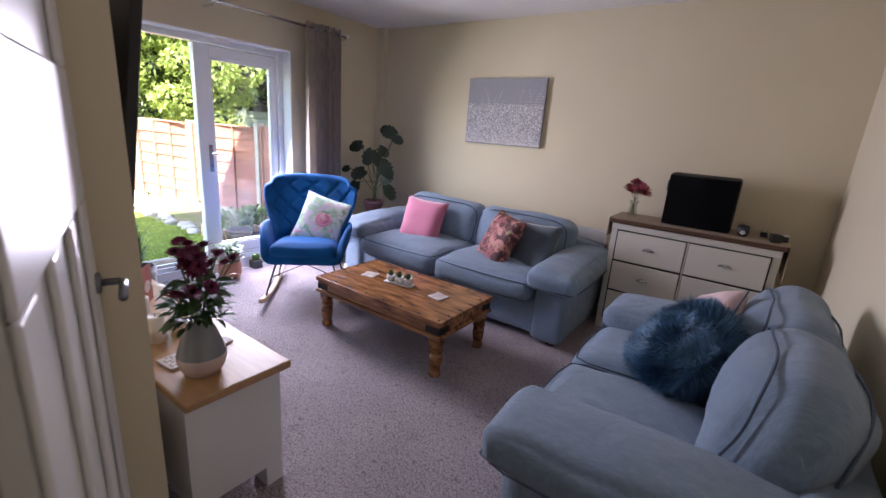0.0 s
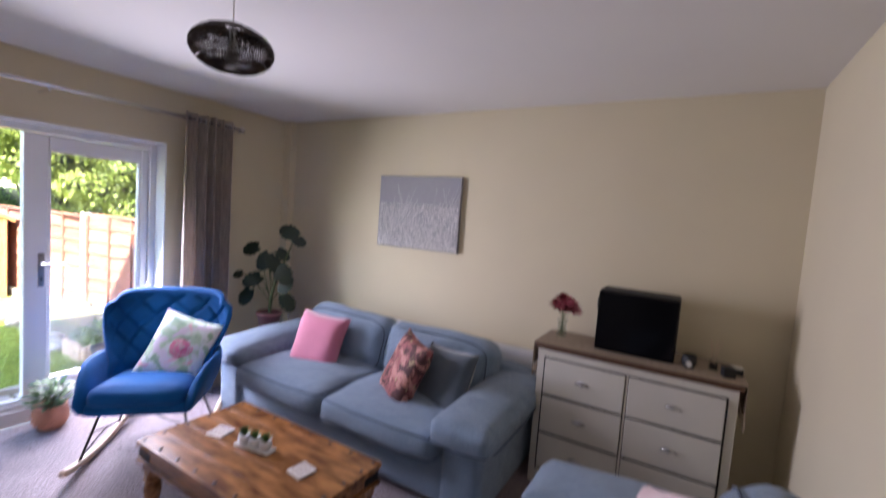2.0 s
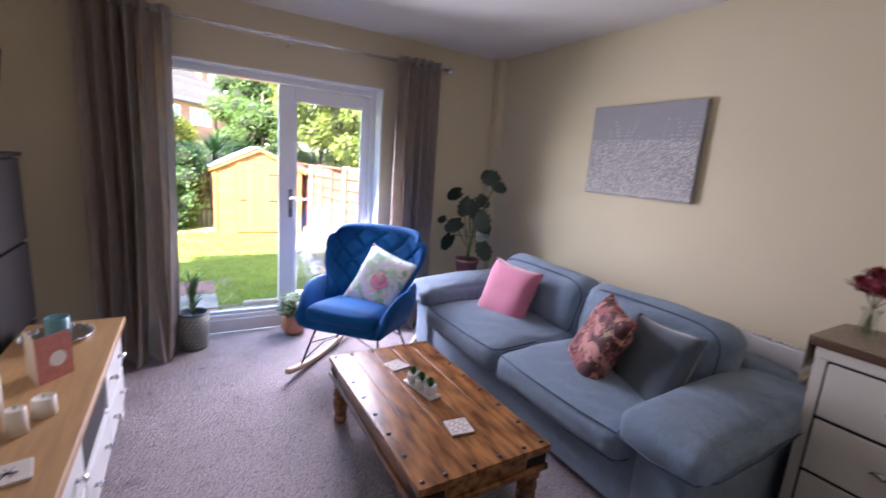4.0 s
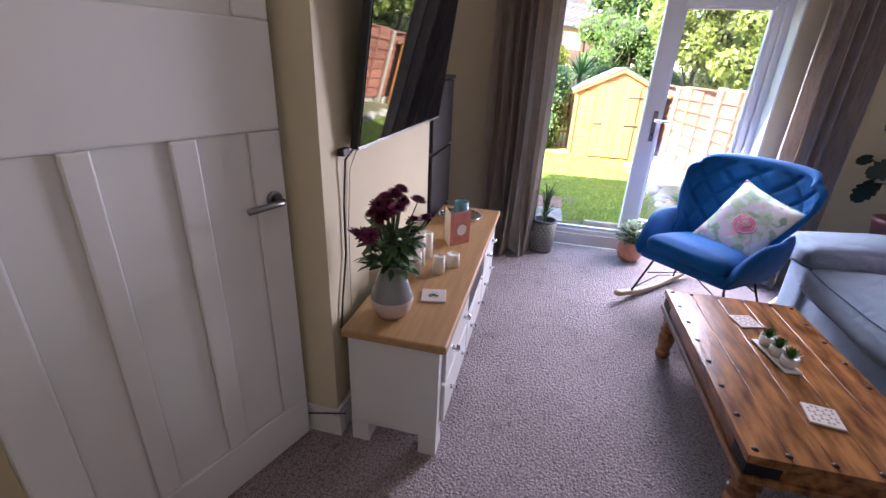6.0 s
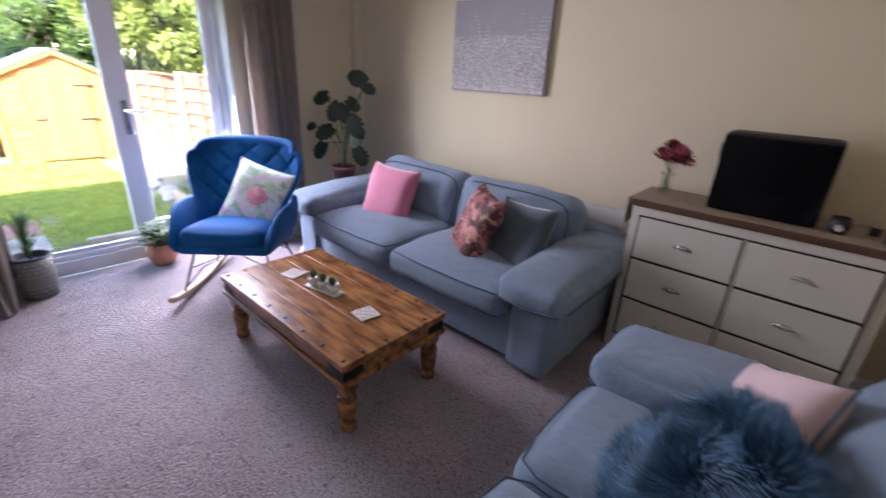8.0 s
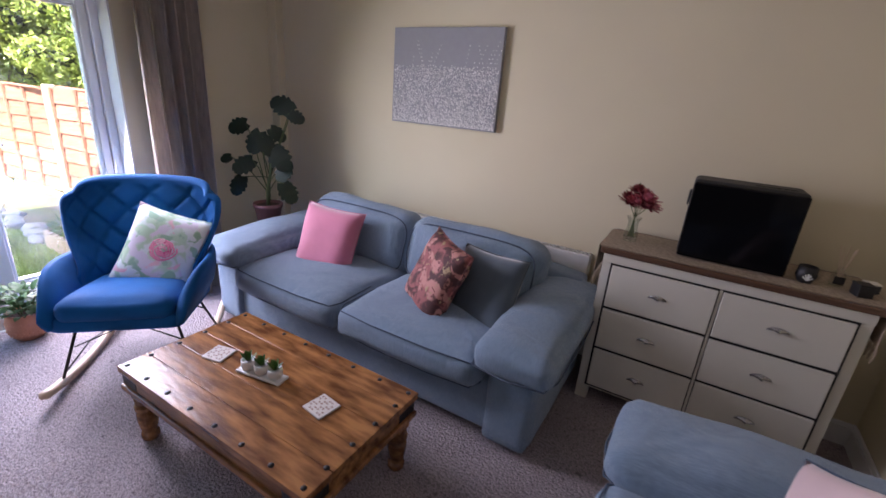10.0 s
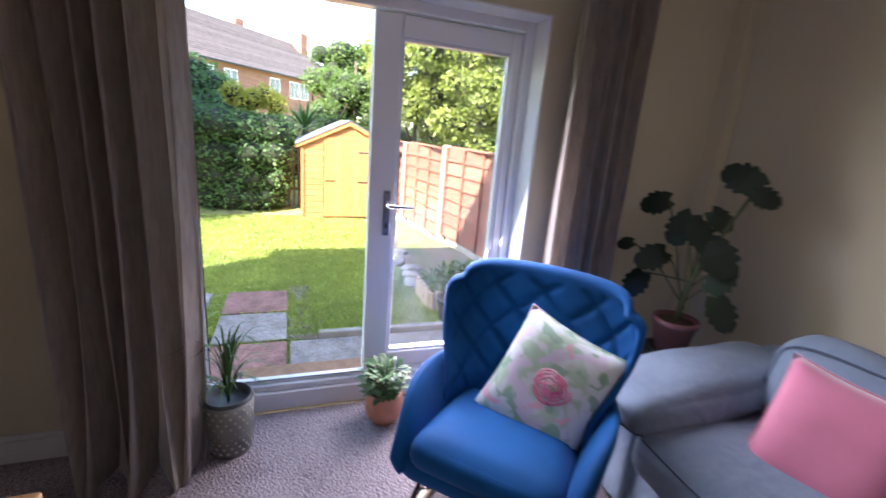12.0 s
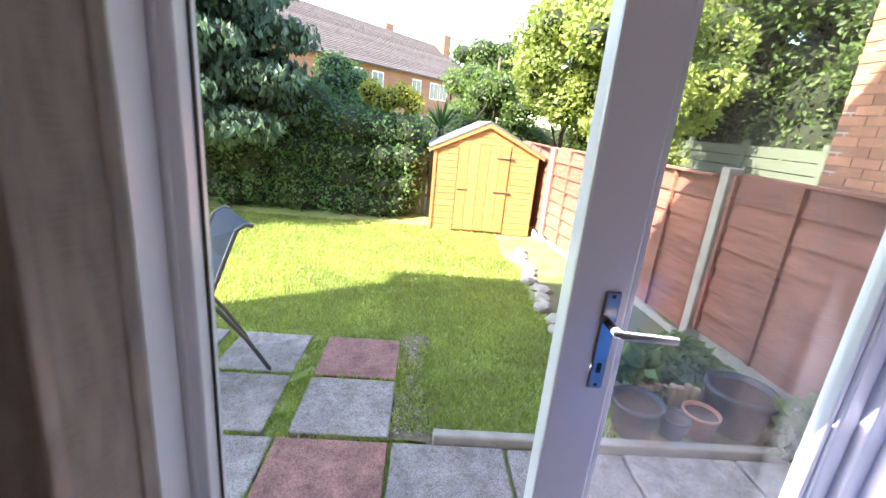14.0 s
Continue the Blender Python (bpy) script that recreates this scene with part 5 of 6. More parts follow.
for k, (x, y, z, s) in enumerate(((0.05, -0.02, 0.24, 1.5), (0.02, 0.02, 0.26, 1.3), (-0.05, -0.01, 0.22, 1.2), (0.0, -0.04, 0.23, 1.1), (-0.03, 0.02, 0.28, 0.8), (0.07, 0.03, 0.21, 1.1), (-0.01, 0.0, 0.30, 0.6), (-0.07, 0.02, 0.25, 0.7))):
    o = flower_head(fv, 0.028, 9, M_roser if k in (2, 4, 6, 7) else M_rosep)
    o.matrix_basis = pose(x * 0.75, y * 0.8, z - 0.03, 20 * math.sin(k), 20 * math.cos(k), k * 50) @ Matrix.Scale(s * 2.1, 4)
    part("stem", tube([(x * -0.2, y * -0.2, 0.02), (0, 0, 0.12), (x, y, z)], 0.0018, 5), M_stem, fv)
cup = thing("candle_cup", "round black candle cup with a white leaf motif", "candle holder", pose(0.12, 3.45, 0.885))
part("cup", lathe([(0, 0), (0.025, 0), (0.038, 0.03), (0.034, 0.07), (0.030, 0.07), (0.032, 0.03), (0, 0.02)], 24), M_blackmat, cup, smooth=True)
bm = bmesh.new()
for k in range(5):
    a = radians(30 + k * 30)
    tube([(0, -0.0355, 0.015), (0.020 * math.cos(a), -0.0385, 0.015 + 0.03 * math.sin(a))], 0.0025, 4, bm)
part("motif", bm, M_white, cup)
rd = thing("reed_diffuser", "small glass reed diffuser with a black label", "diffuser", pose(0.235, 3.50, 0.885))
part("bottle", lathe([(0, 0), (0.025, 0), (0.026, 0.05), (0.012, 0.065), (0.012, 0.08), (0, 0.08)], 20), M_vaseglass, rd, smooth=True)
part("label", bx(-0.018, -0.0285, 0.012, 0.018, -0.0265, 0.045), M_blackmat, rd)
for k in range(5):
    part("reed", tube([(0, 0, 0.02), (0.03 * math.cos(k * 1.3), 0.03 * math.sin(k * 1.3), 0.17)], 0.0014, 5), M_beech, rd)
for x, y, s in ((0.30, 3.42, 0.055), (0.345, 3.50, 0.045)):
    t = tagged(new("trinket_box"), "small dark square trinket box on the lace runner", "box")
    t.matrix_basis = pose(x, y, 0.885, 0, 0, 15)
    part("box", bx(-s / 2, -s / 2, 0, s / 2, s / 2, s * 0.8, 0.003), M_blackmat, t)
    part("lid", bx(-s / 2 - 0.002, -s / 2 - 0.002, s * 0.8, s / 2 + 0.002, s / 2 + 0.002, s * 0.95, 0.002), M_cream if s < 0.05 else M_blackmat, t)

# ---- garden ----
def ground_z(x):
    return -0.17 - 0.20 * min(1, max(0, (-5.5 - x) / 4.5))

bm = bmesh.new()
xs = [-3.86, -4.7, -5.5, -6.4, -7.3, -8.2, -9.1, -10.0, -12, -20, -60, -400]
ys = [-400, -40, -10, 0, 2, 4, 10, 40, 400]
gv = [[bm.verts.new((x, y, ground_z(x) - 0.005 - 0.03 * (x > -4.8))) for y in ys] for x in xs]
for i in range(len(xs) - 1):
    for j in range(len(ys) - 1):
        bm.faces.new((gv[i][j], gv[i + 1][j], gv[i + 1][j + 1], gv[i][j + 1]))
ob = part("ground", bm, M_grass)
tagged(ob, "mown green lawn sloping gently away from the house", "lawn", kind="structure")
# the house's own outer wall, roof edge
ob = part("wall_outer", bx(-3.858, -4.0, -0.3, -3.84, OY0 - 0.001, 5.2), M_brick2)
tagged(ob, "orange brick outer wall of the house", "wall", kind="structure")
ob = part("wall_outer", bx(-3.858, OY1 + 0.001, -0.3, -3.84, 4.6, 5.2), M_brick2)
tagged(ob, "orange brick outer wall of the house", "wall", kind="structure")
ob = part("wall_upper", bx(-3.858, OY0 - 0.001, OTOP, -3.84, OY1 + 0.001, 5.2), M_brick2)
tagged(ob, "orange brick wall above the garden doors", "wall", kind="structure")
ob = part("roof", bx(-4.15, -4.0, 5.2, 4.0, 4.6, 5.35), M_roof)
tagged(ob, "house roof edge above the garden doors", "roof", kind="structure")
ob = part("step", bx(-4.0, 0.9, -0.20, -3.86, 2.75, -0.10, 0.01), M_conc)
tagged(ob, "concrete step under the garden doors", "step", kind="structure")

# paving
pav = thing("pavement", "worn grey and red concrete paving slabs with mossy joints", "paving", kind="structure")
slabs = []
ybs = [-1.55, -0.95, -0.35, 0.23, 0.83, 1.42, 2.03, 2.66, 3.30, 3.95]
for i in range(len(ybs) - 1):
    slabs.append((-4.20, -3.87, ybs[i], ybs[i + 1] - 0.012, 0))
    slabs.append((-4.785, -4.215, ybs[i] - 0.01, ybs[i + 1] - 0.02, 1 if i in (4, 1) else 0))
for x0, x1 in ((-5.33, -4.80), (-5.86, -5.345)):
    slabs += [(x0, x1, 0.86, 1.405, int(x0 < -5.5)), (x0, x1, 0.22, 0.74, 0), (x0, x1, -0.40, 0.14, 0), (x0, x1, -1.0, -0.46, 0)]
rs_ = random.Random(23)
for k, (x0, x1, y0, y1, red) in enumerate(slabs):
    x0, x1, y0, y1 = x0 + rs_.uniform(0, 0.012), x1 - rs_.uniform(0, 0.012), y0 + rs_.uniform(0, 0.010), y1 - rs_.uniform(0, 0.010)
    o = part("slab", bx(x0, y0, -0.205, x1, y1, -0.162 - 0.003 * (k % 3), 0.010), M_slabred if red else M_slab, pav)
    o.rotation_euler = (0, 0, 0)
ob = part("kerb", bx(-4.86, 1.63, -0.2, -4.80, 3.95, -0.125, 0.012), M_conc)
tagged(ob, "thin concrete edging between paving and lawn", "edging", kind="structure")
dirt = bmesh.new()
n_ = 22
rows_ = []
for i in range(n_ + 1):
    x = -5.98 + 1.17 * i / n_
    rows_.append([dirt.verts.new((x, y, z)) for y, z in ((1.395, -0.19), (1.41 + 0.012 * noise.noise((x * 7, 0, 0)), -0.176 + 0.006 * noise.noise((x * 9, 1, 0))), (1.50, -0.172 + 0.010 * noise.noise((x * 8, 2, 0))), (1.57 + 0.06 * noise.noise((x * 5, 3, 0)), -0.177), (1.64, -0.20))])
for a, b in zip(rows_, rows_[1:]):
    for k in range(4):
        dirt.faces.new((a[k], a[k + 1], b[k + 1], b[k]))
ob = part("soil_strip", dirt, mat("stony_soil", (0.27, 0.22, 0.16), 0.95, col2=(0.11, 0.10, 0.055), scale=22, detail=9, bump=2, bscale=60), smooth=True)
tagged(ob, "worn strip of stony soil and dead grass beside the slabs", "soil", kind="structure")
bm = bmesh.new()
rp_ = random.Random(17)
for k in range(170):
    x, y, r = rp_.uniform(-5.9, -4.85), rp_.uniform(1.42, 1.60), rp_.uniform(0.005, 0.014)
    bmesh.ops.create_icosphere(bm, subdivisions=1, radius=r, matrix=Matrix.Translation((x, y, -0.172)) @ Matrix.Diagonal((1, rp_.uniform(0.6, 1), 0.5, 1)))
tagged(part("gravel", bm, M_conc), "loose pale grit on the soil strip", "gravel", kind="stuff")

matt = thing("doormat", "brown coir doormat on the paving outside the doors", "doormat")
part("mat_body", bx(-4.37, 1.13, -0.157, -4.02, 1.94, -0.125, 0.006), M_coir, matt)
part("rubber_backing", bx(-4.385, 1.115, -0.161, -4.005, 1.955, -0.1575, 0.001), M_blackmat, matt, "thin black rubber backing")


# leaf clouds
def leaves(name, blobs, n, size, material, parent, seed=1, label="", flat=0.6, droop=0.0):
    """n folded leaves on the shells of ellipsoids (x, y, z, rx, ry, rz)."""
    g = np.random.default_rng(seed)
    b = np.array(blobs, float)
    wt = (b[:, 3] * b[:, 4] + b[:, 4] * b[:, 5] + b[:, 3] * b[:, 5]); wt /= wt.sum()
    k = g.choice(len(b), n, p=wt)
    d = g.normal(size=(n, 3)); d /= np.linalg.norm(d, axis=1)[:, None]
    rad = 1 - np.abs(g.normal(0, 0.16, n)) + 0.06 * g.normal(size=n)
    c = b[k, :3] + d * b[k, 3:] * rad[:, None]
    a = g.normal(size=(n, 3)); a[:, 2] -= droop * 2
    a /= np.linalg.norm(a, axis=1)[:, None]
    nn = d + flat * g.normal(size=(n, 3)); nn -= a * (nn * a).sum(1)[:, None]
    nn /= np.linalg.norm(nn, axis=1)[:, None]
    w = np.cross(a, nn)
    s = size * g.uniform(0.6, 1.3, n)[:, None]
    V = np.stack([c, c + a * s * 0.5 + w * s * 0.28 + nn * s * 0.1, c + a * s, c + a * s * 0.5 - w * s * 0.28 + nn * s * 0.1], 1).reshape(-1, 3)
    i = np.arange(n)[:, None] * 4
    F = np.concatenate([i + [0, 1, 2], i + [0, 2, 3]]).tolist()
    me = bpy.data.meshes.new(name)
    me.from_pydata(V.tolist(), [], F)
    me.materials.append(material)
    o = new(name, me)
    o.parent = parent
    return tagged(o, label, kind="stuff")


def leafy(name, col, col2, rand=0.35):
    m = mat(name, col, 0.55, col2=col2, scale=1.6, rand=rand)
    N, L = m.node_tree.nodes, m.node_tree.links
    t, x = N.new("ShaderNodeBsdfTranslucent"), N.new("ShaderNodeMixShader")
    t.inputs["Color"].default_value, x.inputs[0].default_value = (col[0] * 2.2, col[1] * 2.2, col[2] * 1.5, 1), 0.3
    L.new(N["Principled BSDF"].outputs[0], x.inputs[1]); L.new(t.outputs[0], x.inputs[2]); L.new(x.outputs[0], N["Material Output"].inputs[0])
    return m

M_hedge = leafy("hedge_leaf", (0.085, 0.165, 0.060), (0.05, 0.11, 0.04), 0.5)
M_yellow = leafy("yellow_green_leaf", (0.22, 0.27, 0.07), (0.13, 0.18, 0.045))
M_treeleaf = leafy("tree_leaf", (0.10, 0.16, 0.045), (0.055, 0.10, 0.03))
M_conifer = leafy("conifer_needles", (0.08, 0.14, 0.10), (0.045, 0.09, 0.065), 0.45)
M_bark = mat("bark", (0.10, 0.075, 0.055), 0.9, var=0.3, bump=0.8, bscale=30)
# Near-black colour standing for the shade deep among the leaves.
M_dark = mat("leaf_depth_shade", (0.02, 0.03, 0.014), 0.95, var=0.3)


# Added solid lumps within a crown; their dark colour is painted depth shade.
def blob_core(blobs, parent, k=0.80, name="inner_shade"):
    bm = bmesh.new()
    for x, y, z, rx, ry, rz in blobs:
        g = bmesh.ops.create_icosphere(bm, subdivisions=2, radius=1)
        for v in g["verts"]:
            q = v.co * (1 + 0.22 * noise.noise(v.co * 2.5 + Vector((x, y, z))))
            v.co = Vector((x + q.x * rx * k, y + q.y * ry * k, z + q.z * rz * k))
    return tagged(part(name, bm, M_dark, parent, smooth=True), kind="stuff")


def tree(name, label, x, y, h, blobs, n, size, material, seed, trunk=0.12, core=0.7, lean_=(0, 0), droop=0.0):
    t = thing(name, label, "tree")
    gz = ground_z(x) - 0.05
    part("trunk", tube([(x, y, gz), (x + lean_[0] * 0.5, y + lean_[1] * 0.5, gz + h * 0.4), (x + lean_[0], y + lean_[1], gz + h * 0.9)], [trunk, trunk * 0.75, trunk * 0.3], 12), M_bark, t, smooth=True)
    bm = bmesh.new()
    for i, b in enumerate(blobs[:14]):
        s = Vector((x + lean_[0] * 0.4, y + lean_[1] * 0.4, gz + h * (0.25 + 0.04 * i)))
        e = Vector(b[:3])
        tube([s, s.lerp(e, 0.5) + Vector((0, 0, -0.1)), e], [trunk * 0.4, trunk * 0.25, trunk * 0.1], 6, bm)
    part("limbs", bm, M_bark, t, smooth=True)
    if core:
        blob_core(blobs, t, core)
    leaves("crown", blobs, n, size, material, t, seed, droop=droop)
    return t

# clipped hedge at the end of the lawn
rh = random.Random(3)
hb = []
for i in range(22):
    y = -2.4 + 3.5 * i / 21
    top = 1.55 + 0.55 * math.exp(-((y + 0.9) / 0.8) ** 2) + 0.15 * math.sin(y * 5)
    for z in np.arange(-0.1, top - 0.25, 0.42):
        hb.append((-11.35 + rh.uniform(-0.15, 0.15), y + rh.uniform(-0.1, 0.1), z + rh.uniform(-0.08, 0.08), 0.60, 0.36, 0.38))
hedge = thing("hedge", "dense dark green hedge across the end of the lawn", "hedge")
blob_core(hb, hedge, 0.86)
leaves("foliage", hb, 46000, 0.085, M_hedge, hedge, 11)
yb = [(-11.6, 0.75 + 0.2 * i, 1.78 + 0.1 * math.sin(i * 2), 0.3, 0.22, 0.22) for i in range(-2, 3)]
sh2 = thing("shrub", "yellow-leaved shrub showing over the hedge", "shrub")
blob_core(yb, sh2, 0.7); leaves("foliage", yb, 2500, 0.07, leafy("golden_leaf", (0.30, 0.30, 0.05), (0.20, 0.22, 0.04)), sh2, 12)

# drooping conifer
cb_ = []
for i in range(70):
    a, z = i * 2.4, 0.9 + 6.2 * (i / 70)
    r = 2.5 * (1 - (z - 0.9) / 8.0) * (0.75 + 0.25 * rh.random())
    cb_.append((-10.6 + r * 0.75 * math.cos(a), -2.75 + r * 0.85 * math.sin(a), z, 0.75, 0.75, 0.28))
cb_ += [(-10.6, -2.75, 1.5 + k * 0.8, 1.1, 1.1, 0.9) for k in range(6)]
tree("conifer_tree", "tall dark conifer with drooping boughs beside the hedge", -10.8, -2.8, 7.2, cb_, 50000, 0.13, M_conifer, 21, 0.2, 0.72, droop=1.2)


def crown(cx, cy, cz, R, H, n, seed, s=0.45):
    r = random.Random(seed)
    out = []
    for _ in range(n):
        d = Vector((r.gauss(0, 1), r.gauss(0, 1), r.gauss(0, 1))).normalized() * (r.random() ** 0.4)
        q = s * r.uniform(0.7, 1.3)
        out.append((cx + d.x * R, cy + d.y * R, cz + d.z * H, q, q, q * 0.75))
    return out

tree("tree", "yellow-green leafy tree behind the shed and fence", -12.6, 4.4, 4.0, crown(-12.4, 4.3, 2.7, 1.1, 1.9, 34, 1, 0.42), 16000, 0.10, M_yellow, 31, 0.07, 0.55)
tree("tree", "yellow-green leafy tree behind the fence", -11.0, 5.4, 4.6, crown(-11.0, 5.4, 3.2, 1.2, 2.2, 34, 2, 0.45), 16000, 0.11, M_yellow, 32, 0.08, 0.5)
tree("tree", "large mid-green tree in the next garden", -13.5, 9.2, 7.0, crown(-13.5, 9.2, 4.4, 2.8, 3.2, 55, 3, 0.75), 24000, 0.14, M_treeleaf, 33, 0.2, 0.7)
tree("tree", "large mid-green tree in the next garden", -10.5, 11.0, 7.5, crown(-10.5, 11.0, 4.6, 3.0, 3.3, 55, 4, 0.8), 22000, 0.14, M_treeleaf, 34, 0.2, 0.7)
tree("tree", "large mid-green tree in the next garden", -17.5, 8.0, 8.0, crown(-17.5, 8.0, 4.6, 2.6, 3.6, 50, 5, 0.8), 18000, 0.16, M_treeleaf, 35, 0.2, 0.65)
tree("tree", "distant green tree beyond the garden", -30.0, 5.0, 6.5, crown(-30.0, 4.8, 3.4, 2.6, 2.6, 40, 6, 0.9), 12000, 0.22, M_treeleaf, 36, 0.2, 0.75)
tree("tree", "pale green small tree behind the shed", -15.0, 3.2, 4.0, crown(-15.0, 3.2, 1.9, 1.3, 1.5, 26, 7, 0.5), 11000, 0.10, M_treeleaf, 37, 0.1, 0.6)
tree("tree", "green shrubby tree beyond the hedge", -14.0, -0.8, 3.0, crown(-13.8, -0.6, 1.5, 1.4, 0.9, 24, 8, 0.5), 9000, 0.10, M_hedge, 38, 0.1, 0.7)

bank = thing("hedge", "tall loose green shrubs beyond the far fence", "hedge")
bb = [(-19.5 + 0.9 * i + rh.uniform(-0.2, 0.2), 9.2 + rh.uniform(-0.3, 0.3), z, 0.8, 0.7, 0.8) for i in range(16) for z in (0.6, 1.6, 2.5)]
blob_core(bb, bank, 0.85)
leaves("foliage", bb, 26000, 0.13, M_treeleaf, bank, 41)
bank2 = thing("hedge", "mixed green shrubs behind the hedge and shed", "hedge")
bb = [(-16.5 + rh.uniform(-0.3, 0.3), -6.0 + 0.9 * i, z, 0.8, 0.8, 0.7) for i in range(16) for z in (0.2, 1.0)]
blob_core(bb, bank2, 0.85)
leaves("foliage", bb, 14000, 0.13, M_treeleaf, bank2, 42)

# spiky palm behind the shed
sp = thing("cordyline", "spiky sword-leaved palm behind the timber shed", "palm")
part("trunk", tube([(-12.7, 1.75, -0.35), (-12.7, 1.75, 1.25)], [0.09, 0.07], 10), M_bark, sp, smooth=True)
for k in range(60):
    a, e = k * 2.4, rh.uniform(0.0, 1.3)
    d = Vector((math.cos(a) * math.cos(e), math.sin(a) * math.cos(e), math.sin(e)))
    L0 = rh.uniform(0.6, 0.85)
    sd = d.cross(Vector((0, 0, 1))).normalized()
    o0 = Vector((-12.7, 1.75, 1.25))
    bm = bmesh.new()
    r = [(o0, 0.012), (o0 + d * L0 * 0.5 + Vector((0, 0, 0.02)), 0.024), (o0 + d * L0 + Vector((0, 0, -0.12 * (1.3 - e))), 0.002)]
    rr = [(bm.verts.new(q - sd * w), bm.verts.new(q + sd * w)) for q, w in r]
    for p_, q_ in zip(rr, rr[1:]):
        bm.faces.new((p_[0], p_[1], q_[1], q_[0]))
    part("leaf", bm, M_leafmid, sp)

# ---- shed ----
shed = thing("shed", "orange-stained overlap timber garden shed with double door", "shed")
sx, sxb, sy0, sy1, sz0, sze, szp = -10.2, -12.0, 1.62, 3.36, -0.36, 1.06, 1.47
yc = (sy0 + sy1) / 2
nb = 13
hb_ = (sze - sz0) / nb
dy0, dy1, dz1 = 2.02, 2.88, 1.14
for k in range(nb):
    z = sz0 + k * hb_
    for a, b in ((sy0 + 0.03, dy0 - 0.01), (dy1 + 0.01, sy1 - 0.03)):
        part("board", bx(sx - 0.02, a, z, sx + 0.004 * (1), b, z + hb_ - 0.006, 0.002), M_shed, shed)
    part("board", bx(sxb, sy0, z, sx - 0.02, sy0 + 0.02, z + hb_ - 0.006, 0.002), M_shed, shed)
part("back_panel", bx(sxb, sy0 + 0.02, sz0, sxb + 0.02, sy1 - 0.02, sze), M_shed, shed)
part("side_panel", bx(sxb, sy1 - 0.02, sz0, sx - 0.02, sy1, sze), M_shed, shed)
part("inner_lining", bx(sx - 0.05, sy0 + 0.02, sz0, sx - 0.022, sy1 - 0.02, sze), M_fence, shed)
for k in range(4):
    z0, z1 = sze + k * 0.1, min(sze + (k + 1) * 0.1 - 0.005, szp)
    hw = (sy1 - sy0) / 2 * (1 - (z0 - sze) / (szp - sze))
    hw1 = (sy1 - sy0) / 2 * max(0.02, 1 - (z1 - sze) / (szp - sze))
    bm = bmesh.new()
    f = [(yc - hw, z0), (yc + hw, z0), (yc + hw1, z1), (yc - hw1, z1)]
    a = [bm.verts.new((sx - 0.02, y, z)) for y, z in f]
    b = [bm.verts.new((sx + 0.004, y, z)) for y, z in f]
    bm.faces.new(a); bm.faces.new(b)
    for q in range(4):
        bm.faces.new((a[q], a[(q + 1) % 4], b[(q + 1) % 4], b[q]))
    part("board", bm, M_shed, shed)
for y in (sy0, sy1 - 0.035):
    part("corner_strip", bx(sx - 0.02, y, sz0, sx + 0.022, y + 0.035, sze, 0.002), M_shed, shed)
door = part("door", bx(sx + 0.004, dy0, sz0 + 0.04, sx + 0.010, dy1, dz1), M_shed, shed)
for k in range(5):
    w = (dy1 - dy0) / 5
    part("door_board", bx(sx + 0.010, dy0 + k * w + 0.003, sz0 + 0.04, sx + 0.022, dy0 + (k + 1) * w - 0.003, dz1, 0.002), M_shed, door)
for z, y in ((0.92, dy1 - 0.22), (0.35, dy1 - 0.22)):
    part("hinge", bx(sx + 0.022, y, z, sx + 0.027, y + 0.30, z + 0.03), M_chrome, door, "galvanised strap hinge")
part("bolt", bx(sx + 0.022, dy0 + 0.02, 0.37, sx + 0.034, dy0 + 0.20, 0.39), M_chrome, door, "galvanised bolt")
part("lintel", bx(sx + 0.004, dy0 - 0.03, dz1 + 0.005, sx + 0.02, dy1 + 0.03, dz1 + 0.04, 0.002), M_shed, shed)
for s in (-1, 1):
    bm = bmesh.new()
    e = (yc + s * ((sy1 - sy0) / 2 + 0.10), sze - 0.04)
    p = [(yc, szp + 0.03), e, (e[0], e[1] + 0.02), (yc, szp + 0.05)]
    a = [bm.verts.new((sxb - 0.05, y, z)) for y, z in p]
    b = [bm.verts.new((sx + 0.06, y, z)) for y, z in p]
    bm.faces.new(a); bm.faces.new(b)
    for q in range(4):
        bm.faces.new((a[q], a[(q + 1) % 4], b[(q + 1) % 4], b[q]))
    part("roof_felt", bm, M_felt, shed, "blue-grey roofing felt")
    bm = bmesh.new()
    p = [(yc, szp + 0.025), e, (e[0], e[1] - 0.06), (yc, szp - 0.05)]
    a = [bm.verts.new((sx + 0.03, y, z)) for y, z in p]
    b = [bm.verts.new((sx + 0.05, y, z)) for y, z in p]
    bm.faces.new(a); bm.faces.new(b)
    for q in range(4):
        bm.faces.new((a[q], a[(q + 1) % 4], b[(q + 1) % 4], b[q]))
    part("barge_board", bm, M_shed, shed)

# picket fence between hedge and shed
pf = thing("picket_fence", "weathered picket fence between the hedge and shed", "fence")
M_old = mat("old_timber", (0.14, 0.11, 0.08), 0.9, var=0.3)
for k in range(8):
    y = 0.95 + k * 0.10
    part("picket", bx(-11.3, y, -0.35, -11.28, y + 0.06, 0.92), M_old, pf)
for z in (0.0, 0.7):
    part("rail", bx(-11.34, 0.9, z, -11.301, 1.8, z + 0.06), M_old, pf)

# ---- boundary fence: panels of wavy boards between concrete posts ----
def fence_y(x):
    return 4.03 + 0.10 * (x + 5.2)

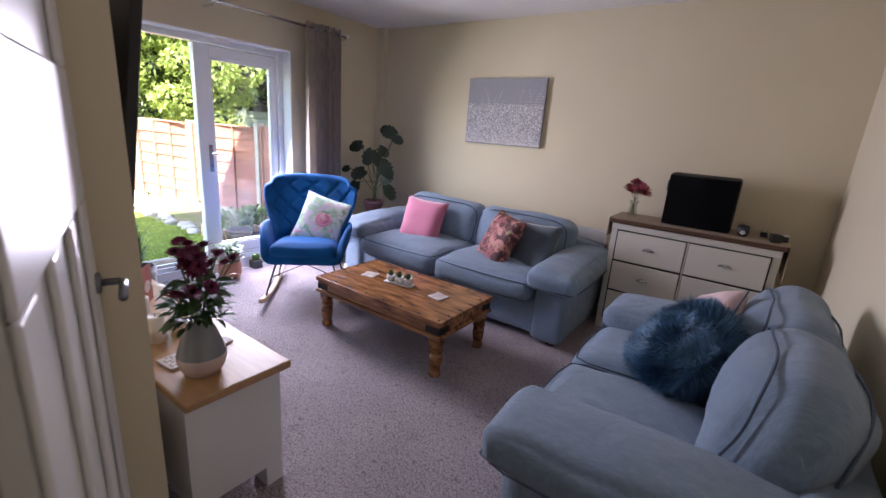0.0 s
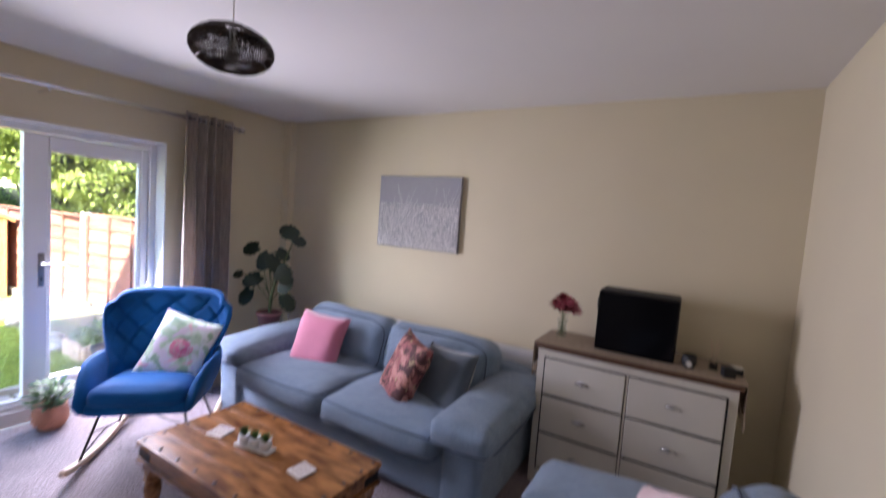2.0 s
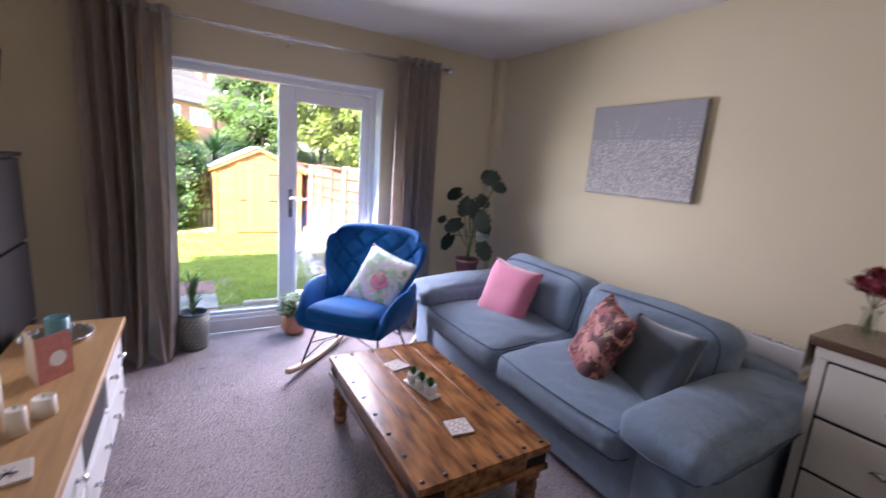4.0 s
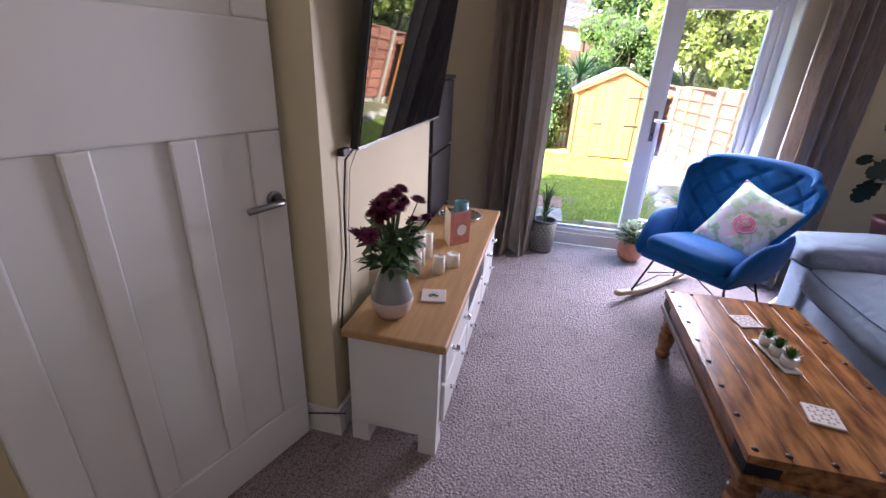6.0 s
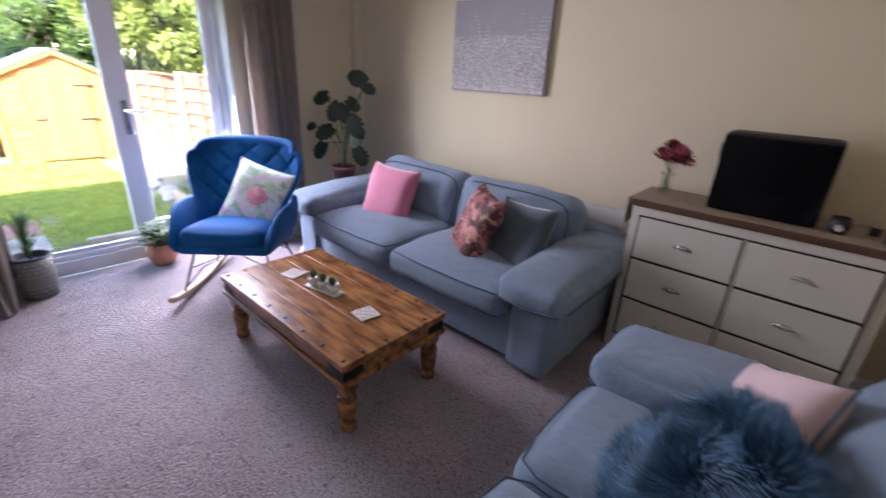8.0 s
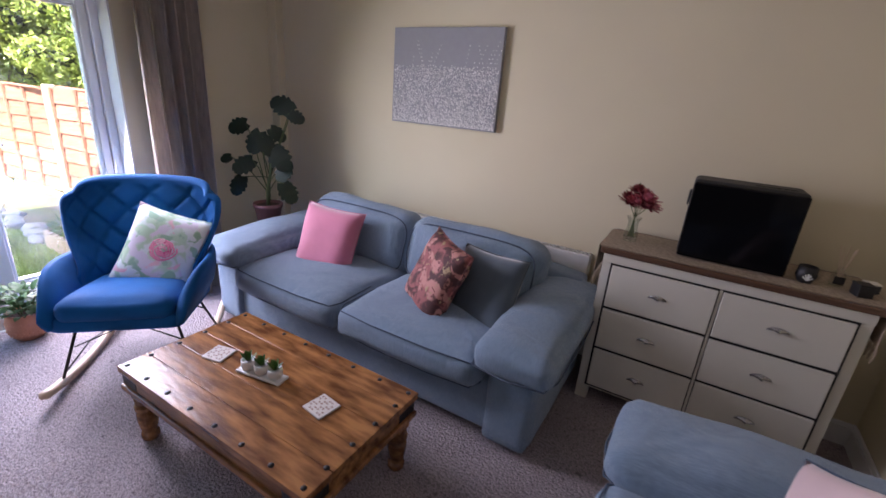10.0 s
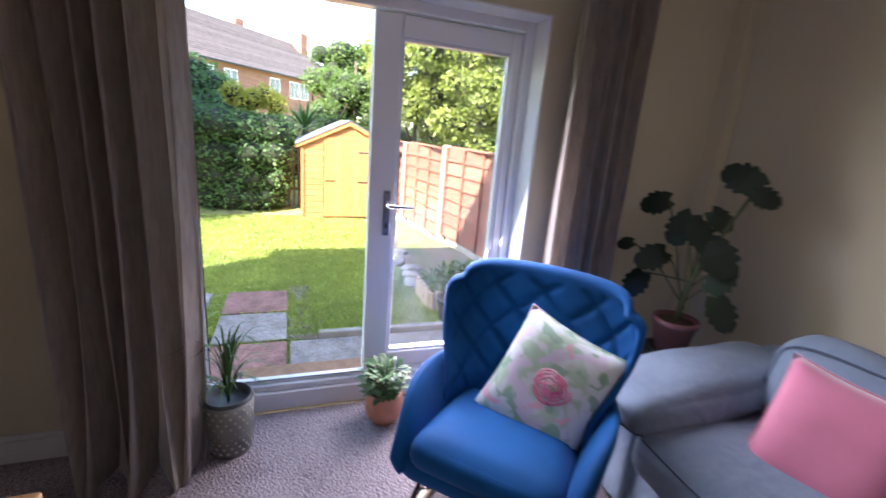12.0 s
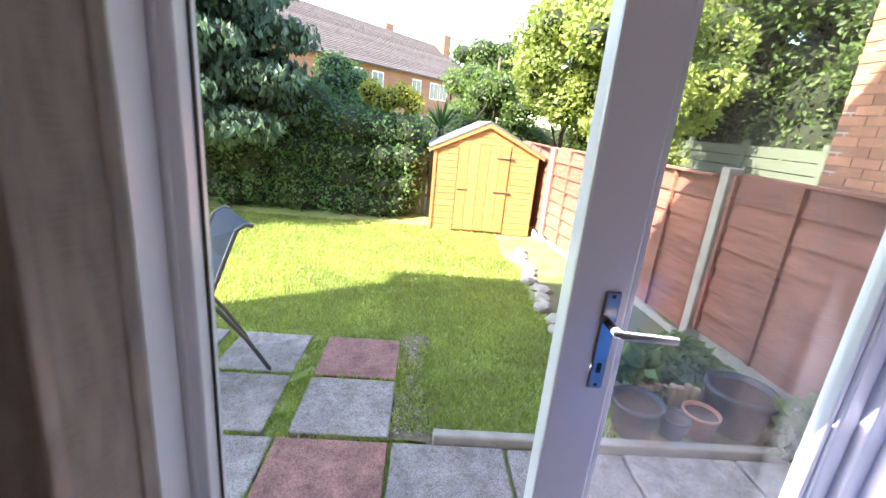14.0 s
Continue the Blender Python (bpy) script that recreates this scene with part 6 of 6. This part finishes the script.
bf = thing("fence", "brown overlap board fence panels between concrete posts", "fence")
posts = [-3.95, -4.47, -6.30, -8.13, -9.96, -11.79]
for k, x in enumerate(posts[1:]):
    y = fence_y(x)
    part("post", bx(x - 0.05, y - 0.06, ground_z(x) - 0.1, x + 0.05, y + 0.06, 1.36 - 0.05 * k, 0.01), M_conc, bf, "pale concrete fence post")
for a, b in zip(posts, posts[1:]):
    x0, x1 = a - 0.05, b + 0.05
    gz = ground_z(b)
    L0 = x0 - x1
    part("gravel_board", bx(x1, fence_y((a + b) / 2) - 0.02, gz - 0.1, x0, fence_y((a + b) / 2) + 0.02, gz + 0.14, 0.004), M_conc, bf)
    nsl = 7
    z0, z1 = gz + 0.145, 1.26 + 0.3 * (gz + 0.17)
    hs = (z1 - z0) / nsl
    for i in range(nsl):
        bm = bmesh.new()
        ph = rh.uniform(0, 9)
        n = 10
        rows = []
        for q in range(n + 1):
            x = x1 + L0 * q / n
            yy = fence_y(x) + 0.012
            wob = 0.010 * noise.noise((x * 3, ph, i))
            zz0, zz1 = z0 + i * hs + wob, z0 + (i + 1) * hs + 0.012 + wob
            rows.append([bm.verts.new((x, yy - 0.030, zz0)), bm.verts.new((x, yy - 0.002, zz1)), bm.verts.new((x, yy + 0.006, zz1)), bm.verts.new((x, yy - 0.020, zz0))])
        for p_, q_ in zip(rows, rows[1:]):
            for w in range(4):
                bm.faces.new((p_[w], p_[(w + 1) % 4], q_[(w + 1) % 4], q_[w]))
        bm.faces.new(rows[0]); bm.faces.new(rows[-1])
        part("board", bm, M_fence, bf)
    for t_ in (0.02, 0.35, 0.67, 0.98):
        x = x1 + L0 * t_
        part("batten", bx(x - 0.02, fence_y(x) - 0.040, z0, x + 0.02, fence_y(x) - 0.012, z1), M_fence, bf)
    part("capping", bx(x1, fence_y((a + b) / 2) - 0.03, z1, x0, fence_y((a + b) / 2) + 0.03, z1 + 0.025, 0.003), M_fence, bf)

# far boundary fence, next garden
ff = thing("fence", "weathered green-grey board fence in the next garden", "fence")
M_far = mat("green_timber", (0.13, 0.16, 0.12), 0.9, var=0.3, stretch=(1, 1, 6))
for k in range(6):
    x = -17.5 + k * 1.9
    part("post", bx(x - 0.05, 7.95, -0.3, x + 0.05, 8.05, 1.65), M_far, ff)
    for i in range(8):
        part("board", bx(x + 0.06, 7.99, -0.2 + i * 0.22, x + 1.84, 8.01, 0.0 + i * 0.22), M_far, ff)

# neighbour's brick extension
nbk = thing("brick_extension", "orange brick corner of the neighbouring house", "house")
part("wall", bx(-6.35, 4.70, -0.3, -3.9, 7.0, 3.6), M_brick2, nbk)
rows = 0
for j in range(26):
    z = 0.95 + j * 0.075
    for i in range(3):
        x = -6.35 + (0.1125 if j % 2 else 0) + i * 0.225
        part("brick", bx(x + (0.0 if i or j % 2 else 0), 4.694, z + 0.005, x + 0.215, 4.702, z + 0.070, 0.001), mat("face_brick", (0.50, 0.25, 0.15), 0.85, var=0.25, rand=0.25) if not rows else bpy.data.materials["face_brick"], nbk)
        rows += 1

# ---- terraced house beyond the garden ----
house = thing("terraced_house", "long two-storey brick terrace with tiled hipped roof", "house")
A, B = Vector((-29.9, -5.5, 0)), Vector((-47.0, 7.0, 0))
u = (B - A).normalized()
back = Vector((-0.59, -0.807, 0))
A2 = A - u * 14
E, R = 4.62, 8.0
def quadbox(name, p, q, depth, z0, z1, m, parent, label=""):
    bm = bmesh.new()
    pts = [p, q, q + back * depth, p + back * depth]
    lo = [bm.verts.new((v.x, v.y, z0)) for v in pts]
    hi = [bm.verts.new((v.x, v.y, z1)) for v in pts]
    bm.faces.new(lo); bm.faces.new(hi)
    for i in range(4):
        bm.faces.new((lo[i], lo[(i + 1) % 4], hi[(i + 1) % 4], hi[i]))
    return part(name, bm, m, parent, label)

quadbox("wall", A2, B, 8, -0.6, E, M_brick, house, "dark red brick wall")
bm = bmesh.new()
ov = 0.35
e = [A2 - back * ov, B - back * ov + u * ov, B + back * (8 + ov) + u * ov, A2 + back * (8 + ov)]
ev = [bm.verts.new((v.x, v.y, E - 0.05)) for v in e]
r0, r1 = A2 + back * 4, B + back * 4 - u * 4
rv = [bm.verts.new((r0.x, r0.y, R)), bm.verts.new((r1.x, r1.y, R))]
bm.faces.new((ev[0], ev[1], rv[1], rv[0])); bm.faces.new((ev[1], ev[2], rv[1])); bm.faces.new((ev[2], ev[3], rv[0], rv[1])); bm.faces.new((ev[3], ev[0], rv[0])); bm.faces.new(ev)
roof = part("roof", bm, M_roof, house, "grey-brown tiled hipped roof")
# courses of tiles on the near slope
nrow = 26
for k in range(nrow):
    t0, t1 = k / nrow, (k + 1) / nrow
    for t_, lift in ((t0, 0.0),):
        bm = bmesh.new()
        p = e[0].lerp(Vector((r0.x, r0.y, 0)), t0); q = e[1].lerp(Vector((r1.x, r1.y, 0)), t0)
        p1 = e[0].lerp(Vector((r0.x, r0.y, 0)), t1); q1 = e[1].lerp(Vector((r1.x, r1.y, 0)), t1)
        za, zb = E - 0.05 + (R - E + 0.05) * t0, E - 0.05 + (R - E + 0.05) * t1
        vs_ = [bm.verts.new((p.x, p.y, za + 0.09)), bm.verts.new((q.x, q.y, za + 0.09)), bm.verts.new((q1.x, q1.y, zb + 0.02)), bm.verts.new((p1.x, p1.y, zb + 0.02)), bm.verts.new((p.x, p.y, za + 0.01)), bm.verts.new((q.x, q.y, za + 0.01))]
        bm.faces.new(vs_[:4]); bm.faces.new((vs_[0], vs_[4], vs_[5], vs_[1]))
        part("tile_course", bm, M_roof, roof)
quadbox("gutter", A2 - back * 0.45, B - back * 0.45 + u * 0.4, 0.12, E - 0.12, E - 0.02, M_blackmat, house, "black gutter")
ch = r1 - back * 1.2 + u * 0.8
def upright(name, c, w, z0, z1, m, parent, label=""):
    return quadbox(name, c - u * w / 2, c + u * w / 2, w, z0, z1, m, parent, label)
c1 = upright("chimney", ch - u * 0.4, 1.0, 6.0, 8.75, M_brick, house, "red brick chimney")
upright("chimney_cap", ch - u * 0.4 - back * 0.06, 1.12, 8.75, 8.87, M_conc, c1)
c2 = upright("chimney", A + u * 11.5 + back * 4.4, 0.9, 7.2, 8.6, M_brick, house, "red brick chimney")
M_wglass = mat("dark_window_glass", (0.05, 0.06, 0.07), 0.08)
for s_ in (3.0, 5.0, 9.3, 11.6, 12.9, 16.2, 17.6):
    c = A + u * s_
    ww, z0, z1 = 1.1, 3.0, 4.25
    wn_ = quadbox("window", c - back * 0.04, c + u * ww - back * 0.04, 0.05, z0, z1, M_upvc, house, "white framed window")
    for q in (0, 1):
        a = c + u * (0.06 + q * 0.52)
        quadbox("pane", a - back * 0.06, a + u * 0.44 - back * 0.06, 0.03, z0 + 0.08, z1 - 0.08, M_wglass, wn_)
quadbox("downpipe", A + u * 14.6 - back * 0.1, A + u * 14.7 - back * 0.1, 0.1, -0.5, E, M_blackmat, house)

# ---- patio chair ----
pc = thing("patio_chair", "blue-grey sling patio chair with a curved metal frame", "garden chair", pose(-5.378, 0.582, 0, 0, 0, 38) @ pose(5.38, -0.53, 0))
M_sling = mat("sling_mesh", (0.13, 0.17, 0.22), 0.7, var=0.1, scale=60)
M_frame = mat("grey_metal", (0.16, 0.16, 0.17), 0.35, metal=0.7)
cx0, cx1 = -5.86, -5.38
prof = [(-0.36, 0.245), (-0.20, 0.22), (0.04, 0.205), (0.13, 0.24), (0.21, 0.38), (0.30, 0.60), (0.37, 0.77), (0.42, 0.80), (0.46, 0.79)]
bm = bmesh.new()
rows = [[bm.verts.new((x, y, z)) for x in (cx0 + 0.01, cx1 - 0.01)] for y, z in prof]
for a, b in zip(rows, rows[1:]):
    bm.faces.new((a[0], a[1], b[1], b[0]))
bmesh.ops.solidify(bm, geom=bm.faces[:], thickness=0.004)
part("sling", bm, M_sling, pc, smooth=True)
for x in (cx0, cx1):
    part("frame_rail", tube([(x, y, z) for y, z in prof], 0.013), M_frame, pc, smooth=True)
    part("rear_leg", tube([(x, -0.42, -0.16), (x, -0.40, 0.20), (x, -0.30, 0.40), (x, -0.10, 0.44), (x, 0.08, 0.43), (x, 0.25, 0.31), (x, 0.40, 0.08), (x, 0.53, -0.165)], 0.013), M_frame, pc, smooth=True)

# ---- pots and planting by the fence ----
def bucket(label, x, y, r, h, m):
    p = thing("plant_pot", label, "plant pot", pose(x, y, -0.175))
    part("pot", lathe([(0, 0), (r * 0.72, 0), (r * 0.95, h * 0.88), (r, h * 0.88), (r, h), (r * 0.9, h), (r * 0.86, h * 0.85), (0, h * 0.85)], 28), m, p, smooth=True)
    part("soil", lathe([(r * 0.86, h * 0.87), (0, h * 0.9)], 20), M_soil, p)
    return p

bucket("wide dark grey plastic pot of dry bark beside the lawn", -4.99, 2.80, 0.15, 0.21, M_pot)
bucket("small dark grey plastic pot between larger pots", -4.97, 3.03, 0.085, 0.13, M_pot)
bucket("plain terracotta plastic pot of soil", -5.0, 3.20, 0.105, 0.15, M_terra)
bucket("large dark grey plastic pot by the fence", -5.08, 3.47, 0.20, 0.27, M_pot)
lb = thing("log_edging", "short upright log roll edging round the fence bed", "log edging")
for k in range(26):
    x, y = -5.22 - 0.005 * (k % 3), 2.68 + k * 0.052
    if k > 17:
        x, y = -5.22 - (k - 17) * 0.052, 2.66
    part("log", lathe([(0, -0.2), (0.025, -0.2), (0.025, -0.02 + 0.015 * (k % 2)), (0.02, -0.012 + 0.015 * (k % 2)), (0, -0.012 + 0.015 * (k % 2))], 10, at=(x, y, 0)), M_beech, lb)
bm = bmesh.new()
bedr = [(bm.verts.new((x, 2.80 + 0.06 * math.sin(x * 4), ground_z(x) + 0.004)), bm.verts.new((x, fence_y(x) - 0.03, ground_z(x) + 0.012))) for x in np.arange(-10.0, -5.2, 0.2)]
for p_, q_ in zip(bedr, bedr[1:]):
    bm.faces.new((p_[0], p_[1], q_[1], q_[0]))
ob = part("flower_bed", bm, mat("dry_soil", (0.17, 0.14, 0.10), 0.95, col2=(0.10, 0.13, 0.04), scale=3, bump=1, bscale=40))
tagged(ob, "narrow soil bed along the fence", "flower bed", kind="structure")
for lab, x, y, s_, n in (("leafy green plants in the log-edged bed", -5.42, 2.95, 0.24, 420), ("leafy green plants in the log-edged bed", -5.5, 3.3, 0.24, 420), ("weeds growing against the fence foot", -4.75, 3.72, 0.22, 500)):
    pl = thing("bedding_plant", lab, "plant")
    part("stem", tube([(x, y, -0.19), (x, y, 0.0)], 0.01, 6), M_stem, pl)
    leaves("foliage", [(x, y, 0.0, s_, s_, 0.17)], n, 0.11, M_treeleaf, pl, int(-x * 10), flat=0.9)
for k in range(12):
    x, y = -5.9 - 0.28 * k, 2.66 + 0.05 * (k % 3) + 0.02 * k
    st_ = tagged(new("stone"), "pale rough edging stone beside the lawn", "stone", "edging stones")
    st_.matrix_basis = pose(x, y, ground_z(x) + 0.03, 0, 0, k * 47)
    bm = bmesh.new()
    bmesh.ops.create_icosphere(bm, subdivisions=2, radius=1)
    for v in bm.verts:
        v.co = Vector((v.co.x * 0.12, v.co.y * 0.08, v.co.z * 0.055)) * (1 + 0.35 * noise.noise(v.co * 2 + Vector((k, 0, 0))))
    part("rock", bm, M_conc, st_)

# ---- grass ----
g = np.random.default_rng(7)
def blades(name, n, x0, x1, y0, y1, h, keep, parent=None, seed=0):
    x, y = g.uniform(x0, x1, n), g.uniform(y0, y1, n)
    k = keep(x, y)
    x, y = x[k], y[k]
    n = len(x)
    z = -0.17 - 0.20 * np.clip((-5.5 - x) / 4.5, 0, 1) - 0.01
    a = g.uniform(0, 2 * np.pi, n)
    hh = h * g.uniform(0.5, 1.3, n)
    w = 0.0035 + 0.0012 * (-x - 4)
    c, s = np.cos(a), np.sin(a)
    lx, ly = g.normal(0, 0.5, n) * hh, g.normal(0, 0.5, n) * hh
    V = np.stack([np.stack([x - c * w, y - s * w, z], 1), np.stack([x + c * w, y + s * w, z], 1), np.stack([x + lx, y + ly, z + hh], 1)], 1).reshape(-1, 3)
    F = np.arange(3 * n).reshape(-1, 3).tolist()
    me = bpy.data.meshes.new(name)
    me.from_pydata(V.tolist(), [], F)
    me.materials.append(M_blade)
    o = new(name, me)
    return tagged(o, "short mown grass of the back lawn" if name == "grass" else "mossy weeds in the paving joints", "grass", kind="stuff")

M_blade = leafy("grass_blade", (0.29, 0.35, 0.10), (0.17, 0.25, 0.07), 0.6)
speckle(M_blade, ((5.0, 0.35, 0.6, 0.70, 1.15), (22.0, 0.38, 0.55, 0.72, 1.08)))
def lawn_keep(x, y):
    pavd = ((x > -5.87) & (y < 1.40)) | ((x > -4.87))
    return ~pavd & (y < 2.72 + 0.05 * np.sin(x * 3))
blades("grass", 230000, -10.4, -4.86, -3.5, 2.8, 0.042, lambda x, y: lawn_keep(x, y) & (g.random(len(x)) < np.clip(1.4 - (-x - 5) * 0.16, 0.25, 1)))
def gap_keep(x, y):
    k = np.zeros(len(x), bool)
    for x0, x1, y0, y1 in ((-5.9, -4.8, 0.74, 0.87), (-5.95, -5.2, 1.40, 1.46), (-5.95, -5.3, 1.55, 1.62), (-4.81, -4.78, -1, 1.5), (-5.36, -5.33, -1, 1.5), (-4.8, -4.2, 0.80, 0.83), (-4.8, -4.2, 1.40, 1.42), (-5.9, -4.8, 0.14, 0.22)):
        k |= (x > x0) & (x < x1) & (y > y0) & (y < y1)
    return k
def patchy(x, y):
    f = np.sin(x * 23 + 3 * np.sin(y * 9)) + np.sin(y * 31 + 2 * np.sin(x * 13)) + g.normal(0, 0.6, len(x))
    return gap_keep(x, y) & (f > -0.9)
blades("joint_weeds", 80000, -5.95, -4.2, -1.0, 1.62, 0.024, patchy)
